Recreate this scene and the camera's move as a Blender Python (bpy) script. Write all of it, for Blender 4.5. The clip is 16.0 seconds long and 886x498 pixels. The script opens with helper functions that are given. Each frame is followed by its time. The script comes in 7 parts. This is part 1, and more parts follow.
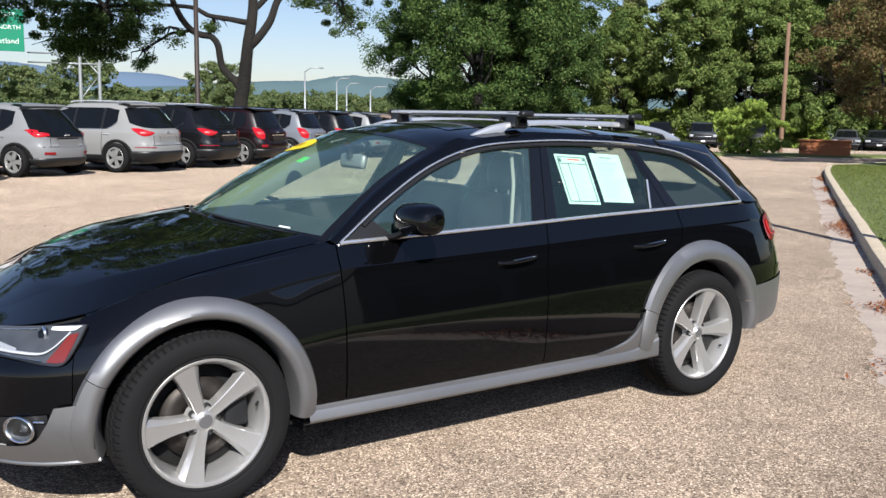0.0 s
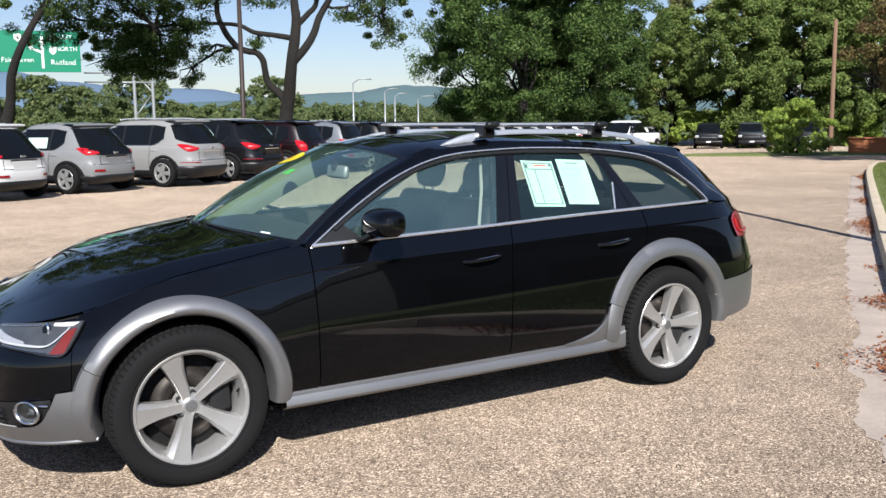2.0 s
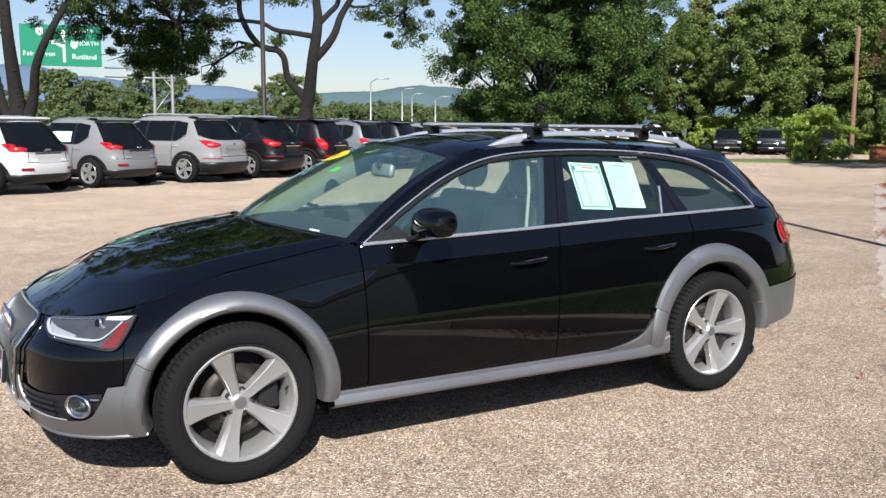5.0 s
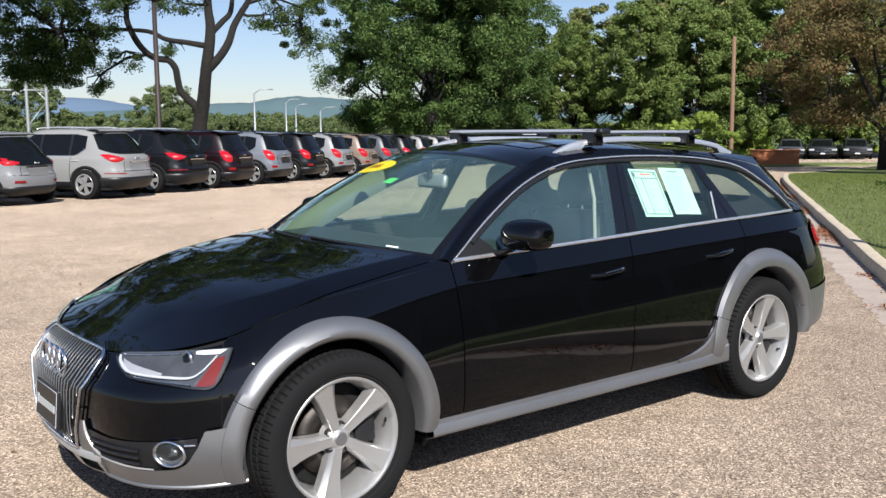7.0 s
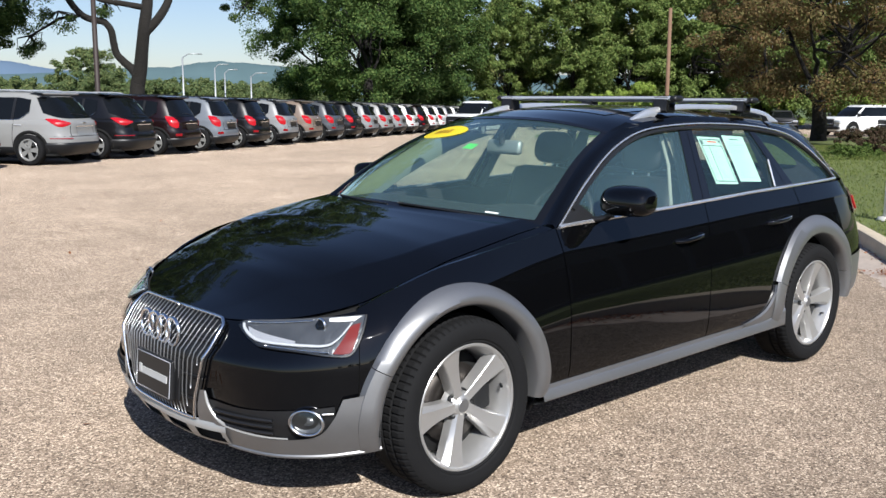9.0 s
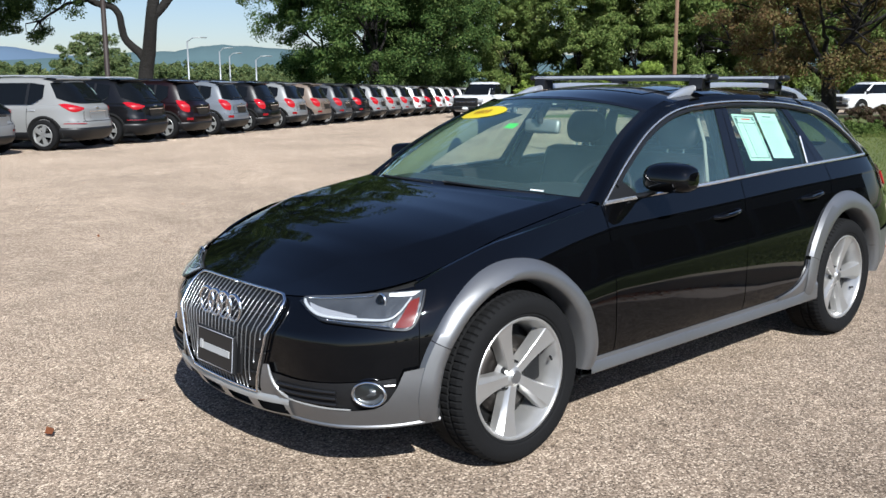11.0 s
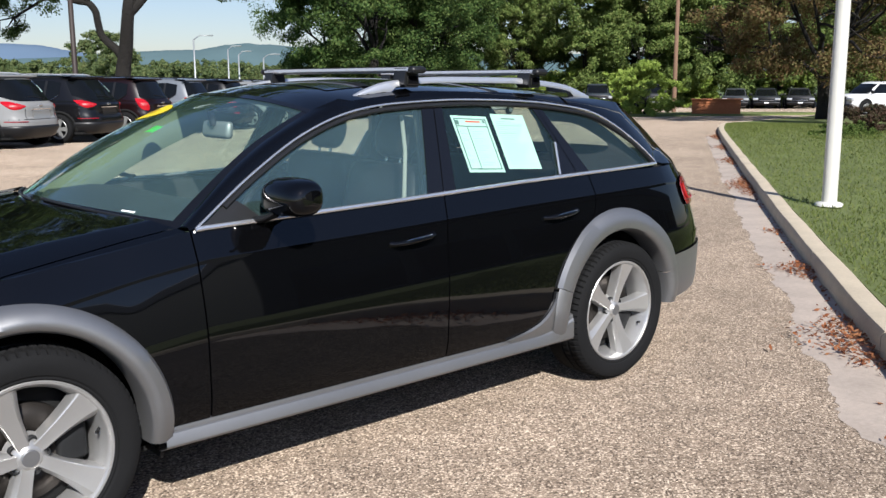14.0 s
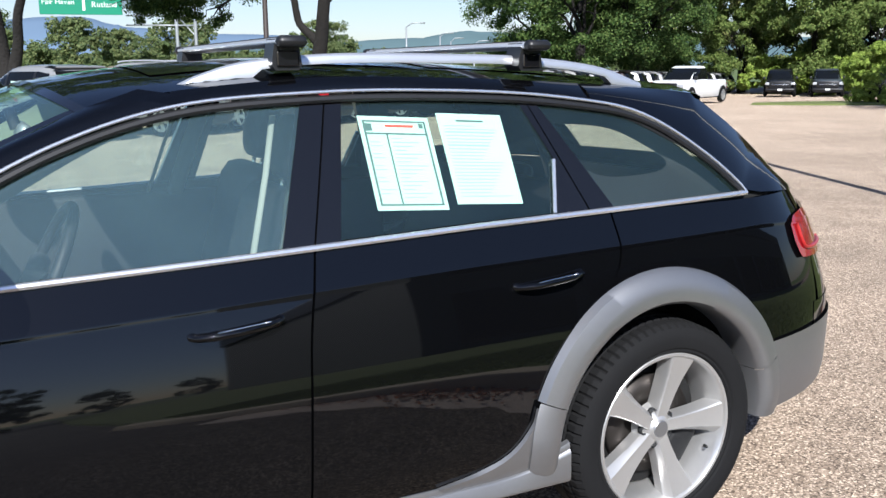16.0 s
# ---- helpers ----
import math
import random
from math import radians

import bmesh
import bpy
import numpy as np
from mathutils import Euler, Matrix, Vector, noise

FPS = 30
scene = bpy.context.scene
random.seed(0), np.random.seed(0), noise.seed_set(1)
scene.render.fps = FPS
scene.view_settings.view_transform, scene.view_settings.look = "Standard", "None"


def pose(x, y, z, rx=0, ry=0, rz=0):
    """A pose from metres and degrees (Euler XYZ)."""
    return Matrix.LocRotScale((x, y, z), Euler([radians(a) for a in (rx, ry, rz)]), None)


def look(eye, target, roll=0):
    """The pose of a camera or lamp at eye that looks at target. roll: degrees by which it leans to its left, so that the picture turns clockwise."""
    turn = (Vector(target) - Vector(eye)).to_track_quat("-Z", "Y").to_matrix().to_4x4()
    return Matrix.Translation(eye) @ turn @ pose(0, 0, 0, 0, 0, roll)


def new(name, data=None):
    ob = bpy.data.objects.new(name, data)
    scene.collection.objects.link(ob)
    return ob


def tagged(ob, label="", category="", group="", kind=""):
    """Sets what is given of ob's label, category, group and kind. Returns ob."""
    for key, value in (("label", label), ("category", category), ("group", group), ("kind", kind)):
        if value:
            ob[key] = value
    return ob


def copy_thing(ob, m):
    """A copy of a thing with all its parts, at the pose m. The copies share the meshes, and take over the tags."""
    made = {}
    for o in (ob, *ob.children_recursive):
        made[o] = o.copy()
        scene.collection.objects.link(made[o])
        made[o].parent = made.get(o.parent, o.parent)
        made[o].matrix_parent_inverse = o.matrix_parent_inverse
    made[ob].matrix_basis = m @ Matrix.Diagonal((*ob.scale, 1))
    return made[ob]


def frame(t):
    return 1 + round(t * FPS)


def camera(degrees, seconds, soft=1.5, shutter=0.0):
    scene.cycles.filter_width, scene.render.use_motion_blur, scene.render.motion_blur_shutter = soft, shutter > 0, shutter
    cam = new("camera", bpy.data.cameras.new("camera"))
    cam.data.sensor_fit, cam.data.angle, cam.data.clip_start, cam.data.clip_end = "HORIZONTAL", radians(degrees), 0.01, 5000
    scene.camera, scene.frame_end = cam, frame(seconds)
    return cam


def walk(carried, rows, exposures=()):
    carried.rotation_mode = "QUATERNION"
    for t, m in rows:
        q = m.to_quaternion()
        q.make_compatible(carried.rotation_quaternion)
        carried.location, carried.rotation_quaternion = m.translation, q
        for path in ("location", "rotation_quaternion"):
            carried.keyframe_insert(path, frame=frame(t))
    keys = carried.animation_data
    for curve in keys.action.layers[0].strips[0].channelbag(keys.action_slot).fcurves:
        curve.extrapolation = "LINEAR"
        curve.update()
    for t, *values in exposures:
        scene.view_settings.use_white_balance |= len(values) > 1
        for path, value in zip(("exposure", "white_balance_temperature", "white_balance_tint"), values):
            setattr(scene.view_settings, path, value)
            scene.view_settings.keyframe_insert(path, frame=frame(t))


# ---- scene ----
cam = camera(51.1, 16.0)
METRES, EYE, TURN = 6.566, 1.4776, -34.74
ROWS = [
    (0.0, 0.0, 0.0, 0.0, 0.13, -8.36, -0.91),
    (0.5, 0.0201, -0.032, 0.0022, 0.68, -7.59, -0.62),
    (1.0, 0.0359, -0.0528, 0.0044, 0.71, -7.8, -0.68),
    (1.5, 0.0546, -0.0598, 0.0045, 2.13, -7.81, -0.15),
    (2.0, 0.0625, -0.0578, 0.0038, 3.27, -7.9, 0.66),
    (2.5, 0.0654, -0.0595, 0.003, 3.46, -8.14, 0.88),
    (3.0, 0.0657, -0.0619, 0.003, 3.68, -8.16, 0.65),
    (3.5, 0.0639, -0.064, 0.0028, 4.41, -8.3, 0.31),
    (4.0, 0.0612, -0.0645, 0.0031, 5.51, -8.19, -0.11),
    (6.5, -0.0576, -0.0242, 0.0017, -1.03, -7.11, -0.23),
    (7.0, -0.1021, -0.0148, 0.0009, -3.27, -7.24, 0.37),
    (7.5, -0.1452, -0.0029, 0.0014, -5.56, -7.77, 1.05),
    (8.0, -0.1765, 0.0089, -0.0009, -6.41, -8.5, 0.42),
    (10.5, -0.2425, -0.0146, -0.0014, -8.87, -9.58, -0.1),
    (11.0, -0.2435, -0.013, -0.0016, -7.54, -10.29, 0.32),
    (11.5, -0.2387, -0.0102, -0.0014, -7.42, -10.74, 0.46),
    (12.0, -0.2139, -0.0088, -0.0021, -8.02, -10.52, 0.99),
    (12.5, -0.1507, -0.0012, -0.0041, -8.14, -10.07, 0.83),
    (13.0, -0.0993, 0.0205, -0.0069, -8.11, -10.47, 0.28),
    (13.5, -0.0489, 0.0522, -0.0054, -8.75, -10.83, -0.43),
    (14.0, 0.0121, 0.089, -0.0061, -6.11, -10.35, 0.2),
    (14.5, 0.0656, 0.1438, -0.007, -2.6, -11.07, 2.44),
    (15.0, 0.1123, 0.1973, -0.0119, 0.55, -12.17, 1.82),
    (15.5, 0.1508, 0.2603, -0.0089, 5.09, -10.56, 0.25),
    (16.0, 0.1627, 0.3289, -0.0104, 7.17, -11.07, 0.53),
]
walk(cam, [(t, pose(-2.5728, -4.0737, EYE, 0, 0, TURN) @ pose(METRES * x, METRES * y, METRES * z, 90 + pitch, roll, yaw)) for t, x, y, z, yaw, pitch, roll in ROWS], exposures=[(0.0, 0.62, 6350, 10), (8.0, 0.60, 6350, 10), (10.5, 0.46, 6050, 7), (12.5, 0.46, 6080, 8), (14.5, 0.56, 6300, 10), (16.0, 0.80, 6050, 10)])

# ---- light ----
SUN_AZ, SUN_EL = math.atan2(-0.42, -0.91), radians(37)
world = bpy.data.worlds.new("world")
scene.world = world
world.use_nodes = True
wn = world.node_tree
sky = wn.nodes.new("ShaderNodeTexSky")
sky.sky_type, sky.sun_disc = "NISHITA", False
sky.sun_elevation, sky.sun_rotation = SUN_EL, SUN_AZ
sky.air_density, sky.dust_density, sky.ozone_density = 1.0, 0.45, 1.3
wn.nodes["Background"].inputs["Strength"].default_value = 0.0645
# bluish haze tint multiplied into the sky colour
haze_tint = wn.nodes.new("ShaderNodeMix")
haze_tint.data_type, haze_tint.blend_type, haze_tint.clamp_result = "RGBA", "MULTIPLY", False
haze_tint.inputs["Factor"].default_value, haze_tint.inputs["B"].default_value = 1, (0.97, 0.975, 1.13, 1)
wn.links.new(sky.outputs[0], haze_tint.inputs["A"])
wn.links.new(haze_tint.outputs["Result"], wn.nodes["Background"].inputs[0])
sun = new("sun", bpy.data.lights.new("sun", "SUN"))
sun.data.energy, sun.data.angle, sun.data.color = 4.6, radians(0.55), (1.0, 0.96, 0.90)
sun.matrix_world = look((0, 0, 0), (-math.sin(SUN_AZ) * math.cos(SUN_EL), -math.cos(SUN_AZ) * math.cos(SUN_EL), -math.sin(SUN_EL)))


# ---- materials ----
def material(name, colour, rough=0.5, metal=0.0, coat=0.0, vary=0.0, scale=8.0, bump=0.0, bump_scale=60.0, fine=0.0, tinted=False, spec=0.5, wear=0.0, coat_ior=1.5):
    m = bpy.data.materials.new(name)
    m.use_nodes = True
    t = m.node_tree
    b = t.nodes["Principled BSDF"]
    b.inputs["Roughness"].default_value, b.inputs["Metallic"].default_value = rough, metal
    b.inputs["Coat Weight"].default_value, b.inputs["Coat Roughness"].default_value = coat, 0.03
    b.inputs["Specular IOR Level"].default_value, b.inputs["Coat IOR"].default_value = spec, coat_ior
    b.inputs["Base Color"].default_value = (*colour, 1)
    where = t.nodes.new("ShaderNodeTexCoord").outputs["Object"]
    src = None
    if tinted:
        src = t.nodes.new("ShaderNodeObjectInfo").outputs["Color"]
    if vary or fine:
        n = t.nodes.new("ShaderNodeTexNoise")
        n.inputs["Scale"].default_value, n.inputs["Detail"].default_value = scale, 6
        t.links.new(where, n.inputs["Vector"])
        f = t.nodes.new("ShaderNodeTexNoise")
        f.inputs["Scale"].default_value, f.inputs["Detail"].default_value = scale * 14, 3
        t.links.new(where, f.inputs["Vector"])
        add = t.nodes.new("ShaderNodeMath")
        add.operation = "MULTIPLY_ADD"
        t.links.new(f.outputs["Fac"], add.inputs[0])
        add.inputs[1].default_value = fine
        off = t.nodes.new("ShaderNodeMath")
        off.operation = "MULTIPLY_ADD"
        t.links.new(n.outputs["Fac"], off.inputs[0])
        off.inputs[1].default_value, off.inputs[2].default_value = vary * 2, 1 - vary - fine / 2
        t.links.new(off.outputs[0], add.inputs[2])
        mul = t.nodes.new("ShaderNodeMix")
        mul.data_type, mul.blend_type, mul.clamp_result = "RGBA", "MULTIPLY", False
        mul.inputs["Factor"].default_value = 1
        if src:
            t.links.new(src, mul.inputs["A"])
        else:
            mul.inputs["A"].default_value = (*colour, 1)
        t.links.new(add.outputs[0], mul.inputs["B"])
        src = mul.outputs["Result"]
        if wear:
            w = t.nodes.new("ShaderNodeMath")
            w.operation = "MULTIPLY_ADD"
            t.links.new(n.outputs["Fac"], w.inputs[0])
            w.inputs[1].default_value, w.inputs[2].default_value = wear, rough - wear / 2
            t.links.new(w.outputs[0], b.inputs["Roughness"])
    if src:
        t.links.new(src, b.inputs["Base Color"])
    if bump:
        n = t.nodes.new("ShaderNodeTexNoise")
        n.inputs["Scale"].default_value, n.inputs["Detail"].default_value = bump_scale, 4
        t.links.new(where, n.inputs["Vector"])
        k = t.nodes.new("ShaderNodeBump")
        k.inputs["Strength"].default_value, k.inputs["Distance"].default_value = 1, bump
        t.links.new(n.outputs["Fac"], k.inputs["Height"])
        t.links.new(k.outputs[0], b.inputs["Normal"])
    return m


def glass_material(name, tint, base=0.07, film=0.0):
    m = bpy.data.materials.new(name)
    m.use_nodes = True
    t = m.node_tree
    t.nodes.remove(t.nodes["Principled BSDF"])
    clear, gloss, mix, rim, power, fres = (t.nodes.new("ShaderNode" + k) for k in ("BsdfTransparent", "BsdfGlossy", "MixShader", "LayerWeight", "Math", "Math"))
    clear.inputs[0].default_value = (*tint, 1)
    gloss.inputs["Color"].default_value = (0.86, 1.0, 0.95, 1)
    gloss.inputs["Roughness"].default_value = 0.0
    rim.inputs["Blend"].default_value = 0.5
    power.operation, power.inputs[1].default_value = "POWER", 4.5
    fres.operation, fres.inputs[1].default_value, fres.inputs[2].default_value = "MULTIPLY_ADD", 0.9, base
    t.links.new(rim.outputs["Facing"], power.inputs[0])
    t.links.new(power.outputs[0], fres.inputs[0])
    t.links.new(fres.outputs[0], mix.inputs[0])
    if film:
        # teal diffuse veil brightens the pane, standing in for reflected sky
        sky_veil, veil, speck, amount = (t.nodes.new("ShaderNode" + k) for k in ("BsdfDiffuse", "MixShader", "TexNoise", "MapRange"))
        sky_veil.inputs[0].default_value = (0.37, 0.64, 0.62, 1)
        speck.inputs["Scale"].default_value, speck.inputs["Detail"].default_value = 3.5, 5
        t.links.new(t.nodes.new("ShaderNodeTexCoord").outputs["Object"], speck.inputs["Vector"])
        amount.inputs["From Min"].default_value, amount.inputs["From Max"].default_value = 0.3, 0.7
        amount.inputs["To Min"].default_value, amount.inputs["To Max"].default_value = film * 0.75, film * 1.25
        t.links.new(speck.outputs["Fac"], amount.inputs["Value"])
        t.links.new(amount.outputs[0], veil.inputs[0])
        t.links.new(clear.outputs[0], veil.inputs[1])
        t.links.new(sky_veil.outputs[0], veil.inputs[2])
        t.links.new(veil.outputs[0], mix.inputs[1])
    else:
        t.links.new(clear.outputs[0], mix.inputs[1])
    t.links.new(gloss.outputs[0], mix.inputs[2])
    t.links.new(mix.outputs[0], t.nodes["Material Output"].inputs[0])
    return m


def leaf_material(name, colours, light=0.35):
    """Leaf colour picked per leaf, with light coming through."""
    m = bpy.data.materials.new(name)
    m.use_nodes = True
    t = m.node_tree
    b = t.nodes["Principled BSDF"]
    geo = t.nodes.new("ShaderNodeNewGeometry")
    ramp = t.nodes.new("ShaderNodeValToRGB")
    ramp.color_ramp.interpolation = "LINEAR"
    el = ramp.color_ramp.elements
    while len(el) < len(colours):
        el.new(0.5)
    for i, c in enumerate(colours):
        el[i].position, el[i].color = i / (len(colours) - 1), (*c, 1)
    t.links.new(geo.outputs["Random Per Island"], ramp.inputs[0])
    t.links.new(ramp.outputs[0], b.inputs["Base Color"])
    b.inputs["Roughness"].default_value = 0.6
    b.inputs["Specular IOR Level"].default_value = 0.12
    tr = t.nodes.new("ShaderNodeBsdfTranslucent")
    mix = t.nodes.new("ShaderNodeMixShader")
    mix.inputs[0].default_value = light
    t.links.new(ramp.outputs[0], tr.inputs[0])
    t.links.new(b.outputs[0], mix.inputs[1])
    t.links.new(tr.outputs[0], mix.inputs[2])
    t.links.new(mix.outputs[0], t.nodes["Material Output"].inputs[0])
    return m


def asphalt_material(name="worn_asphalt"):
    m = bpy.data.materials.new(name)
    m.use_nodes = True
    t = m.node_tree
    b = t.nodes["Principled BSDF"]
    where = t.nodes.new("ShaderNodeTexCoord").outputs["Object"]

    def noise_at(scale, detail=4):
        n = t.nodes.new("ShaderNodeTexNoise")
        n.inputs["Scale"].default_value, n.inputs["Detail"].default_value = scale, detail
        t.links.new(where, n.inputs["Vector"])
        return n.outputs["Fac"]

    stones = t.nodes.new("ShaderNodeTexVoronoi")
    stones.inputs["Scale"].default_value = 128
    t.links.new(where, stones.inputs["Vector"])
    grey = t.nodes.new("ShaderNodeSeparateColor")
    t.links.new(stones.outputs["Color"], grey.inputs[0])
    ramp = t.nodes.new("ShaderNodeValToRGB")
    for i, (p, c) in enumerate(((0.0, (0.075, 0.055, 0.041)), (0.26, (0.22, 0.167, 0.124)), (0.70, (0.325, 0.252, 0.19)), (1.0, (0.64, 0.525, 0.41)))):
        e = ramp.color_ramp.elements[i] if i < 2 else ramp.color_ramp.elements.new(p)
        e.position, e.color = p, (*c, 1)
    t.links.new(grey.outputs[0], ramp.inputs[0])

    def times(src, fac, low, high, lo=0.35, hi=0.65):
        r = t.nodes.new("ShaderNodeMapRange")
        r.inputs["From Min"].default_value, r.inputs["From Max"].default_value = lo, hi
        r.inputs["To Min"].default_value, r.inputs["To Max"].default_value = low, high
        t.links.new(fac, r.inputs["Value"])
        x = t.nodes.new("ShaderNodeMix")
        x.data_type, x.blend_type, x.clamp_result = "RGBA", "MULTIPLY", False
        x.inputs["Factor"].default_value = 1
        t.links.new(src, x.inputs["A"])
        t.links.new(r.outputs[0], x.inputs["B"])
        return x.outputs["Result"]

    c = times(ramp.outputs[0], noise_at(0.35, 6), 0.86, 1.12)
    c = times(c, noise_at(2.3, 5), 0.9, 1.08)
    c = times(c, noise_at(9, 5), 0.93, 1.07)
    c = times(c, noise_at(260, 2), 0.80, 1.20)
    c = times(c, stones.outputs["Distance"], 1.13, 0.66, 0.28, 0.72)
    # paints in the brighter look of far sunlit ground: base colour rises with distance
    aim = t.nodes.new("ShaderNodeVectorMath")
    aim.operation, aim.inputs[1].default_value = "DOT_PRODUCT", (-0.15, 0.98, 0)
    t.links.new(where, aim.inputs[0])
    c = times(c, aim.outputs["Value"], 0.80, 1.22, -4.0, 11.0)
    t.links.new(c, b.inputs["Base Color"])
    b.inputs["Roughness"].default_value, b.inputs["Diffuse Roughness"].default_value = 0.85, 1.0
    b.inputs["Specular IOR Level"].default_value = 0.25
    k = t.nodes.new("ShaderNodeBump")
    k.inputs["Strength"].default_value, k.inputs["Distance"].default_value = 0.65, 0.0035
    t.links.new(stones.outputs["Distance"], k.inputs["Height"])
    t.links.new(k.outputs[0], b.inputs["Normal"])
    return m


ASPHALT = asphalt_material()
FIELD = material("meadow", (0.10, 0.14, 0.035), 0.9, vary=0.35, scale=0.3, fine=0.3)
SOIL = material("lawn_soil", (0.135, 0.165, 0.048), 0.95, vary=0.35, scale=1.2, fine=0.4, bump=0.02, bump_scale=40)
CONCRETE = material("kerb_concrete", (0.54, 0.455, 0.335), 0.9, vary=0.22, scale=3, fine=0.25, bump=0.004, bump_scale=80)
PAINT = material("black_car_paint", (0.002, 0.0021, 0.0026), 0.5, 0.0, coat=1.0, spec=0.0, coat_ior=1.53)
CLAD = material("grey_cladding_paint", (0.325, 0.325, 0.33), 0.42, 0.82, vary=0.05, scale=4, fine=0.06, wear=0.1)
SILVER = material("silver_trim_paint", (0.45, 0.45, 0.44), 0.32, 0.4)
CHROME = material("chrome", (0.95, 0.95, 0.96), 0.2, 1.0)
TRIM = material("bright_window_trim", (0.90, 0.905, 0.92), 0.26, 0.85)
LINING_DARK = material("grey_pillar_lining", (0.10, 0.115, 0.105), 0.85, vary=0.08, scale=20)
# sunlight on the far windscreen pillar is put into this lining colour
LINING_SUNLIT = material("sunlit_green_lining", (0.21, 0.25, 0.175), 0.85, vary=0.12, scale=8)
RAILMETAL = material("brushed_rail", (0.84, 0.85, 0.87), 0.36, 0.8)
SATIN = material("satin_aluminium", (0.66, 0.67, 0.70), 0.28, 0.5)
ALLOY = material("painted_alloy", (0.58, 0.57, 0.555), 0.34, 0.7, vary=0.06, scale=9, fine=0.05)
BLACKPL = material("black_plastic", (0.012, 0.012, 0.013), 0.42, vary=0.1, scale=10)
GLOSSBLK = material("gloss_black_trim", (0.006, 0.006, 0.007), 0.1, coat=0.5)
WELL = material("wheel_well_liner", (0.006, 0.006, 0.006), 0.95)
RUBBER = material("tyre_rubber", (0.009, 0.009, 0.0095), 0.85, vary=0.2, scale=7, fine=0.2, bump=0.0006, bump_scale=220, spec=0.22)
BRAKE = material("brake_steel", (0.05, 0.044, 0.04), 0.5, 0.8, vary=0.3, scale=18)
CABIN = material("cabin_plastic", (0.007, 0.0075, 0.0085), 0.7, vary=0.1, scale=14, bump=0.001, bump_scale=300)
LEATHER = material("dark_leather", (0.008, 0.008, 0.009), 0.55, vary=0.12, scale=12, bump=0.001, bump_scale=240)
LINING = material("pale_pillar_lining", (0.30, 0.315, 0.27), 0.85, vary=0.05, scale=20)
GLASS = glass_material("side_glass", (0.83, 0.95, 0.90), 0.19, 0.065)
GLASS_REAR = glass_material("rear_side_glass", (0.74, 0.84, 0.79), 0.09, 0.022)
SCREEN = glass_material("windscreen_glass", (0.83, 0.98, 0.88), 0.15, 0.075)
LENS = glass_material("lamp_lens", (0.93, 0.93, 0.93))
AMBER = material("amber_reflector", (0.19, 0.022, 0.012), 0.15, coat=0.6)
LOTRED = material("lot_lamp_lens", (0.46, 0.008, 0.016), 0.14, coat=0.8)
REDLENS = material("red_lamp_lens", (0.25, 0.005, 0.010), 0.14, coat=0.8)
PAPER = material("pale_green_paper", (0.56, 0.80, 0.70), 0.8, vary=0.03, scale=30)
INK = material("grey_ink", (0.10, 0.17, 0.155), 0.8)
INKPALE = material("pale_ink", (0.36, 0.52, 0.46), 0.8)
INKRED = material("red_ink", (0.75, 0.10, 0.06), 0.8)
OCHRE = material("ochre_print", (0.42, 0.22, 0.02), 0.6)
YELLOW = material("yellow_sticker", (0.85, 0.66, 0.02), 0.6)
LIME = material("lime_sticker", (0.12, 0.75, 0.12), 0.6)
DARKPOST = material("dark_brown_steel", (0.035, 0.024, 0.02), 0.6, vary=0.15, scale=3)
BARK = material("dark_bark", (0.015, 0.0128, 0.011), 0.95, vary=0.4, scale=5, fine=0.5, bump=0.05, bump_scale=14)
WOODPOLE = material("weathered_pole", (0.19, 0.115, 0.072), 0.9, vary=0.25, scale=4, fine=0.3)
WHITEPOST = material("white_painted_steel", (0.68, 0.66, 0.60), 0.5, vary=0.06, scale=3, fine=0.04)
GALV = material("galvanised_steel", (0.42, 0.44, 0.45), 0.5, 0.6, vary=0.1, scale=2)
SIGNGREEN = material("sign_green", (0.0, 0.22, 0.12), 0.5)
SIGNWHITE = material("sign_white", (0.85, 0.87, 0.86), 0.5)
CEDAR = material("stained_timber", (0.42, 0.15, 0.06), 0.8, vary=0.2, scale=5, fine=0.3)
AUTO = material("lot_car_paint", (0.5, 0.5, 0.5), 0.3, 0.0, coat=0.6, vary=0.02, scale=2, tinted=True, spec=0.2)
DARKGLASS = material("lot_car_glass", (0.006, 0.007, 0.008), 0.05, spec=0.3)
LEAF_DARK = leaf_material("maple_leaves", ((0.026, 0.055, 0.015), (0.05, 0.095, 0.025), (0.09, 0.145, 0.04), (0.145, 0.195, 0.06)), 0.2)
LEAF_LIGHT = leaf_material("bush_leaves", ((0.17, 0.25, 0.045), (0.27, 0.37, 0.075), (0.40, 0.48, 0.115)))
LEAF_COVER = leaf_material("ground_cover_leaves", ((0.06, 0.10, 0.025), (0.11, 0.165, 0.04), (0.17, 0.22, 0.065)))
LEAF_LOCUST = leaf_material("locust_leaves", ((0.035, 0.065, 0.022), (0.065, 0.11, 0.034), (0.15, 0.20, 0.06)), 0.42)
LEAF_BROWN = leaf_material("browning_leaves", ((0.12, 0.08, 0.04), (0.20, 0.125, 0.06), (0.13, 0.13, 0.046), (0.25, 0.21, 0.092)))
# greens dulled so that distance haze is carried by the leaf colour
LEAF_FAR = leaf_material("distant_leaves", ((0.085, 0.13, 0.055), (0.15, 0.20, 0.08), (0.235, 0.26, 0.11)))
LEAF_RED = leaf_material("brownish_leaves", ((0.065, 0.042, 0.028), (0.10, 0.062, 0.042), (0.06, 0.072, 0.03)))
DRY = leaf_material("dry_leaves", ((0.17, 0.06, 0.025), (0.28, 0.10, 0.045), (0.36, 0.17, 0.08)), 0.15)
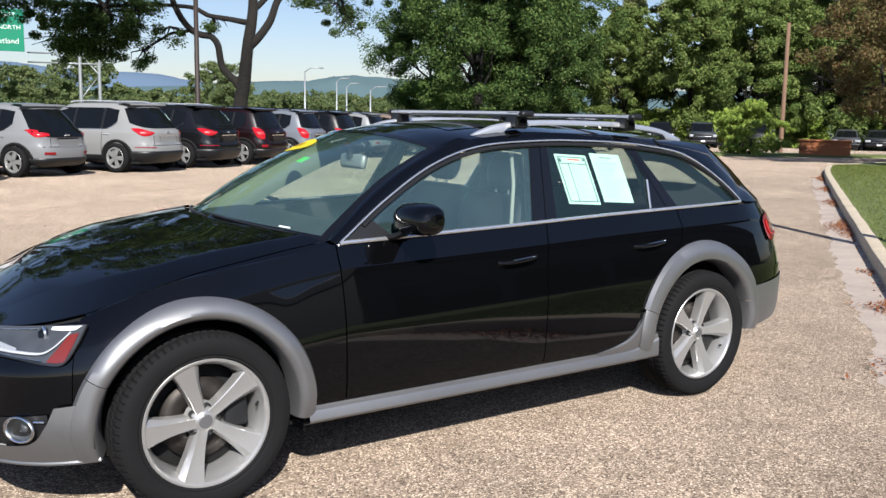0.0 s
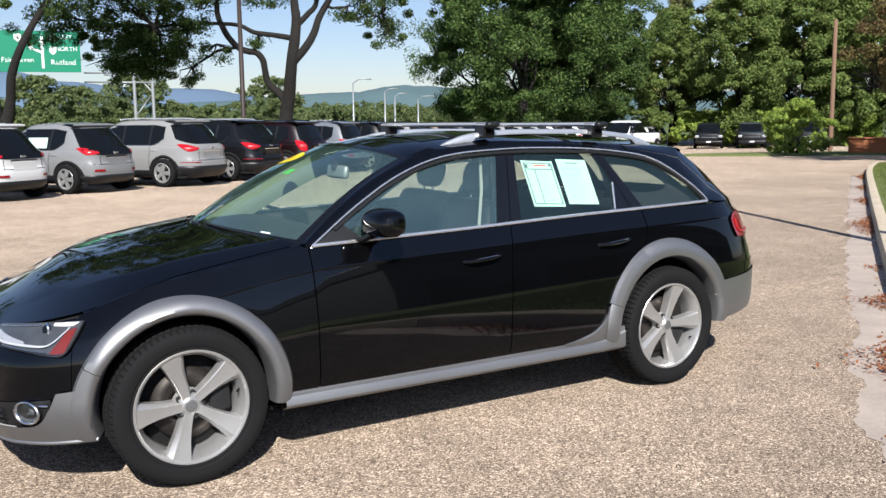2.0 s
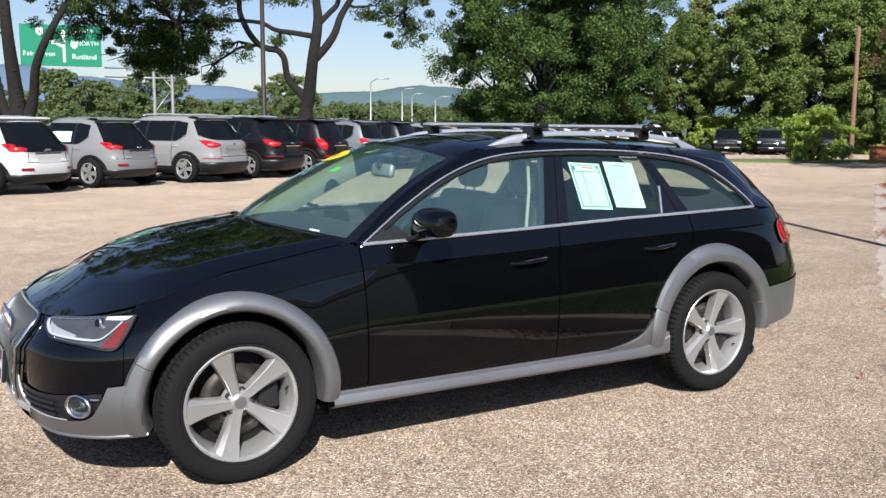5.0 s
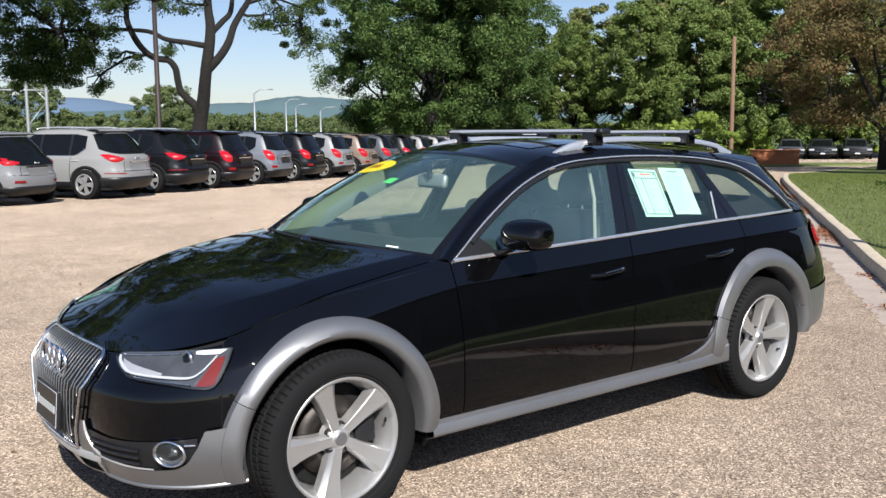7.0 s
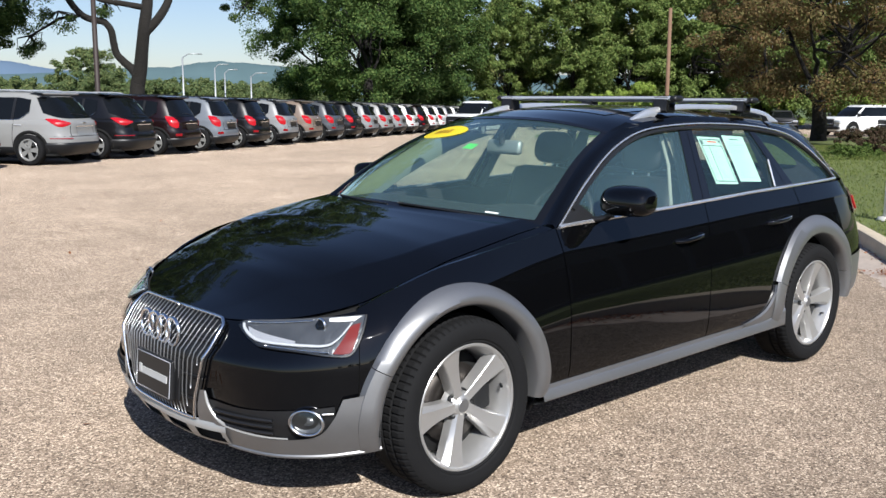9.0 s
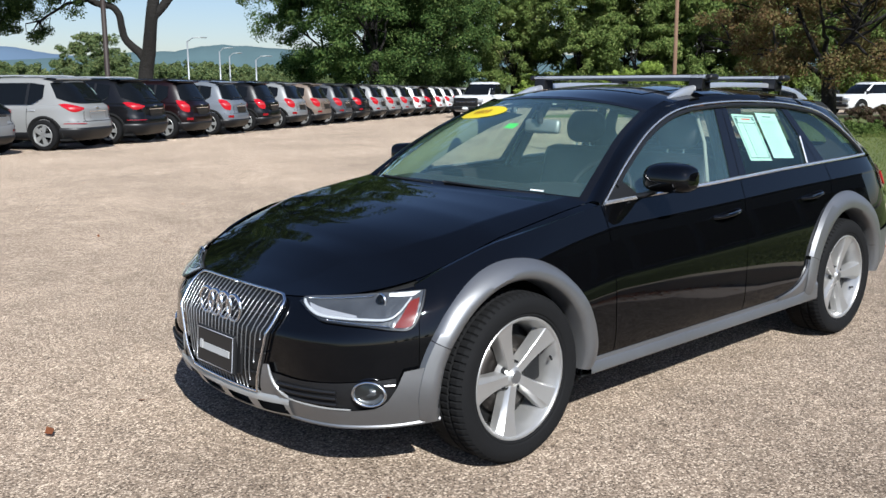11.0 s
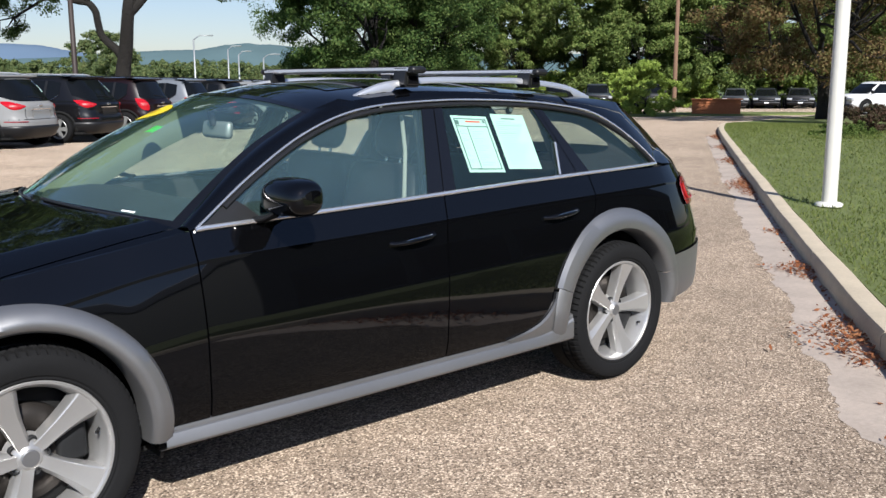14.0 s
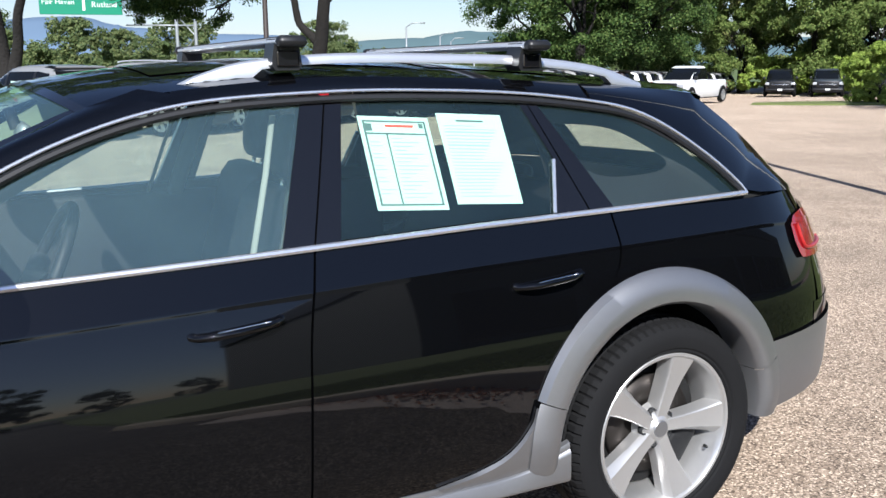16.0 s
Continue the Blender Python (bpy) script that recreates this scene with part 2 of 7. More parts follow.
BLADES = leaf_material("grass_blades", ((0.105, 0.14, 0.036), (0.155, 0.195, 0.052), (0.22, 0.235, 0.08)), 0.3)
# the haze of distance is put into the hills' bluish base colours
HAZED_HILL = material("haze_tinted_far_hills", (0.15, 0.215, 0.30), 1.0, vary=0.12, scale=0.004, spec=0.0)
HAZED_HILL_NEAR = material("haze_tinted_wooded_hills", (0.115, 0.175, 0.185), 1.0, vary=0.2, scale=0.01, spec=0.0)


# ---- mesh helpers ----
def mesh_object(name, verts, faces, mat, parent=None, label="", smooth=True):
    me = bpy.data.meshes.new(name)
    me.from_pydata([tuple(v) for v in verts], [], [tuple(f) for f in faces])
    if mat:
        me.materials.append(mat)
    if smooth:
        me.shade_smooth()
    ob = new(name, me)
    if parent:
        ob.parent = parent
    if label:
        ob["label"] = label
    return ob


def part(name, bm, mat, parent, label="", smooth=False):
    me = bpy.data.meshes.new(name)
    bm.to_mesh(me)
    bm.free()
    me.materials.append(mat)
    if smooth:
        me.shade_smooth()
    ob = new(name, me)
    ob.parent = parent
    if label:
        ob["label"] = label
    return ob


class Pile:
    """Verts and faces gathered for one mesh."""

    def __init__(self):
        self.v, self.f = [], []

    def grid(self, pts, closed_u=False, closed_v=False, flip=False):
        pts = np.asarray(pts, float)
        n, m = pts.shape[:2]
        base = len(self.v)
        self.v += [tuple(p) for p in pts.reshape(-1, 3)]
        for i in range(n if closed_u else n - 1):
            for j in range(m if closed_v else m - 1):
                a, b = base + i * m + j, base + i * m + (j + 1) % m
                c, d = base + ((i + 1) % n) * m + (j + 1) % m, base + ((i + 1) % n) * m + j
                self.f.append((a, d, c, b) if flip else (a, b, c, d))
        return self

    def box(self, lo, hi, m=None, bevel=0.0):
        lo, hi = np.array(lo, float), np.array(hi, float)
        bm = bmesh.new()
        bmesh.ops.create_cube(bm, size=1)
        for v in bm.verts:
            v.co = Vector(lo + (np.array(v.co) + 0.5) * (hi - lo))
        if bevel:
            bmesh.ops.bevel(bm, geom=bm.edges[:], offset=bevel, segments=2, affect="EDGES", profile=0.5)
        if m:
            bmesh.ops.transform(bm, matrix=m, verts=bm.verts)
        return self.take(bm)

    def take(self, bm):
        base = len(self.v)
        bm.verts.ensure_lookup_table()
        bm.verts.index_update()
        self.v += [tuple(v.co) for v in bm.verts]
        self.f += [tuple(base + v.index for v in f.verts) for f in bm.faces]
        bm.free()
        return self

    def lathe(self, profile, segments=48, axis="y", at=(0, 0, 0), closed=False):
        """profile: (radius, along) pairs; turned about an axis."""
        rows = []
        for k in range(segments):
            a = 2 * math.pi * k / segments
            row = []
            for r, h in profile:
                c, s = r * math.cos(a), r * math.sin(a)
                row.append({"y": (c, h, s), "z": (c, s, h), "x": (h, c, s)}[axis])
            rows.append([np.add(p, at) for p in row])
        return self.grid(rows, closed_u=True, closed_v=closed)

    def tube(self, path, radius, sides=8, caps=True, flat=1.0, up=(0, 0, 1)):
        path = [np.array(p, float) for p in path]
        n = len(path)
        rad = radius if hasattr(radius, "__len__") else [radius] * n
        rows, r = [], None
        for i, p in enumerate(path):
            d = path[min(i + 1, n - 1)] - path[max(i - 1, 0)]
            d /= np.linalg.norm(d) + 1e-9
            if r is None:
                u = np.array(up, float) if abs(d @ np.array(up, float)) < 0.95 else np.array((1.0, 0.1, 0))
                r = np.cross(d, u)
            else:
                r = r - (r @ d) * d
            r = r / (np.linalg.norm(r) + 1e-9)
            w = np.cross(r, d)
            rows.append([p + rad[i] * (r * math.cos(a) + w * math.sin(a) * flat) for a in np.linspace(0, 2 * math.pi, sides, endpoint=False)])
        base = len(self.v)
        self.grid(rows, closed_v=True)
        if caps:
            self.f.append(tuple(base + k for k in range(sides)))
            self.f.append(tuple(base + (n - 1) * sides + k for k in reversed(range(sides))))
        return self

    def prism(self, poly, lo, hi, axis="y"):
        """A polygon of (a, b) pairs pushed from lo to hi along an axis."""
        put = {"y": lambda a, b, h: (a, h, b), "z": lambda a, b, h: (a, b, h), "x": lambda a, b, h: (h, a, b)}[axis]
        base, n = len(self.v), len(poly)
        self.v += [put(a, b, lo) for a, b in poly] + [put(a, b, hi) for a, b in poly]
        self.f += [tuple(base + k for k in range(n)), tuple(base + n + k for k in reversed(range(n)))]
        self.f += [(base + k, base + (k + 1) % n, base + n + (k + 1) % n, base + n + k) for k in range(n)]
        return self

    def mirrored(self):
        out = Pile()
        out.v = [(x, -y, z) for x, y, z in self.v]
        out.f = [tuple(reversed(f)) for f in self.f]
        return out

    def make(self, name, mat, parent=None, label="", smooth=True, angle=None):
        ob = mesh_object(name, self.v, self.f, mat, parent, label, smooth)
        if angle:
            ob.data.set_sharp_from_angle(angle=radians(angle))
        return ob


def table(x, *pairs):
    return float(np.interp(x, [p[0] for p in pairs], [p[1] for p in pairs]))


def curve(pts, n):
    """A smooth run of n points through pts (Catmull-Rom)."""
    p = np.array(pts, float)
    p = np.vstack([2 * p[0] - p[1], p, 2 * p[-1] - p[-2]])
    out = []
    for t in np.linspace(0, len(pts) - 1 - 1e-9, n):
        i, f = int(t), t - int(t)
        a, b, c, d = p[i : i + 4]
        out.append(0.5 * (2 * b + (c - a) * f + (2 * a - 5 * b + 4 * c - d) * f * f + (3 * b - a - 3 * c + d) * f**3))
    return np.array(out)


def ground_z(x, y):
    """The lot is level round the wagon and falls gently away beyond the parked row."""
    t = min((x + 1.4) * 0.57 + (y + 0.9) * 0.82 - 18, 55.5)
    return -0.0154 * (math.sqrt(t * t + 60) + t) / 2


def thing(name, m, label, category, group="", kind=""):
    ob = new(name)
    ob.matrix_basis = m
    return tagged(ob, label, category, group, kind)

# ---- ground ----
radii = np.concatenate([np.linspace(0.5, 40, 60), np.geomspace(42, 2600, 40)])
ROW0, ROWD, ROWN = np.array((3.68, 18.72)), np.array((0.8209, 0.5711)), np.array((-0.5711, 0.8209))
verts, faces, slots = [(0, 0, ground_z(0, 0))], [], []
SEG = 128
for r in radii:
    for k in range(SEG):
        x, y = r * math.sin(2 * math.pi * k / SEG), r * math.cos(2 * math.pi * k / SEG)
        verts.append((x, y, ground_z(x, y)))
for k in range(SEG):
    faces.append((0, 1 + (k + 1) % SEG, 1 + k))
for i in range(len(radii) - 1):
    for k in range(SEG):
        a, b = 1 + i * SEG + k, 1 + i * SEG + (k + 1) % SEG
        faces.append((a, b, b + SEG, a + SEG))
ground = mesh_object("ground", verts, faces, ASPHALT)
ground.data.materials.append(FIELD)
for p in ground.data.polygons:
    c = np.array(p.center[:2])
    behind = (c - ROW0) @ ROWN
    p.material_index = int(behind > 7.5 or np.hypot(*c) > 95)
tagged(ground, "sunlit tan worn asphalt of a large parking lot", "ground", kind="structure")

KERB = curve([(0.25, -5.5), (0.65, -3.9), (1.5, -2.52), (2.55, -1.66), (4.15, -0.48), (7.45, 1.87), (14.0, 6.45), (20.6, 10.98), (24.4, 13.4), (26.2, 14.3), (30, 15.2), (37, 16.9)], 90)


def beside(path, off):
    d = np.gradient(path, axis=0)
    d /= np.linalg.norm(d, axis=1)[:, None]
    return path + off * np.stack([d[:, 1], -d[:, 0]], 1)


# lawn: a slab level with the top of the kerb, tufted with blades
edge = beside(KERB, 0.17)
lawn_ring = [tuple(p) for p in edge] + [(60, 5), (70, -30), (30, -60), (2, -45), (0.6, -15)]
lawn_top = Pile()
lawn_top.v = [(x, y, ground_z(x, y) + 0.125) for x, y in lawn_ring] + [(x, y, ground_z(x, y) - 0.05) for x, y in lawn_ring]
n = len(lawn_ring)
lawn_top.f = [tuple(range(n))] + [(k, (k + 1) % n, n + (k + 1) % n, n + k) for k in range(n)]
lawn = lawn_top.make("lawn", SOIL, smooth=False)
tagged(lawn, "mown green lawn behind the kerb, in sun", "lawn", kind="structure")


rng = np.random.default_rng(5)
pile = Pile()
count = 0
while count < 110000:
    t = rng.random()
    i = int(t * 74)
    off = 0.19 + abs(rng.normal(0, 1)) * (0.9 + 0.07 * i)
    d = KERB[i + 1] - KERB[i]
    p = KERB[i] + d * rng.random() + off * np.array((d[1], -d[0])) / np.linalg.norm(d)
    if p[0] < 0.6 or np.hypot(*(p - (7.39, 1.11))) < 0.09:
        continue
    z = ground_z(*p) + 0.12
    size = rng.uniform(0.016, 0.034) * (1 + np.hypot(*p) * 0.015)
    a = rng.random() * 6.28
    lean = rng.normal(0, 0.45, 2) * size
    w = 0.12 * size + 0.002 * (1 + np.hypot(*p) * 0.10)
    b = len(pile.v)
    pile.v += [(p[0] - w * math.cos(a), p[1] - w * math.sin(a), z), (p[0] + w * math.cos(a), p[1] + w * math.sin(a), z), (p[0] + lean[0], p[1] + lean[1], z + size)]
    pile.f.append((b, b + 1, b + 2))
    count += 1
grass = pile.make("grass", BLADES, smooth=False)
tagged(grass, "short mown grass blades over the lawn", "grass", kind="stuff")

# kerb of cast lengths
kerb = thing("kerb", Matrix(), "weathered tan concrete kerb along the lawn", "kerb", kind="structure")
length = np.r_[0, np.cumsum(np.linalg.norm(np.diff(KERB, axis=0), axis=1))]


def kerb_at(s, off):
    path = beside(KERB, off)
    return np.array((np.interp(s, length, path[:, 0]), np.interp(s, length, path[:, 1])))


s, k = 0.0, 0
while s < length[-1] - 0.5:
    e = min(s + 2.4, length[-1])
    rows = []
    for q in np.linspace(s + 0.006, e - 0.006, 7):
        row = []
        for off, h in ((0.0, -0.06), (0.004, 0.105), (0.022, 0.13), (0.150, 0.135), (0.17, 0.12), (0.172, -0.06)):
            x, y = kerb_at(q, off)
            row.append((x, y, ground_z(x, y) + h + 0.004 * math.sin(3.1 * q)))
        rows.append(row)
    pile = Pile().grid(rows)
    m = len(rows[0])
    pile.f += [tuple(range(m)), tuple(reversed(range(6 * m, 7 * m)))]
    pile.make("kerb_stone", CONCRETE, kerb, smooth=True, angle=40)
    s, k = e, k + 1

# pale worn gutter strip and drifts of dry leaves along the kerb
GUTTER = material("gutter_concrete", (0.47, 0.39, 0.325), 0.9, vary=0.30, scale=3.0, fine=0.35, bump=0.003, bump_scale=90)
pile = Pile()
rows = []
for q in np.linspace(1.8, 26.0, 800):
    wid = max(0.05, 0.33 + 0.10 * noise.noise((q * 0.9, 3, 0)) + 0.06 * noise.noise((q * 3, 8, 0)) + 0.035 * noise.noise((q * 11, 5, 0)) + 0.02 * noise.noise((q * 31, 2, 0)))
    row = []
    for off in (0.0, -wid * 0.5, -wid):
        x, y = kerb_at(q, off)
        row.append((x, y, ground_z(x, y) + (0.005 if off > -wid else 0.0015)))
    rows.append(row)
gutter = pile.grid(rows).make("gutter", GUTTER)
tagged(gutter, "pale worn gutter strip at the foot of the kerb", "gutter", kind="structure")

pile = Pile()


def dry_leaf(x, y, z, size):
    a, tip = rng.random() * 6.28, rng.normal(0, 0.3, 3)
    u, v = np.array((math.cos(a), math.sin(a), tip[0])), np.array((-math.sin(a), math.cos(a), tip[1]))
    b = len(pile.v)
    c = np.array((x, y, z))
    pile.v += [tuple(c - u * size), tuple(c + v * size * 0.5), tuple(c + u * size + (0, 0, 0.2 * size)), tuple(c - v * size * 0.5)]
    pile.f.append((b, b + 1, b + 2, b + 3))


DRIFTS = [(np.interp(x, KERB[:, 0], length), spread, heap) for x, spread, heap in ((2.9, 0.42, 1.2), (4.5, 0.24, 0.9), (6.05, 0.13, 0.45), (9.3, 0.85, 0.9), (12.8, 0.6, 0.7), (15.8, 0.7, 0.6), (19.5, 1.0, 0.6), (1.4, 0.5, 0.8))]
for _ in range(16000):
    q = rng.uniform(1.6, 30)
    drift = 0.025 + sum(heap * math.exp(-(((q - at) / spread) ** 2)) for at, spread, heap in DRIFTS)
    if rng.random() > drift:
        continue
    off = -abs(rng.normal(0, 0.05 + 0.11 * min(drift, 1.2))) - 0.01
    x, y = kerb_at(q, off)
    dry_leaf(x, y, ground_z(x, y) + 0.012 + rng.random() * 0.03 * drift, rng.uniform(0.009, 0.024))
for _ in range(70):
    x, y = rng.uniform(-5, 9), rng.uniform(-3.5, 12)
    dry_leaf(x, y, ground_z(x, y) + 0.008, rng.uniform(0.012, 0.028))
dry_leaf(-3.46, 0.6, 0.012, 0.035)
dry_leaf(-2.665, 0.662, 0.012, 0.042)
litter = pile.make("leaf_litter", DRY, smooth=False)
tagged(litter, "dry reddish brown leaves drifted along the kerb", "leaves", kind="stuff")

# ---- white flagpole-like post in the lawn ----
post = thing("white_post", pose(7.39, 1.11, ground_z(7.39, 1.11) + 0.125), "tall white painted steel post standing in the lawn", "post")
Pile().lathe([(0.0, 9.0), (0.05, 9.0), (0.062, 6), (0.078, 0.05), (0.078, 0.0)], 28, "z").make("shaft", WHITEPOST, post)
Pile().lathe([(0.0, 0.035), (0.085, 0.035), (0.14, 0.02), (0.145, -0.01)], 28, "z").make("base_flange", WHITEPOST, post)

# ---- black station wagon ----
wagon = thing("station_wagon", Matrix(), "glossy black station wagon with grey wheel-arch cladding and roof bars", "car")
XF, XR, CF, CR, HALF, HUB, HUBZ = -2.235, 2.385, -1.40, 1.50, 0.903, 1.4025, 0.330
HUBR = 1.337


def plan(u):
    """The widest outline of the left half: u 0 to 1 round the nose, 1 to 2 along the side, 2 to 3 round the tail."""
    if u < 1:
        a = u * math.pi / 2
        return CF + (XF - CF) * max(math.cos(a), 0) ** (2 / 2.5), HALF * math.sin(a) ** (2 / 2.5)
    if u <= 2:
        return CF + (CR - CF) * (u - 1), HALF
    a = (3 - u) * math.pi / 2
    return CR + (XR - CR) * max(math.cos(a), 0) ** (2 / 2.9), HALF * max(math.sin(a), 0) ** (2 / 2.9)


US = np.linspace(0, 3, 1201)
PLAN = np.array([plan(u) for u in US])
_d = np.gradient(PLAN, axis=0)
_d[0], _d[-1] = (0, 1), (0, -1)
_d /= np.linalg.norm(_d, axis=1)[:, None]
NORM = np.stack([-_d[:, 1], _d[:, 0]], 1)


def u_at(x):
    return float(np.interp(x, PLAN[:, 0], US))


def u_of_y(y):
    return float(np.interp(y, PLAN[:401, 1], US[:401]))


def top_z(x):
    return table(x, (-2.24, 0.668), (-2.1, 0.694), (-1.95, 0.722), (-1.8, 0.750), (-1.6, 0.806), (-1.4, 0.857), (-1.0, 0.925), (-0.8, 0.952), (0, 0.972), (0.7, 0.995), (1.75, 1.018), (2.05, 1.0), (2.4, 0.97))


def crease_z(x):
    return top_z(x) - 0.098


SLOPE = [(0.50, 0.0), (0.60, 1.5), (0.64, 5.5), (0.68, 9.0), (0.76, 12.0), (0.88, 16.0)]


def inset(x, z):
    """How far the side leans in: a flat shoulder over a sharp crease, then a soft waist and a turned-under foot."""
    top = top_z(x)
    d = 0.06 * max(0, (0.42 - z) / 0.2) ** 2
    crease = crease_z(x)
    drop = 0.874 - crease
    soft = 0.0
    if z > 0.55:
        soft += 0.022 * min(1, (z - 0.55) / (crease - 0.55)) ** 1.6
    if z > crease:
        soft += 0.075 * ((z - crease) / (top - crease)) ** 1.25
    hard, last = 0.0, 0.50
    q = min(z, crease) + drop
    for h in np.arange(0.51, 0.8741, 0.01):
        if last >= q:
            break
        h = min(h, q)
        hard += (h - last) * math.tan(radians(table((h + last) / 2, *SLOPE)))
        last = h
    if z > crease:
        k = (z - crease) / (top - crease)
        hard += (0.097 - hard) * k
    w = max(0.0, min(1.0, (x + 1.75) / 0.65))
    d += soft + (hard - soft) * w
    if x > 1.3:
        d += 0.07 * ((x - 1.3) / 1.0) ** 2 * max(0, (z - 0.62) / 0.4)
    return d


def skin(u, z, off=0.0):
    """A point of the body's left side (y < 0)."""
    x, y = np.interp(u, US, PLAN[:, 0]), np.interp(u, US, PLAN[:, 1])
    nx, ny = np.interp(u, US, NORM[:, 0]), np.interp(u, US, NORM[:, 1])
    d = off - inset(x, z)
    middle = max(0.0, min(1.0, (0.62 - y) / 0.25))
    upright = 0.13 * max(0, z - 0.36)
    lean = (upright + (max(upright, 0.036) - upright) * middle) * max(0, min(1, (-1.75 - x) / 0.35))
    return np.array((x + nx * d + lean, -(y + ny * d), z))


def near_hub(x, z, front, rear):
    return math.hypot(x + HUB, z - HUBZ) < front or math.hypot(x - HUBR, z - HUBZ) < rear


def patch(left, right, nu, nv, off=0.0, lip=0.014):
    """A side panel between two edges of (u, z) points, with a row of vertices on the crease and rims turned inwards."""
    left, right = curve(left, 90), curve(right, 90)

    def across(z, f):
        a, b = np.interp(z, left[:, 1], left[:, 0]), np.interp(z, right[:, 1], right[:, 0])
        return a + (b - a) * f

    spots = []
    for i in range(nu):
        f = i / (nu - 1)
        z0, z1 = left[0, 1] + (right[0, 1] - left[0, 1]) * f, left[-1, 1] + (right[-1, 1] - left[-1, 1]) * f
        c = crease_z(np.interp(across(z1 - 0.1, f), US, PLAN[:, 0]))
        zs = np.concatenate([np.linspace(z0, c - 0.012, nv - 9), [c - 0.004, c, c + 0.004], np.linspace(c + 0.012, z1, 6)])
        spots.append([(across(z, f), z) for z in zs])
    pile = Pile().grid([[skin(u, z, off) for u, z in row] for row in spots])
    pile.f = [f for f in pile.f if not near_hub(np.mean([pile.v[k][0] for k in f]), np.mean([pile.v[k][2] for k in f]), 0.41, 0.43)]
    ring = [(i, 0) for i in range(nu)] + [(nu - 1, j) for j in range(1, nv)] + [(i, nv - 1) for i in range(nu - 2, -1, -1)] + [(0, j) for j in range(nv - 2, 0, -1)]
    inner = [skin(*spots[i][j], off - lip) for i, j in ring]
    base = len(pile.v)
    pile.v += [tuple(p) for p in inner]
    m = len(ring)
    for k in range(m):
        a, b = ring[k], ring[(k + 1) % m]
        if not near_hub(inner[k][0], inner[k][2], 0.42, 0.44):
            pile.f.append((base + k, base + (k + 1) % m, b[0] * nv + b[1], a[0] * nv + a[1]))
    return pile


def both(pile, name, mat, parent=None, label="", **kw):
    """The left part and its twin on the right."""
    kw.setdefault("angle", 42)
    a = pile.make(name, mat, parent or wagon, label, **kw)
    b = pile.mirrored().make(name, mat, parent or wagon, label, **kw)
    return a, b


def ux(pts):
    return [(u_at(x), z) for x, z in pts]


# dark core behind the panels
rows = []
for u in np.linspace(0, 3, 140):
    x = np.interp(u, US, PLAN[:, 0])
    rows.append([skin(u, z, -0.02) for z in np.linspace(0.22 + 0.13 * max(0.0, min(1.0, (x - 1.2) / 0.3)), top_z(x) - 0.004, 12)])
core = Pile().grid(rows)
core.f = [f for f in core.f if not near_hub(np.mean([core.v[k][0] for k in f]), np.mean([core.v[k][2] for k in f]), 0.41, 0.43)]
m = core.mirrored()
base = len(core.v)
core.v += m.v
core.f += [tuple(base + k for k in f) for f in m.f]
core.make("inner_shell", WELL, wagon)
pan = [skin(u, 0.3, -0.10) for u in np.linspace(0.05, u_at(1.1), 60)]
Pile().prism([(p[0], p[1]) for p in pan] + [(p[0], -p[1]) for p in pan[::-1]], 0.225, 0.245, "z").make("floor_pan", WELL, wagon, smooth=False)

RD = [(0.80, 0.27), (0.83, 0.36), (0.93, 0.46), (1.09, 0.74), (1.165, 0.88), (1.165, 1.0)]
fender = patch(ux([(-1.862, 0.25), (-1.862, 0.45), (-1.862, 0.60), (-1.862, 0.68), (-1.862, top_z(-1.862))]), ux([(-0.834, z) for z in (0.25, 0.45, 0.65, 0.8, top_z(-0.834))]), 44, 36)
both(fender, "front_fender", PAINT)
both(patch(ux([(-0.828, z) for z in (0.27, 0.45, 0.65, 0.8, top_z(-0.828))]), ux([(0.206, 0.27), (0.214, 0.45), (0.223, 0.65), (0.238, 0.8), (0.275, top_z(0.29))]), 36, 40), "front_door", PAINT)
both(patch(ux([(0.212, 0.27), (0.220, 0.45), (0.229, 0.65), (0.244, 0.8), (0.281, top_z(0.296))]), ux(RD), 36, 40), "rear_door", PAINT)
both(patch(ux([(x + 0.007, z) for x, z in RD[2:]]), ux([(1.98, 0.46), (2.0, 0.60), (2.02, 0.76), (2.03, 0.88), (2.0, 1.0)]), 44, 40), "quarter_panel", PAINT)


def wrap(u0, u1, zlo, zhi, name, mat, nu=60, nv=16, off=0.0, label="", tuck=0.0):
    """A panel round an end, from side to side; its foot may be tucked in."""
    half = [[skin(u, zlo(u) + (zhi(u) - zlo(u)) * k / (nv - 1), off - tuck * (1 - k / (nv - 1)) ** 1.2) for k in range(nv)] for u in np.linspace(u0, u1, nu)]
    rest = [[p * (1, -1, 1) for p in r] for r in half]
    rows = rest[::-1] + half if abs(u0 % 3) < 1e-6 else half + rest[::-1]
    pile = Pile().grid(rows)
    pile.f = [f for f in pile.f if not near_hub(np.mean([pile.v[k][0] for k in f]), np.mean([pile.v[k][2] for k in f]), 0.43, 0.41)]
    return pile.make(name, mat, wagon, label)


X = lambda u: float(np.interp(u, US, PLAN[:, 0]))
bumper = wrap(0, u_at(-1.865), lambda u: 0.24, lambda u: top_z(X(u)) - 0.004, "front_bumper", PAINT, 60, 22)
wrap(u_at(1.985), 3, lambda u: 0.53, lambda u: 0.642, "rear_bumper", PAINT, 48, 10, 0.002)
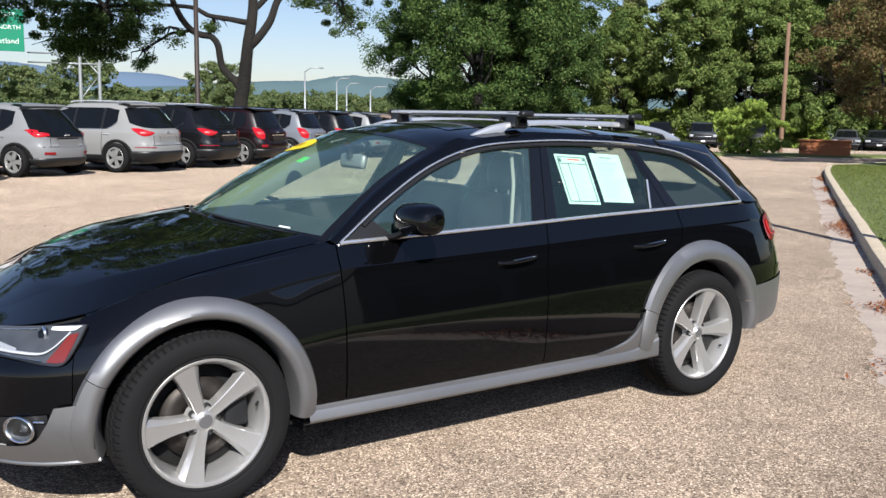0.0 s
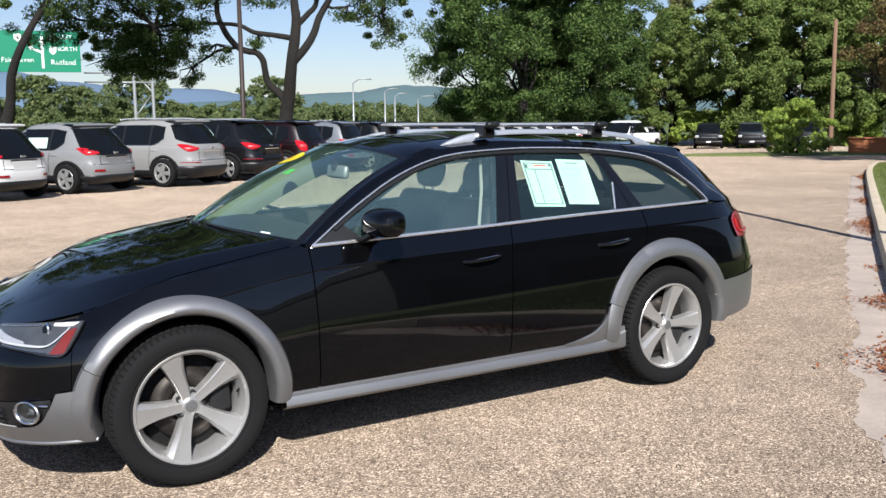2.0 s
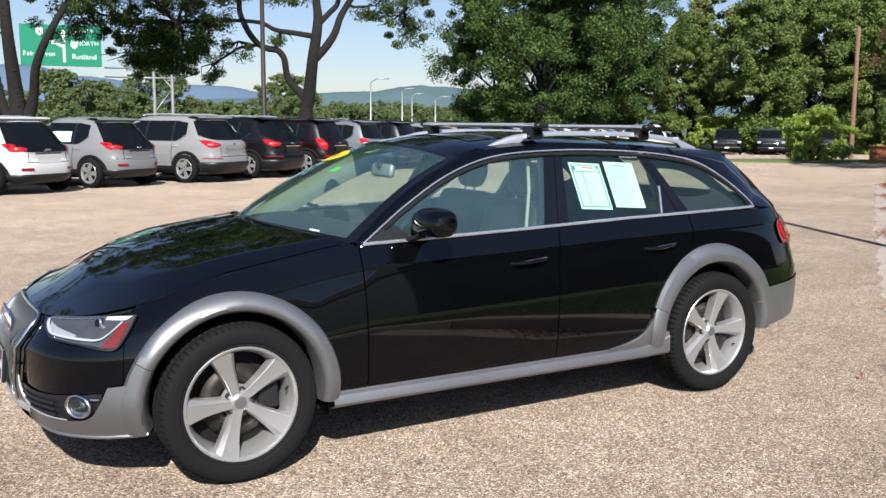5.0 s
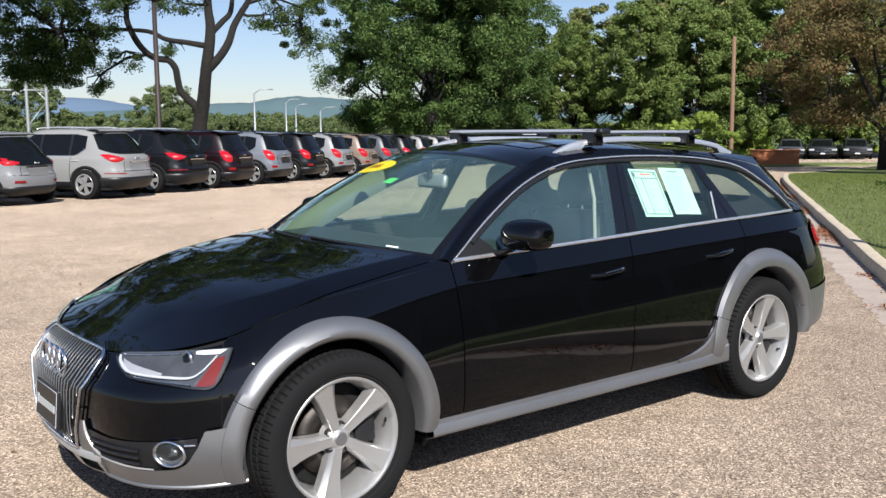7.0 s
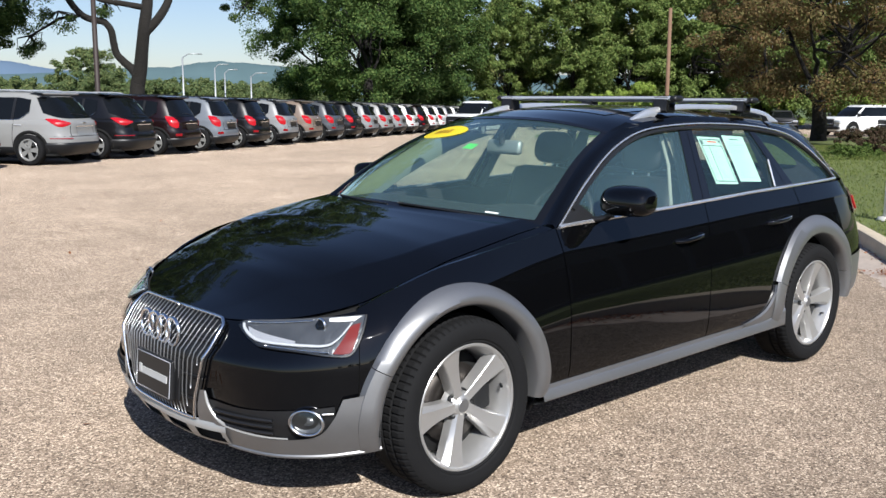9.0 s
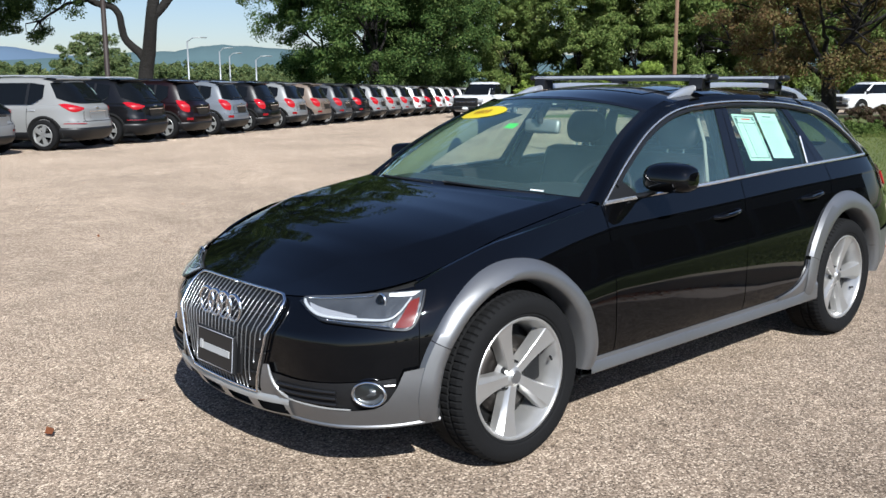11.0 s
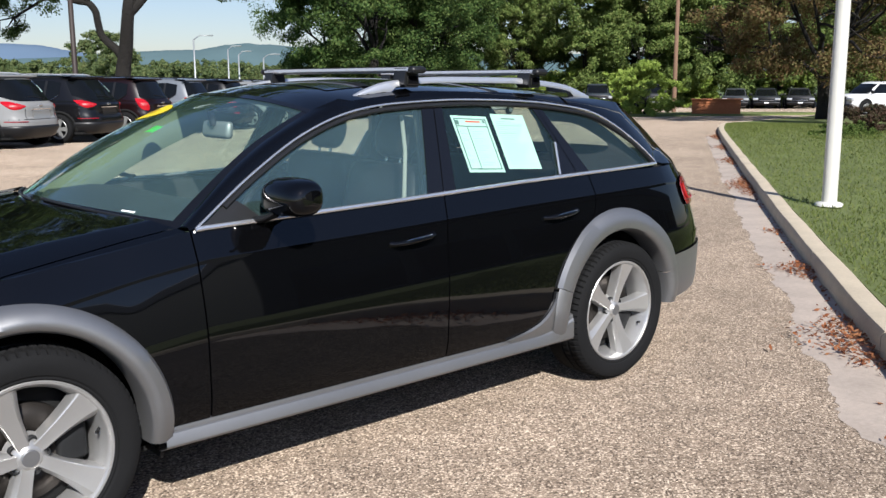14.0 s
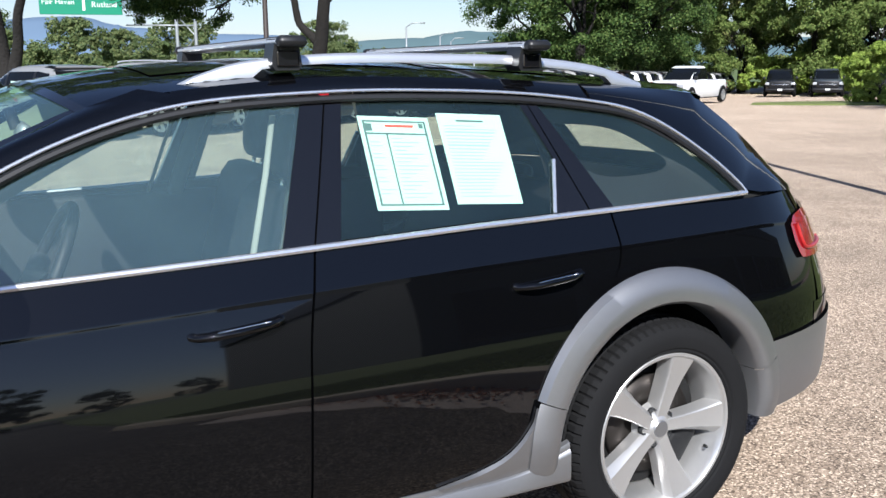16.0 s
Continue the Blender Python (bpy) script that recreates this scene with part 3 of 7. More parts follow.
wrap(u_at(1.66), 3, lambda u: 0.318 + 0.05 * max(0, min(1, (X(u) - 1.75) / 0.5)), lambda u: 0.555 + 0.03 * max(0, min(1, (X(u) - 1.7) / 0.5)), "rear_bumper_cladding", CLAD, 40, 8, 0.010, "matt grey lower bumper", 0.008)
wrap(u_at(2.03), 3, lambda u: 0.64, lambda u: top_z(X(u)), "tailgate", PAINT, 40, 12)

# hood: spans the top outline from side to side, bowed at the windscreen
def hood_crease(x):
    """How far out, as a share of the half width, the hood's long crease runs."""
    return table(x, (-2.24, 0.50), (-1.95, 0.51), (-1.90, 0.525), (-1.81, 0.607), (-1.70, 0.672), (-1.586, 0.746), (-1.467, 0.786), (-1.21, 0.811), (-0.96, 0.836), (-0.8, 0.85))


def hood_point(x, j):
    e = skin(u_at(x), top_z(x) - 0.002)
    c = table(x, (-2.24, 0.0), (-2.2, 0.012), (-2.07, 0.042), (-1.92, 0.083), (-1.67, 0.10), (-1.24, 0.082), (-0.95, 0.058), (-0.8, 0.05))
    bow = 0.0 if x < -1.45 else 0.25 * ((x + 1.45) / 0.61) ** 2
    far, edge, drop = abs(j), hood_crease(x), 0.34
    if far < edge:
        rise = 1 - drop * (far / edge) ** 2.2
    else:
        q = (far - edge) / (1 - edge)
        rise = (1 - drop) * (1 - 0.85 * q - 0.15 * q * q)
    return np.array((e[0] - bow * (1 - j * j), e[1] * j, e[2] + c * rise))


def across(x):
    """Stations across the hood, close together on both sides of the crease."""
    edge = hood_crease(x)
    half = list(np.linspace(0.0, edge - 0.012, 18)) + [edge] + list(np.linspace(edge + 0.012, 0.945, 9))
    return [-j for j in half[:0:-1]] + half


XS = np.concatenate([XF + 0.835 * (1 - np.cos(np.linspace(0.0, 1.2, 22))) * 0.62, np.linspace(-1.89, -0.84, 36)])
XS = np.unique(np.round(XS, 4))
Pile().grid([[hood_point(x, j) for j in across(x)] for x in XS]).make("hood", PAINT, wagon)
strip = Pile().grid([[hood_point(x, j) + (0, 0, -0.0005) for j in np.linspace(0.952, 1.0, 5)] for x in XS if x > -1.86])
both(strip, "fender_top", PAINT)
Pile().grid([[hood_point(x, j) + (0, 0, -0.02) for j in np.linspace(-1, 1, 15)] for x in XS]).make("hood_liner", WELL, wagon)

# ---- greenhouse ----
def belt_z(x):
    return top_z(x) + 0.002


RIM = np.array([skin(u, top_z(X(u)) - 0.002) for u in np.linspace(1.1, 2.97, 90)])


def side_y(x, z):
    w = float(np.interp(x, RIM[:, 0], -RIM[:, 1])) - 0.001
    return w - 0.53 * (z - belt_z(x)) - 0.10 * max(0, z - belt_z(x) - 0.1) ** 2


DLO = curve([(-0.815, 0.955), (-0.55, 1.115), (-0.27, 1.25), (0.02, 1.328), (0.39, 1.352), (0.70, 1.350), (0.98, 1.336), (1.20, 1.311), (1.32, 1.289), (1.41, 1.256), (1.50, 1.204), (1.59, 1.138), (1.645, 1.090), (1.685, 1.050), (1.702, 1.026)], 120)


def dlo_z(x):
    return float(np.interp(x, DLO[:, 0], DLO[:, 1]))


def pane(x, z, off=0.0):
    return np.array((x, -(side_y(x, z) + off), z))


def side_patch(x0, x1, x0t, x1t, off, nu=24, nv=12, rise=0.0, lower=0.008):
    """Glass or trim between the belt and the top of the side windows; edges may lean."""
    rows = []
    for i in range(nu):
        f = i / (nu - 1)
        xb, xt = x0 + (x1 - x0) * f, x0t + (x1t - x0t) * f
        row = []
        for k in range(nv):
            g = k / (nv - 1)
            x = xb + (xt - xb) * g
            zb, zt = belt_z(xb) + lower, dlo_z(xt) - 0.012 + rise
            row.append(pane(x, zb + (zt - zb) * g, off))
        rows.append(row)
    return Pile().grid(rows)


rows = []
for i in range(30):
    f = i / 29
    x = -0.80 + 1.0 * f
    xt = x + 0.125 * max(0, (x + 0.3) / 0.5) if x > -0.3 else x
    zb, zt = belt_z(x) + 0.006, dlo_z(xt) - 0.012
    rows.append([pane(x + (xt - x) * k / 11, zb + (max(zt, zb) - zb) * k / 11, -0.008) for k in range(12)])
for ob in both(Pile().grid(rows), "front_window", GLASS):
    ob.visible_shadow = False
for ob in both(side_patch(0.345, 1.10, 0.43, 0.965, -0.008), "rear_window", GLASS_REAR):
    ob.visible_shadow = False
rows = []
for i in range(24):
    f = i / 23
    x = 1.185 + 0.49 * f
    xt = 1.01 + 0.665 * f
    rows.append([pane(x + (xt - x) * k / 11, belt_z(x) + 0.006 + (max(dlo_z(xt) - 0.012, belt_z(x) + 0.008) - belt_z(x) - 0.006) * k / 11, -0.008) for k in range(12)])
for ob in both(Pile().grid(rows), "quarter_window", GLASS_REAR):
    ob.visible_shadow = False


def slab(pile, depth):
    """Gives a sheet a thickness along y, towards the car's middle."""
    n = len(pile.v)
    out = Pile()
    out.v = pile.v + [(x, y + depth, z) for x, y, z in pile.v]
    out.f = pile.f + [tuple(n + k for k in reversed(f)) for f in pile.f]
    seen = {}
    for f in pile.f:
        for a, b in zip(f, f[1:] + f[:1]):
            seen[(a, b)] = 1
    out.f += [(b, a, n + a, n + b) for a, b in seen if (b, a) not in seen]
    return out


both(slab(side_patch(0.197, 0.277, 0.322, 0.384, -0.003, 4, 12, -0.004, 0.0), 0.03), "door_pillar", GLOSSBLK)
both(slab(side_patch(0.282, 0.347, 0.389, 0.432, -0.003, 4, 12, -0.004, 0.0), 0.03), "door_pillar", GLOSSBLK)
rows = []
for g in np.linspace(0, 1, 14):
    zb, zt = belt_z(1.05), dlo_z(0.97) - 0.016
    fore, aft = float(np.interp(g, (0, 0.47, 1), (0.985, 1.028, 0.958))), 1.100 - 0.118 * g
    rows.append([pane(fore + (aft - fore) * k / 5, zb + (zt - zb) * g, -0.003) for k in range(6)])
both(slab(Pile().grid(rows, flip=True), 0.03), "door_pillar", GLOSSBLK)
both(Pile().tube([pane(0.981 + 0.043 * g, belt_z(1.0) + 0.008 + 0.140 * g, 0.001) for g in np.linspace(0, 1, 6)], 0.0055, 8), "window_channel", TRIM)
both(slab(side_patch(1.105, 1.188, 0.986, 1.013, -0.003, 4, 12, -0.004, 0.0), 0.03), "door_pillar", GLOSSBLK)
tri = Pile().grid([[pane(x, belt_z(x) + 0.006 + (max(min(dlo_z(x), 1.07 + (x + 0.62) * 0.0) - 0.014, belt_z(x) + 0.007) - belt_z(x) - 0.006) * k / 6 * (1 if x < -0.66 else max(0.01, (-0.56 - x) / 0.10)), 0.0) for k in range(7)] for x in np.linspace(-0.79, -0.562, 10)])
both(slab(tri, 0.02), "mirror_sail", BLACKPL)

frit = []
for x, z in DLO[np.searchsorted(DLO[:, 0], 1.02):]:
    k = np.array((1.36 - x, 1.11 - z)) / math.hypot(1.36 - x, 1.11 - z)
    frit.append([pane(x + k[0] * w, max(z + k[1] * w, belt_z(x) + 0.003), -0.006) for w in (0.006, 0.022, 0.038)])
both(Pile().grid(frit), "glass_border", BLACKPL)
opening = [(1.10, 1.245), (1.30, 1.225), (1.42, 1.175), (1.50, 1.115), (1.44, 1.085), (1.25, 1.085), (1.15, 1.14), (1.10, 1.245)]
outer = [(1.02, 1.30), (1.30, 1.285), (1.47, 1.215), (1.66, 1.06), (1.70, 0.98), (1.30, 0.97), (1.06, 0.97), (1.02, 1.30)]
opening, outer = curve(opening, 60), curve(outer, 60)
both(Pile().grid([[np.array((a[0] + (b[0] - a[0]) * k / 4, -(side_y(a[0] + (b[0] - a[0]) * k / 4, a[1] + (b[1] - a[1]) * k / 4) - 0.10 + 0.03 * k / 4), a[1] + (b[1] - a[1]) * k / 4)) for k in range(5)] for a, b in zip(opening, outer)]), "quarter_lining", CABIN)

# bright trim round the side windows
belt_path = [pane(x, belt_z(x) + 0.0, 0.006) for x in np.linspace(-0.815, 1.702, 70)]
both(Pile().tube(belt_path, 0.0085, 8, flat=1.0), "belt_trim", TRIM)
both(Pile().tube([pane(x, z - 0.001, 0.007) for x, z in DLO], 0.0045, 8), "window_trim", TRIM)
frame_path = [pane(x, z - 0.020, 0.0) for x, z in DLO[4:-4]]
both(Pile().tube(frame_path, 0.013, 8, flat=0.8), "window_seal", BLACKPL)

# roof edge, roof and pillars
EDGE = curve([(-0.19, 0.572, 1.322), (0.03, 0.582, 1.362), (0.39, 0.588, 1.388), (0.70, 0.586, 1.384), (0.98, 0.578, 1.373), (1.35, 0.556, 1.350), (1.58, 0.537, 1.333), (1.70, 0.528, 1.320)], 60)


def roof_point(i, j):
    x, y, z = EDGE[i]
    c = table(x, (-0.19, 0.062), (0.1, 0.058), (0.5, 0.05), (1.2, 0.045), (1.8, 0.035))
    bow = 0.10 * (1 - j * j) * max(0, 1 - (x + 0.19) / 0.6) ** 1.5
    back = 0.10 * (1 - j * j) * max(0, (x - 1.3) / 0.40) ** 1.5
    return np.array((x - bow + back, y * j, z + c * (1 - abs(j) ** 2.4)))


Pile().grid([[roof_point(i, j) for j in np.linspace(-1, 1, 33)] for i in range(60)]).make("roof", PAINT, wagon)
Pile().grid([[roof_point(i, j) + (0, 0, -0.03) for j in np.linspace(-0.96, 0.96, 13)] for i in range(0, 60, 3)]).make("headlining", LINING, wagon)
Pile().grid([[roof_point(i, j) + (0, 0, 0.003) for j in np.linspace(-0.70, 0.70, 13)] for i in range(8, 27)]).make("sunroof", GLOSSBLK, wagon, "dark glass sunroof panel")
Pile().grid([[roof_point(i, j) + (0, 0, 0.003) for j in np.linspace(-0.70, 0.70, 13)] for i in range(28, 44)]).make("sunroof", GLOSSBLK, wagon, "dark glass sunroof panel")
# body strip between window trim and roof edge
lo = [pane(*DLO[k], 0.004) for k in np.linspace(np.searchsorted(DLO[:, 0], 0.0), np.searchsorted(DLO[:, 0], 1.22), 50).astype(int)]
both(Pile().grid([[(np.array(p) + (np.array((p[0], -np.interp(p[0], EDGE[:, 0], EDGE[:, 1]), np.interp(p[0], EDGE[:, 0], EDGE[:, 2]))) - p) * (k / 4)) + (0, -0.006 * math.sin(k / 4 * 3.14), 0) for k in range(5)] for p in lo]), "roof_side", PAINT)
# windscreen pillar
SW = curve([(-0.845, 0.735, 0.945), (-0.57, 0.690, 1.10), (-0.32, 0.625, 1.242), (-0.19, 0.572, 1.322)], 40)
DW = curve([(-0.83, 0.805, 0.948), (-0.55, side_y(-0.55, 1.118) + 0.004, 1.118), (-0.27, side_y(-0.27, 1.252) + 0.004, 1.252), (0.0, side_y(0, 1.325) + 0.004, 1.327)], 40)


def screen_at(j, g, off=0.0):
    b = np.array((-0.845 - 0.24 * (1 - j * j), 0.735 * j, 0.945 + 0.040 * (1 - j * j)))
    h = np.array((-0.19 - 0.10 * (1 - j * j), 0.572 * j, 1.322 + 0.062 * (1 - abs(j) ** 2.4)))
    s = np.array(tuple(np.interp(0.0 + g, np.linspace(0, 1, 40), SW[:, k]) for k in range(3)))
    p = b + (h - b) * g
    p[1] = j * s[1]
    return p + np.array((-0.5, 0, 0.85)) * (0.035 * math.sin(math.pi * g) + off)


SE = [screen_at(1.0, g, 0.004) for g in np.linspace(0, 1, 40)]
rows = []
for a, b in zip(SE, DW):
    mid = (a + b) / 2 + (0, 0.012, 0.014)
    rows.append([np.array((p[0], -p[1], p[2])) for p in (a, (a + mid) / 2 + (0, 0.003, 0.004), mid, (b + mid) / 2 + (0, 0.004, 0.003), b)])
both(Pile().grid(rows), "front_pillar", PAINT)
tip = rows[-1]
both(Pile().grid([tip, [np.array((p[0] + 0.12, -np.interp(p[0] + 0.12, EDGE[:, 0], EDGE[:, 1]) * (1 - k / 4) - (k / 4) * side_y(0.05, 1.335), 1.366 * (1 - k / 4) + 1.335 * k / 4)) for k, p in enumerate(tip)]]), "roof_side", PAINT)

# windscreen
BASE = [np.array((-0.845 - 0.24 * (1 - j * j), 0.735 * j, 0.945 + 0.040 * (1 - j * j))) for j in np.linspace(-1, 1, 33)]
ws = Pile().grid([[screen_at(j, g) for j in np.linspace(-1, 1, 33)] for g in np.linspace(0, 1, 20)], flip=True).make("windscreen", SCREEN, wagon, "clear windscreen with stickers")
ws.visible_shadow = False
Pile().grid([[screen_at(j, g, 0.003) for j in np.linspace(-1, 1, 33)] for g in (0.965, 1.0)], flip=True).make("screen_band", GLOSSBLK, wagon)
for j0, j1 in ((-1.0, -0.955), (0.955, 1.0)):
    Pile().grid([[screen_at(j, g, 0.002) for j in np.linspace(j0, j1, 3)] for g in np.linspace(0, 1, 20)], flip=True).make("screen_band", GLOSSBLK, wagon)
Pile().grid([[screen_at(j, g, 0.002) for j in np.linspace(-1, 1, 33)] for g in (0.0, 0.045)], flip=True).make("screen_band", GLOSSBLK, wagon)
Pile().grid([[BASE[k] + np.array((0.0, 0, 0.0)), BASE[k] + np.array((-0.06, 0, -0.015)), BASE[k] + np.array((-0.10, 0, -0.06))] for k in range(33)]).make("cowl", BLACKPL, wagon)
for j0, j1 in ((-0.85, -0.1), (-0.02, 0.72)):
    Pile().tube([screen_at(j, 0.012 + 0.02 * (j - j0) / (j1 - j0), 0.010) for j in np.linspace(j0, j1, 12)], 0.006, 6).make("wiper", BLACKPL, wagon)

# rear pillar, hatch glass, spoiler
def hatch(g, j):
    """The tailgate's upper face, from the roof's rear edge down to the body's rim."""
    a, y = roof_point(59, j), 0.615 * abs(j)
    back = RIM[RIM[:, 0] > 1.9]
    o = np.argsort(-back[:, 1])
    b = np.array((np.interp(y, -back[o, 1], back[o, 0]), math.copysign(y, j), np.interp(y, -back[o, 1], back[o, 2]) - 0.004))
    return a + (b - a) * g + np.array((0.6, 0, 0.8)) * 0.02 * math.sin(math.pi * g)


HE = np.array([hatch(g, 1.0) for g in np.linspace(0, 1, 30)])
WL = np.array([(x, side_y(x, z) + 0.004, z) for x, z in DLO[np.searchsorted(DLO[:, 0], 1.20):]])
TAIL = np.array([p * (1, -1, 1) for p in RIM if p[0] > 1.73])
WL = np.vstack([WL[:-1], TAIL[TAIL[:, 1] > 0.617]])
ER = EDGE[np.searchsorted(EDGE[:, 0], 1.20):]
outer = curve(np.vstack([ER[::2], HE[1::2]]), 44)
inner = curve(WL[::2], 44)
rows = []
for a, b in zip(outer, inner):
    rows.append([np.array((1, -1, 1)) * (b + (a - b) * k / 7 + np.array((0.0, 0.012, 0.004)) * math.sin(math.pi * k / 7)) for k in range(8)])
both(Pile().grid(rows), "rear_pillar", PAINT)
gl = Pile().grid([[hatch(g, j) for j in np.linspace(-0.93, 0.93, 21)] for g in np.linspace(0.08, 0.80, 16)]).make("hatch_glass", GLASS, wagon)
gl.visible_shadow = False
sp = []
for j in np.linspace(-1, 1, 25):
    e = roof_point(59, j)
    sp.append([e, e + (0.03, 0, -0.004), e + (0.045, 0, -0.012), e + (0.047, 0, -0.040), e + (0.01, 0, -0.046)])
Pile().grid(sp).make("roof_spoiler", PAINT, wagon)
Pile().grid([[hatch(g, j) for j in np.linspace(-1, 1, 25)] for g in np.linspace(0.80, 1.0, 6)]).make("hatch_lip", PAINT, wagon)
both(Pile().grid([[hatch(g, -j) for j in np.linspace(0.925, 1.0, 4)] for g in np.linspace(0.0, 0.81, 16)]), "hatch_frame", PAINT)

# ---- cladding ----
def arch_ring(cx, lo, hi, inner, outer, edge=0.002):
    """Cladding round a wheel; inner and outer are (radius, shift, bearing) of edges that lie off the hub's centre."""
    rows = []
    for a in np.linspace(lo, hi, 64):
        r_in, r_out = (r + d * math.cos(radians(a - b)) for r, d, b in (inner, outer))
        row = []
        for r, off in ((r_in * 0.985, -0.09), (r_in, 0.010), (r_in + 0.010, 0.026), (r_in + (r_out - r_in) * 0.30, 0.034), ((r_in + r_out) / 2, 0.033), (r_out - 0.012, 0.024), (r_out, edge)):
            x, z = cx + r * math.cos(radians(a)), HUBZ + r * math.sin(radians(a))
            row.append(skin(u_at(x), max(z, 0.23), off))
        rows.append(row)
    return Pile().grid(rows)


FRONT_IN, FRONT_OUT, REAR_IN, REAR_OUT = (0.372, 0.022, 130), (0.456, 0.022, 140), (0.378, 0.034, 140), (0.470, 0.045, 130)
both(arch_ring(-HUB, -6, 151.7, FRONT_IN, FRONT_OUT), "front_arch_cladding", CLAD, label="satin grey wheel-arch cladding")
both(arch_ring(-HUB, 152, 192, FRONT_IN, FRONT_OUT), "front_arch_corner", CLAD, label="satin grey wheel-arch cladding")
both(arch_ring(HUBR, 24.3, 158.2, REAR_IN, REAR_OUT), "rear_arch_cladding", CLAD, label="satin grey wheel-arch cladding")
both(arch_ring(HUBR, -2, 24, REAR_IN, REAR_OUT), "rear_arch_corner", CLAD, label="satin grey wheel-arch cladding")
both(arch_ring(HUBR, 158.5, 184, REAR_IN, REAR_OUT, 0.016), "rear_arch_foot", CLAD, label="satin grey wheel-arch cladding")
flare = []
for (xa, za), (xb, zb) in zip(curve([(0.860, 0.500), (0.842, 0.450), (0.775, 0.385), (0.68, 0.350), (0.56, 0.328)], 20), curve([(0.872, 0.500), (0.858, 0.43), (0.852, 0.38), (0.85, 0.325), (0.58, 0.312)], 20)):
    flare.append([skin(u_at(xa + (xb - xa) * f), za + (zb - za) * f, o) for f, o in ((0, 0.002), (0.10, 0.014), (0.5, 0.014), (1, 0.011))])
both(Pile().grid(flare), "sill_flare", CLAD, label="satin grey sill cladding")
sill = []
for x in np.linspace(-1.0, 0.97, 50):
    rise = 0.055 * max(0, (x - 0.72) / 0.25) ** 2
    sill.append([skin(u_at(x), z + r * rise, o) for z, o, r in ((0.240, -0.08, 0), (0.242, 0.006, 0), (0.244, 0.010, 0), (0.262, 0.040, 0), (0.266, 0.0445, 0), (0.270, 0.0445, 0), (0.274, 0.042, 0.1), (0.306, 0.020, 0.7), (0.309, 0.017, 0.8), (0.311, 0.010, 0.9), (0.314, 0.010, 0.95), (0.324, 0.004, 1), (0.328, -0.010, 1))])
both(Pile().grid(sill), "sill_cladding", CLAD, label="satin grey sill cladding")
for cx in (-HUB, HUBR):
    rows = []
    for a in np.linspace(-4, 184, 40):
        x, z = cx + 0.40 * math.cos(radians(a)), HUBZ + 0.40 * math.sin(radians(a))
        rows.append([(x, -0.86, z), (x, -0.6, z), (x, -0.52, z), (cx, -0.52, HUBZ)])
    both(Pile().grid(rows), "wheel_liner", WELL)

# front lower apron: grey band round the bumper, dark intake, skid plate
def nose_patch(lower, upper, nu, off, nv=8):
    """Patch round the nose between (y, z) lines."""
    lo, up = curve(lower, nu), curve(upper, nu)
    return Pile().grid([[skin(u_of_y(lo[i][0] + (up[i][0] - lo[i][0]) * k / (nv - 1)), lo[i][1] + (up[i][1] - lo[i][1]) * k / (nv - 1), off) for k in range(nv)] for i in range(nu)])


both(nose_patch([(0.40, 0.226), (0.6, 0.226), (0.74, 0.230), (0.81, 0.238), (0.853, 0.248)], [(0.345, 0.345), (0.40, 0.312), (0.52, 0.302), (0.66, 0.302), (0.74, 0.325), (0.775, 0.40)], 30, 0.022), "bumper_band", CLAD, label="satin grey bumper band")
both(nose_patch([(0.745, 0.27), (0.80, 0.258), (0.842, 0.254)], [(0.785, 0.452), (0.82, 0.462), (0.848, 0.475)], 14, 0.020), "bumper_corner", CLAD, label="satin grey bumper corner")
both(nose_patch([(0.33, 0.30), (0.5, 0.292), (0.68, 0.290), (0.775, 0.31)], [(0.33, 0.40), (0.5, 0.395), (0.68, 0.410), (0.77, 0.425)], 24, 0.008), "lower_intake", BLACKPL, label="black lower intake")
both(nose_patch([(0.262, 0.286), (0.272, 0.34), (0.302, 0.428)], [(0.42, 0.270), (0.352, 0.345), (0.326, 0.432)], 14, 0.016), "bumper_wing", CLAD, label="satin grey wing beside the grille")
both(Pile().tube([skin(u_of_y(y), z, 0.018) for y, z in curve([(0.40, 0.230), (0.6, 0.230), (0.74, 0.234), (0.81, 0.242), (0.85, 0.250)], 30)], 0.010, 8), "bumper_lip", CLAD)
for zz in (0.315, 0.340, 0.365):
    both(Pile().tube([skin(u_of_y(y), zz + 0.02 * (y - 0.35), 0.014) for y in np.linspace(0.36, 0.62, 14)], 0.006, 6), "intake_slat", BLACKPL)
both(Pile().tube([skin(u_of_y(y), z, 0.016) for y, z in curve([(0.328, 0.430), (0.342, 0.375), (0.375, 0.330), (0.43, 0.311), (0.54, 0.303), (0.66, 0.304)], 24)], [0.003 + 0.006 * math.sin(math.pi * k / 23) ** 0.7 * (1 - k / 30) for k in range(24)], 8), "intake_trim", SILVER)
# skid plate with four openings
rows = []
for y in np.linspace(-0.42, 0.42, 113):
    a = abs(y)
    row = []
    for z, off in ((0.200, 0.00), (0.206, 0.022), (0.218, 0.027), (0.2185, 0.027), (0.24, 0.030), (0.264, 0.032), (0.2645, 0.032), (0.285, 0.026), (0.298, 0.010)):
        p = skin(u_of_y(a), z + 0.02 * (a / 0.42) ** 2, off)
        row.append((p[0], p[1] if y > 0 else -p[1], p[2]))
    rows.append(row)
plate = Pile().grid(rows)
keep = []
for f in plate.f:
    c = np.mean([plate.v[k] for k in f], 0)
    slot = abs((abs(c[1]) % 0.21) - 0.105) < 0.075
    if not (slot and 0.2184 < c[2] - 0.02 * (abs(c[1]) / 0.42) ** 2 < 0.2646):
        keep.append(f)
plate.f = keep
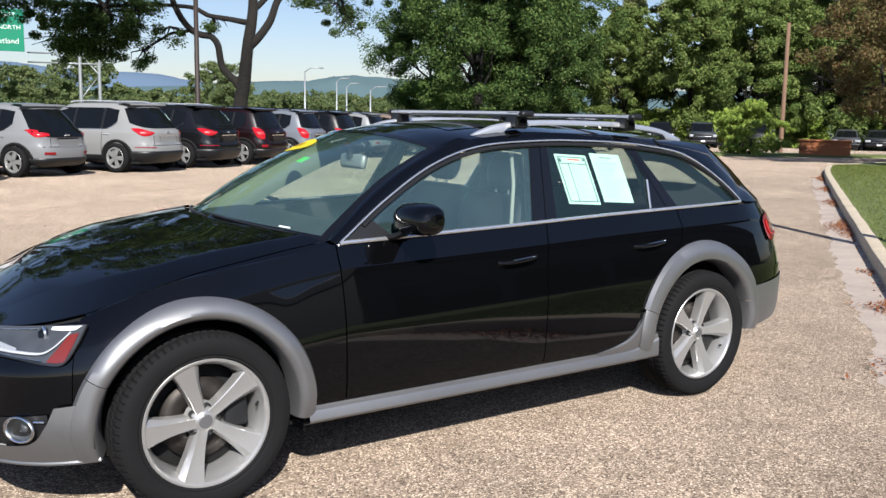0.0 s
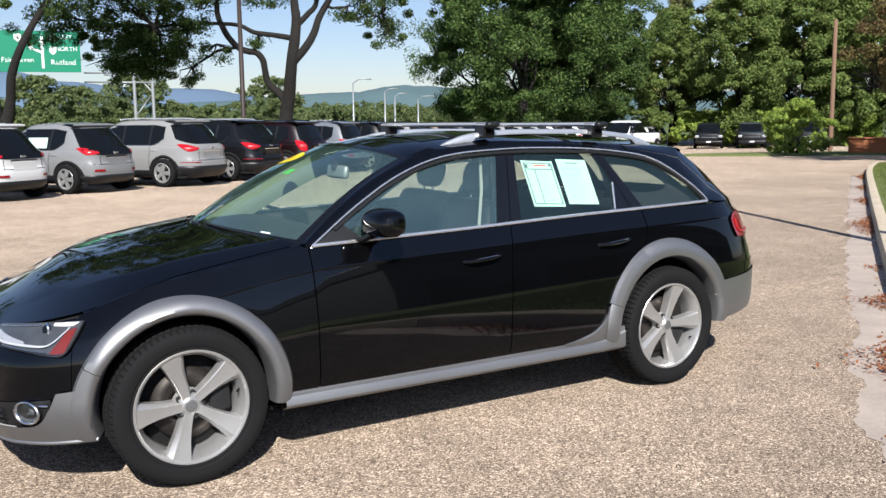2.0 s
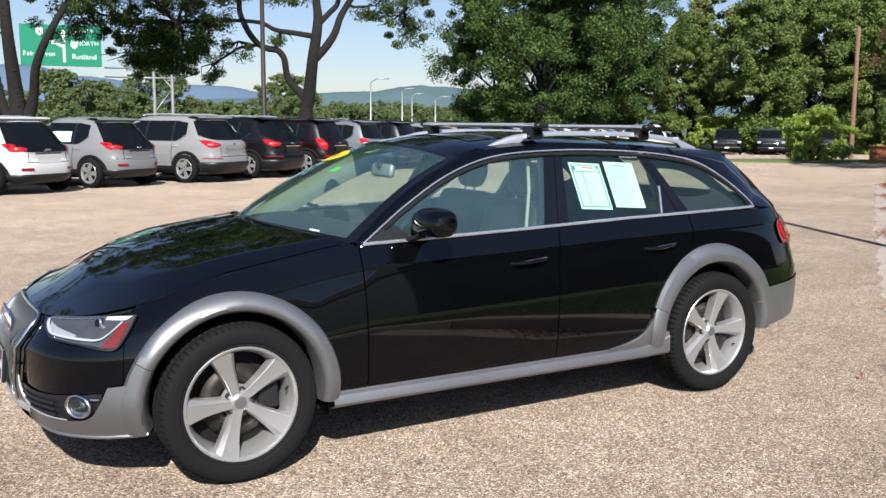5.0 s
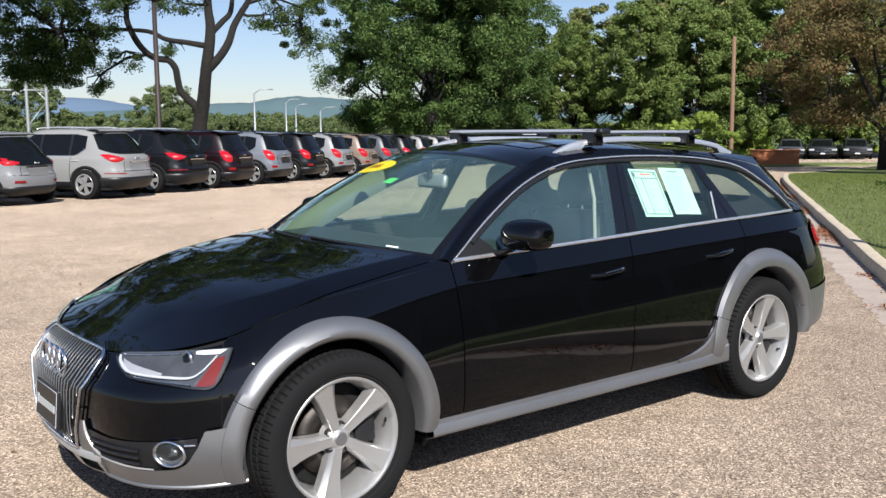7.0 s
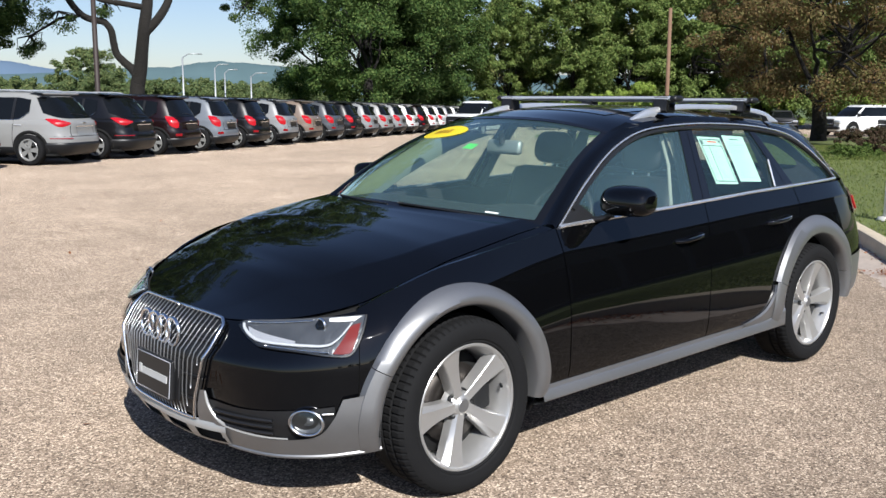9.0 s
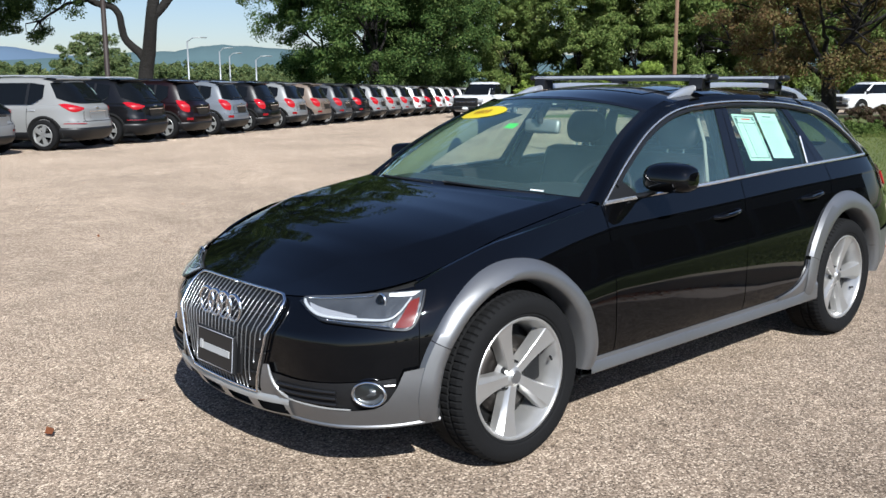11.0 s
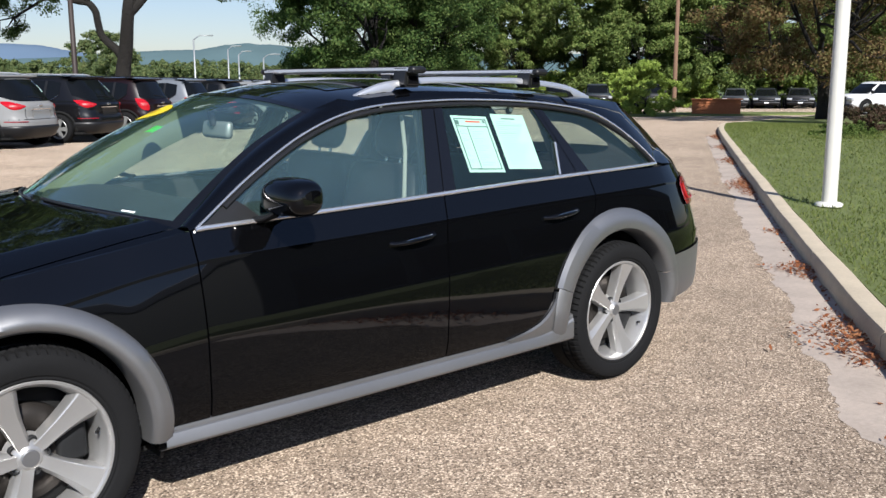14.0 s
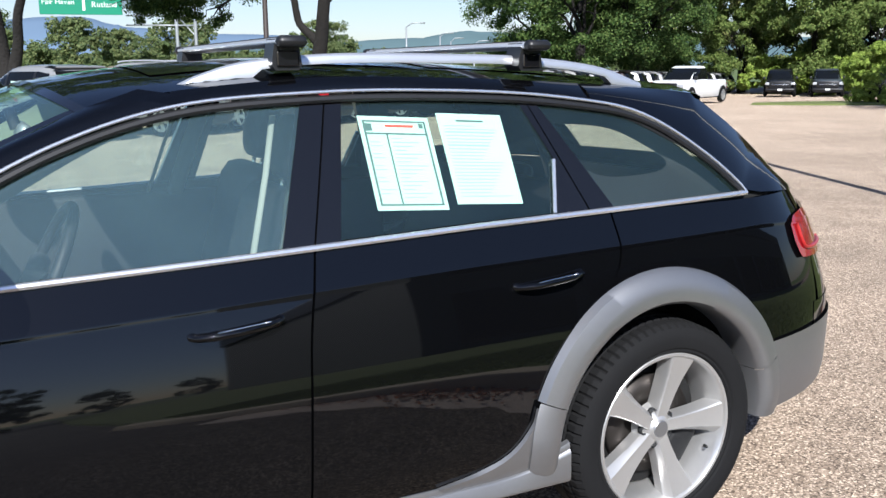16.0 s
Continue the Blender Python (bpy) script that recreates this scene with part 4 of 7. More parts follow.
plate.make("skid_plate", SILVER, wagon, "silver skid plate with slots")
wrap(0, u_of_y(0.40), lambda u: 0.20, lambda u: 0.30, "skid_recess", WELL, 20, 4, 0.006)

PLATEGREY = material("plate_lettering", (0.5, 0.5, 0.49), 0.6)
GRILLE = material("grille_silver", (0.30, 0.305, 0.31), 0.3, 0.7)
# grille
OUTLINE = [(0.0, 0.684), (0.26, 0.682), (0.318, 0.672), (0.342, 0.64), (0.336, 0.56), (0.292, 0.42), (0.255, 0.322), (0.225, 0.306), (0.0, 0.306)]


def nose(y, z, off):
    p = skin(u_of_y(abs(y)), z, off)
    return np.array((p[0], y, p[2]))


def grille_half(z):
    return table(z, (0.306, 0.235), (0.326, 0.258), (0.42, 0.292), (0.56, 0.336), (0.64, 0.342), (0.672, 0.318), (0.682, 0.26), (0.686, 0.0))


rows = [[nose(grille_half(z) * j, z, 0.004) for j in np.linspace(-1, 1, 21)] for z in np.linspace(0.308, 0.680, 18)]
Pile().grid(rows).make("grille_back", BLACKPL, wagon)
ring = curve([(y, z) for y, z in OUTLINE], 44)
ring = [nose(y, z, 0.022) for y, z in ring] + [nose(-y, z, 0.022) for y, z in ring[::-1]]
Pile().tube(ring + ring[:2], 0.0062, 8, caps=False).make("grille_frame", CHROME, wagon, "chrome grille surround")
for y in np.linspace(-0.318, 0.318, 23):
    zs = [z for z in np.linspace(0.310, 0.681, 40) if grille_half(z) > abs(y) + 0.004]
    if not zs:
        continue
    Pile().tube([nose(y * (0.82 + 0.18 * min(1, max(0, (z - 0.30) / 0.34))), z, 0.020) for z in np.linspace(zs[0], zs[-1], 10)], 0.0024, 6).make("grille_bar", GRILLE, wagon)
for z in (0.38, 0.47, 0.60, 0.64):
    Pile().tube([nose(y, z, 0.010) for y in np.linspace(-grille_half(z), grille_half(z), 14)], 0.006, 6).make("grille_rib", BLACKPL, wagon)
# badge of plain rings
badge = Pile()
for k in range(4):
    c = nose(-0.105 + 0.07 * k, 0.606, 0.036)
    a = np.linspace(0, 2 * math.pi, 29)
    badge.tube([c + np.array((0.06 * math.sin(q) * 0.051, 0.051 * math.cos(q), 0.051 * math.sin(q))) for q in a], 0.0075, 6, caps=False)
badge.make("badge", CHROME, wagon, "chrome badge of plain rings")
# dealer plate
plate_m = Pile().box((-0.010, -0.146, -0.076), (0.010, 0.146, 0.076), bevel=0.006)
pl = plate_m.make("front_plate", BLACKPL, wagon, "black dealer plate", smooth=False)
pl.matrix_basis = pose(-2.224, -0.015, 0.432, 0, 5, 0)
Pile().box((0.008, -0.176, -0.07), (0.018, 0.15, 0.090), bevel=0.004).make("plate_bracket", BLACKPL, pl, smooth=False)
Pile().tube([(-0.0105, y, z) for y, z in ((-0.138, -0.068), (0.138, -0.068), (0.138, 0.068), (-0.138, 0.068), (-0.138, -0.068))], 0.0018, 5).make("plate_border", SATIN, pl)
for w0, w1, h in ((0.115, 0.094, 0.019), (0.088, -0.115, 0.0145)):
    Pile().box((-0.0135, w1, -0.015), (-0.0095, w0, -0.015 + h * 1.8)).make("plate_bar", PLATEGREY, pl, smooth=False)

# headlights
INNERRED = material("red_light_guide", (0.40, 0.02, 0.02), 0.3, coat=0.6)
LAMPCUP = material("lamp_housing", (0.15, 0.157, 0.165), 0.25, 0.6, vary=0.4, scale=18, bump=0.004, bump_scale=30)
DRL = material("frosted_light_guide", (0.55, 0.57, 0.6), 0.35, coat=0.5)


def lamp_patch(lower, upper, off, nu=30, nv=10):
    lo, up = curve(lower, nu), curve(upper, nu)
    return Pile().grid([[skin(lo[i][0] + (up[i][0] - lo[i][0]) * k / (nv - 1), lo[i][1] + (up[i][1] - lo[i][1]) * k / (nv - 1), off) for k in range(nv)] for i in range(nu)])


def ul(pts):
    return [(u_at(x), z) for x, z in pts]


L_LO = [(0.300, 0.640), (0.335, 0.625), (0.365, 0.616), (0.50, 0.610), (0.60, 0.600), (0.655, 0.605), (0.690, 0.665)]
L_UP = [(0.250, 0.667), (0.262, 0.682), (0.395, 0.697), (0.47, 0.705), (0.53, 0.711), (0.64, 0.720), (0.715, 0.725)]
heads = both(lamp_patch(L_LO, L_UP, 0.004), "headlight", LAMPCUP, label="clear headlight with bright strip and amber corner")
both(Pile().tube([skin(u, z, 0.012) for u, z in curve([L_UP[0]] + L_LO + [L_UP[-1]], 40)], 0.005, 6), "headlight_seal", BLACKPL)
for sgn, ob in zip((1, -1), heads):
    def side(p):
        return p if sgn == 1 else p.mirrored()
    side(lamp_patch([(0.598, 0.607), (0.63, 0.605), (0.657, 0.610)], [(0.655, 0.690), (0.672, 0.697), (0.692, 0.702)], 0.010, 12, 6)).make("amber_reflector", AMBER, ob)
    guide = curve([(0.262, 0.674), (0.275, 0.661), (0.315, 0.641), (0.365, 0.631), (0.50, 0.630), (0.575, 0.633), (0.61, 0.651), (0.64, 0.680), (0.662, 0.703)], 40)
    side(Pile().tube([skin(u, z, 0.013) for u, z in guide], [0.0045 + 0.0035 * math.sin(math.pi * min(1, k / 30)) for k in range(40)], 8, flat=0.6)).make("light_strip", DRL, ob)
    side(Pile().tube([skin(u, z, 0.012) for u, z in curve([(0.275, 0.679), (0.39, 0.689), (0.46, 0.697), (0.52, 0.703)], 14)], 0.003, 6)).make("light_strip", CHROME, ob)
    side(Pile().tube([skin(u, z, 0.012) for u, z in curve([(0.37, 0.620), (0.50, 0.615), (0.585, 0.610)], 14)], 0.0025, 6)).make("light_strip", CHROME, ob)
    side(lamp_patch([(0.300, 0.647), (0.36, 0.634), (0.47, 0.632)], [(0.282, 0.666), (0.345, 0.654), (0.47, 0.640)], 0.008, 12, 6)).make("reflector", SATIN, ob)
    side(lamp_patch([(0.580, 0.703), (0.63, 0.704), (0.672, 0.707)], [(0.580, 0.713), (0.64, 0.718), (0.700, 0.722)], 0.009, 12, 5)).make("reflector", SIGNWHITE, ob)
    c = skin(0.55, 0.686, -0.004)
    side(Pile().lathe([(0.0, -0.020), (0.012, -0.018), (0.021, -0.006), (0.023, 0.01)], 20, "x", c)).make("projector", DARKGLASS, ob)
    side(Pile().lathe([(0.022, 0.0), (0.027, -0.006), (0.030, 0.0), (0.027, 0.006)], 20, "x", c, closed=True)).make("projector_ring", CHROME, ob)
    lens = side(lamp_patch(L_LO, L_UP, 0.022)).make("lens", LENS, ob)
    lens.visible_shadow = False
# fog lamps
for sy in (-1, 1):
    c = skin(u_of_y(0.712), 0.372, 0.012) * (1, -sy, 1)
    fog = new("fog_lamp")
    fog.parent = wagon
    yaw = math.atan2(0.60 * sy, 0.80)
    fog.matrix_basis = Matrix.Translation(c) @ Matrix.Rotation(-yaw, 4, "Z") @ Matrix.Diagonal((1, 1.14, 0.84, 1))
    fog["label"] = "round fog lamp with chrome ring"
    Pile().lathe([(0.054, 0.0), (0.058, -0.010), (0.054, -0.018), (0.047, -0.010), (0.046, 0.004)], 28, "x", closed=True).make("ring", CHROME, fog)
    Pile().lathe([(0.0, 0.004), (0.018, 0.003), (0.022, 0.02), (0.047, 0.0)], 24, "x").make("reflector", LAMPCUP, fog)
    Pile().lathe([(0.0, -0.010), (0.026, -0.008), (0.047, -0.002)], 24, "x").make("lens", LENS, fog).visible_shadow = False
both(Pile().tube([skin(u_of_y(y), 0.405 + 0.05 * (y - 0.8), 0.020) for y in np.linspace(0.745, 0.768, 6)], 0.004, 6), "side_trim", CHROME)

# tail lamps
tails = both(lamp_patch(ul([(1.90, 0.855), (1.925, 0.805), (1.96, 0.795), (2.08, 0.790), (2.25, 0.79), (2.34, 0.80)]), ul([(1.898, 0.905), (1.93, 0.925), (1.99, 0.935), (2.10, 0.940), (2.25, 0.945), (2.34, 0.945)]), 0.012, 34, 8), "tail_lamp", REDLENS, label="red tail lamp")
for sgn, ob in zip((1, -1), tails):
    g = Pile().tube([skin(u_at(x), z, 0.016) for x, z in curve([(1.935, 0.905), (1.95, 0.84), (1.99, 0.822), (2.08, 0.820), (2.2, 0.822)], 20)], 0.006, 6)
    (g if sgn == 1 else g.mirrored()).make("light_guide", INNERRED, ob)

# door handles
for x0, z0 in ((0.062, 0.827), (0.915, 0.844)):
    for sy in (1, -1):
        c = skin(u_at(x0), z0)
        h = Pile()
        path = [skin(u_at(x0 + dx), z0 + 0.008 * dx / 0.1, o) for dx, o in ((-0.102, 0.0), (-0.095, 0.018), (-0.06, 0.034), (0.0, 0.038), (0.06, 0.034), (0.098, 0.016), (0.104, 0.0))]
        h.tube(path, 0.0125, 8, flat=0.8)
        h = h if sy == 1 else h.mirrored()
        hd = h.make("door_handle", PAINT, wagon)
        st = Pile().tube([skin(u_at(x0 + dx), z0 + 0.009 + 0.008 * dx / 0.1, 0.043) for dx in np.linspace(-0.055, 0.07, 8)], 0.002, 6)
        (st if sy == 1 else st.mirrored()).make("handle_trim", CHROME, hd)

# door mirrors
for sy in (-1, 1):
    mir = new("door_mirror")
    mir.parent = wagon
    mir["label"] = "glossy black door mirror"
    mir.matrix_basis = Matrix.Translation((-0.512, sy * 0.935, 1.044)) @ Matrix.Diagonal((0.98, -sy * 0.98, 1.0, 1)) if sy < 0 else pose(-0.42, 0.95, 1.05, 0, 0, 50) @ Matrix.Diagonal((0.8, -0.8, 0.85, 1))
    rows = []
    for v in np.linspace(0, math.pi, 17):
        ring = []
        for a in np.linspace(0, 2 * math.pi, 28, endpoint=False):
            cx, cz = math.cos(a), math.sin(a)
            r = math.sin(v) ** 0.46
            x = 0.066 * math.copysign(abs(cx) ** 0.80, cx) * r * (1.0 if cx > 0 else 1.25)
            z = 0.070 * math.copysign(abs(cz) ** 0.75, cz) * r * (1 - 0.12 * (cz < 0))
            y = -0.118 * math.copysign(abs(math.cos(v)) ** 0.8, math.cos(v))
            ring.append((x - 0.12 * y * 0.5, y, max(z, -0.052) + 0.006 * cx))
        rows.append(ring)
    Pile().grid(rows, closed_v=True).make("housing", PAINT, mir)
    Pile().tube([(-0.095 + 0.0 * k, -0.08, -0.038) if k == 0 else (-0.09 * math.cos(k / 9 * 2.6), -0.08 - 0.0 * k + 0.17 * k / 9 - 0.01, -0.044) for k in range(10)], 0.0045, 6).make("seam", GLOSSBLK, mir)
    Pile().grid([[(0.052, -0.085 + 0.17 * i / 8, -0.040 + 0.085 * k / 6) for k in range(7)] for i in range(9)]).make("mirror_glass", CHROME, mir)
    Pile().tube([(-0.03, 0.06, -0.055), (-0.05, 0.10, -0.075), (-0.08, 0.15, -0.085), (-0.09, 0.185, -0.09)], [0.028, 0.026, 0.024, 0.03], 10, flat=0.5).make("arm", BLACKPL, mir)

# roof rails and cross bars
RAIL = curve([(0.02, 0.525, 1.370), (0.10, 0.523, 1.402), (0.22, 0.522, 1.432), (0.46, 0.522, 1.450), (0.80, 0.520, 1.448), (1.05, 0.517, 1.440), (1.32, 0.512, 1.410), (1.50, 0.507, 1.356)], 50)
rail = Pile()
rows = []
for i, (x, y, z) in enumerate(RAIL):
    base = roof_point(int(np.searchsorted(EDGE[:, 0], min(x, 1.75))), 0.895)[2] - 0.004
    th = 0.013 + 0.005 * math.sin(math.pi * i / 49)
    low = max(z - 0.026, base) if 0.24 < x < 1.36 else base
    low = min(low, z - 0.004)
    rows.append([(x, -(y + th), low), (x, -(y + th), z - 0.008), (x, -(y + th * 0.5), z), (x, -(y - th * 0.5), z), (x, -(y - th), z - 0.008), (x, -(y - th), low)])
rail.grid(rows, closed_v=True)
both(rail, "roof_rail", RAILMETAL, label="brushed aluminium roof rail", angle=50)
for bx, bz in ((0.305, 1.478), (1.045, 1.470)):
    cross = thing("roof_bar", Matrix(), "aluminium roof cross bar with black clamp feet", "roof bar", group="roof bars")
    body = []
    for y in np.linspace(-0.60, 0.60, 13):
        body.append([(bx + 0.034 * math.cos(a) * (1 if math.cos(a) < 0 else 1.15), y, bz + 0.0125 * math.sin(a)) for a in np.linspace(0, 2 * math.pi, 16, endpoint=False)])
    Pile().grid(body, closed_v=True).make("bar", SATIN, cross)
    Pile().box((bx - 0.012, -0.56, bz + 0.0115), (bx + 0.012, 0.56, bz + 0.0145)).make("slot_strip", BLACKPL, cross, smooth=False)
    for sy in (-1, 1):
        Pile().box((bx - 0.038, -0.025, -0.0145), (bx + 0.041, 0.016, 0.0155), Matrix.Translation((0, sy * 0.60, bz)), 0.0135).make("end_cap", BLACKPL, cross)
        ft = Pile()
        prof = [(-0.030, 0.008), (0.030, 0.008), (0.034, -0.02), (0.040, -0.060), (0.030, -0.072), (-0.032, -0.072), (-0.042, -0.058), (-0.036, -0.02)]
        ft.prism([(bx + a, bz + b) for a, b in prof], sy * 0.495, sy * 0.572)
        ft.make("foot", BLACKPL, cross, smooth=False)
        Pile().box((bx - 0.03, min(sy * 0.572, sy * 0.58), bz - 0.062), (bx + 0.03, max(sy * 0.572, sy * 0.58), bz - 0.022), bevel=0.004).make("foot_cover", GLOSSBLK, cross, smooth=False)

# ---- wheels ----
def build_wheel():
    hub = new("wheel")
    hub["label"] = "five-spoke silver alloy wheel with black tyre"
    R, RIM = 0.337, 0.243
    rows = []
    SEG = 360
    for k in range(SEG):
        a = 2 * math.pi * k / SEG
        dip = 0.007 if k % 5 == 0 else 0.0
        cut = 0.006 if k % 5 == 2 else 0.0
        prof = [(RIM - 0.012, -0.075), (RIM, -0.098), (RIM + 0.008, -0.107), (RIM + 0.014, -0.106), (RIM + 0.020, -0.111), (RIM + 0.045, -0.117), (RIM + 0.066, -0.114), (R - 0.014, -0.106), (R - 0.010 - dip, -0.102), (R - 0.002 - dip, -0.088), (R - dip, -0.062), (R - dip, -0.056), (R - 0.009, -0.053), (R - 0.009, -0.046), (R + 0.001 - cut, -0.043), (R + 0.001 - cut, -0.010), (R - 0.009, -0.007), (R - 0.009, 0.0), (R + 0.001, 0.003), (R, 0.05), (R - dip, 0.09), (R - 0.014, 0.106), (RIM + 0.05, 0.115), (RIM, 0.1), (RIM - 0.012, 0.075)]
        rows.append([(r * math.cos(a), h, r * math.sin(a)) for r, h in prof])
    Pile().grid(rows, closed_u=True).make("tyre", RUBBER, hub, "black tyre", angle=24)
    rim = Pile().lathe([(RIM - 0.028, 0.10), (RIM - 0.034, 0.085), (RIM - 0.036, 0.0), (RIM - 0.026, -0.066), (RIM - 0.017, -0.082), (RIM - 0.016, -0.092), (RIM - 0.008, -0.102), (RIM - 0.001, -0.103), (RIM + 0.004, -0.098), (RIM + 0.001, -0.07)], 96, "y")
    rimob = rim.make("rim", ALLOY, hub, angle=40)
    for k in range(5):
        a = 2 * math.pi * k / 5 + math.pi / 2 + 0.29
        rows = []
        for f in np.linspace(0, 1, 16):
            r = 0.026 + (RIM - 0.038) * f
            w = 0.024 + 0.008 * f + 0.026 * f ** 2.4
            face = -0.066 - 0.030 * f ** 0.8 + 0.006 * math.sin(math.pi * f)
            row = []
            for q, dep in ((-1, 0.055), (-1, 0.020), (-0.93, 0.015), (-0.62, 0.003), (-0.55, 0.0), (-0.1, 0.0015), (0.84, 0.0), (0.93, 0.003), (1, 0.012), (1, 0.055)):
                row.append((r * math.cos(a) - q * w * math.sin(a), face + dep, r * math.sin(a) + q * w * math.cos(a)))
            rows.append(row)
        Pile().grid(rows, flip=True).make("spoke", ALLOY, rimob, angle=24)
        b = a + math.pi / 5
        Pile().lathe([(0.0, -0.048), (0.009, -0.048), (0.010, -0.060), (0.014, -0.062), (0.016, -0.045)], 14, "y", (0.050 * math.cos(b), 0, 0.050 * math.sin(b))).make("wheel_bolt", CABIN, hub)
    Pile().lathe([(0.0, -0.074), (0.030, -0.074), (0.035, -0.070), (0.046, -0.060), (0.058, -0.046), (0.070, -0.02)], 40, "y").make("hub_disc", ALLOY, rimob, angle=30)
    Pile().lathe([(0.0, -0.0775), (0.024, -0.0772), (0.028, -0.073)], 28, "y").make("centre_cap", CLAD, hub, angle=20)
    v = 2 * math.pi * 0.02
    Pile().tube([((RIM - 0.026) * math.cos(v), -0.06, (RIM - 0.026) * math.sin(v)), ((RIM - 0.045) * math.cos(v), -0.085, (RIM - 0.045) * math.sin(v))], 0.005, 8).make("valve", CABIN, hub)
    Pile().lathe([(0.06, -0.015), (0.155, -0.015), (0.155, 0.008), (0.06, 0.008)], 48, "y", closed=True).make("brake_disc", BRAKE, hub)
    Pile().box((0.09, -0.035, -0.065), (0.185, 0.03, 0.065), bevel=0.015).make("brake_caliper", CABIN, hub)
    Pile().lathe([(0.0, 0.012), (0.200, 0.012), (0.206, 0.05)], 32, "y").make("backing_plate", WELL, hub)
    return hub


wheel = build_wheel()
wheel.parent = wagon
wheel.matrix_basis = pose(-HUB, -0.787, HUBZ, 0, -3, 0)
for x, y, turn, ry in ((HUBR, -0.787, 0, 34), (-HUB, 0.787, 180, 10), (HUBR, 0.787, 180, 40)):
    w = copy_thing(wheel, pose(x, y, HUBZ, 0, ry, turn))
    w.parent = wagon

# mud flap stub ahead of the sill
both(Pile().box((-0.985, -0.82, 0.20), (-0.972, -0.68, 0.30), bevel=0.004), "mud_flap", BLACKPL, smooth=False)

# ---- cabin ----
Pile().box((-0.9, -0.72, 0.30), (1.9, 0.72, 0.34)).make("cabin_floor", CABIN, wagon, smooth=False)
dash = []
for y in np.linspace(-0.70, 0.70, 21):
    hump = 0.03 * math.exp(-(((y + 0.36) / 0.16) ** 2))
    dash.append([(-1.02 + 0.2 * abs(y / 0.7) ** 2, y, 0.93), (-0.80, y, 0.955), (-0.60, y, 0.965 + hump), (-0.46, y, 0.95 + hump), (-0.42, y, 0.90), (-0.50, y, 0.62), (-0.62, y, 0.35)])
Pile().grid(dash).make("dashboard", CABIN, wagon)
for sy in (-1, 1):
    Pile().box((-0.75, min(sy * 0.735, sy * 0.775), 0.32), (1.15, max(sy * 0.735, sy * 0.775), 0.955), bevel=0.02).make("door_lining", CABIN, wagon)
    ribbon = []
    for p, q in zip(SW[:-2], DW[:-2]):
        a, b = np.array((p[0] + 0.008, sy * (p[1] - 0.012), p[2] + 0.004)), np.array((q[0] + 0.20, sy * (q[1] - 0.065), q[2] - 0.05))
        ribbon.append([a + (b - a) * k / 4 + np.array((0, -sy * 0.012 * math.sin(math.pi * k / 4), 0)) for k in range(5)])
    # far lining takes the sunlit colour; near strip narrowed and darkened for the view
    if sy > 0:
        Pile().grid(ribbon).make("pillar_lining", LINING_SUNLIT, wagon)
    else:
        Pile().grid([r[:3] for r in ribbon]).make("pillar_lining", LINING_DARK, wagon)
    Pile().tube([(0.26, sy * 0.735, 0.95), (0.315, sy * 0.65, 1.15), (0.37, sy * 0.55, 1.33)], 0.038, 8, flat=0.6).make("pillar_lining", LINING_DARK, wagon)
    Pile().tube([(0.155, sy * 0.70, 0.96), (0.215, sy * 0.635, 1.15), (0.265, sy * 0.55, 1.29)], 0.009, 8, flat=0.6).make("seat_belt", LINING, wagon)


def seat(x, y, wide=0.27):
    st = new("front_seat")
    st.parent = wagon
    st["label"] = "dark leather seat with headrest"
    st.matrix_basis = pose(x, y, 0)
    Pile().box((-0.30, -wide, 0.42), (0.26, wide, 0.60), bevel=0.07).make("cushion", LEATHER, st)
    Pile().box((-0.07, -wide, -0.02), (0.07, wide, 0.58), pose(0.24, 0, 0.52, 0, 16, 0), 0.065).make("backrest", LEATHER, st)
    rows = []
    for v in np.linspace(0.02, math.pi - 0.02, 13):
        rows.append([(0.05 * math.copysign(abs(math.cos(a)) ** 0.7, math.cos(a)) * math.sin(v) ** 0.5, 0.135 * math.copysign(abs(math.sin(a)) ** 0.7, math.sin(a)) * math.sin(v) ** 0.45, 0.095 * math.cos(v)) for a in np.linspace(0, 2 * math.pi, 20, endpoint=False)])
    hr = Pile().grid(rows, closed_v=True).make("headrest", LEATHER, st)
    hr.matrix_basis = pose(0.42, 0, 1.19, 0, 12, 0)
    for dy in (-0.05, 0.05):
        Pile().tube([(0.385, dy, 1.02), (0.41, dy, 1.14)], 0.007, 8).make("headrest_post", CHROME, st)
    return st


seat(-0.04, -0.37)
seat(0.09, 0.37)
bench = new("rear_bench")
bench.parent = wagon
Pile().box((0.72, -0.66, 0.42), (1.18, 0.66, 0.62), bevel=0.06).make("cushion", LEATHER, bench)
Pile().box((-0.07, -0.64, 0.0), (0.07, 0.64, 0.50), pose(1.18, 0, 0.55, 0, 17, 0), 0.06).make("backrest", LEATHER, bench)
for dy in (-0.42, 0, 0.42):
    Pile().box((-0.035, -0.11, 0.0), (0.035, 0.11, 0.07), pose(1.33, dy, 1.0, 0, 14, 0), 0.03).make("headrest", LEATHER, bench)
Pile().tube([(-0.30 + 0.19 * 0.42 * math.cos(a), -0.37 + 0.185 * math.sin(a), 0.90 + 0.185 * 0.9 * math.cos(a)) for a in np.linspace(0, 2 * math.pi, 33)], 0.015, 8, caps=False).make("steering_wheel", LEATHER, wagon)
Pile().tube([(-0.30, -0.53, 0.90), (-0.33, -0.37, 0.885), (-0.30, -0.21, 0.90)], 0.03, 8).make("steering_boss", LEATHER, wagon)
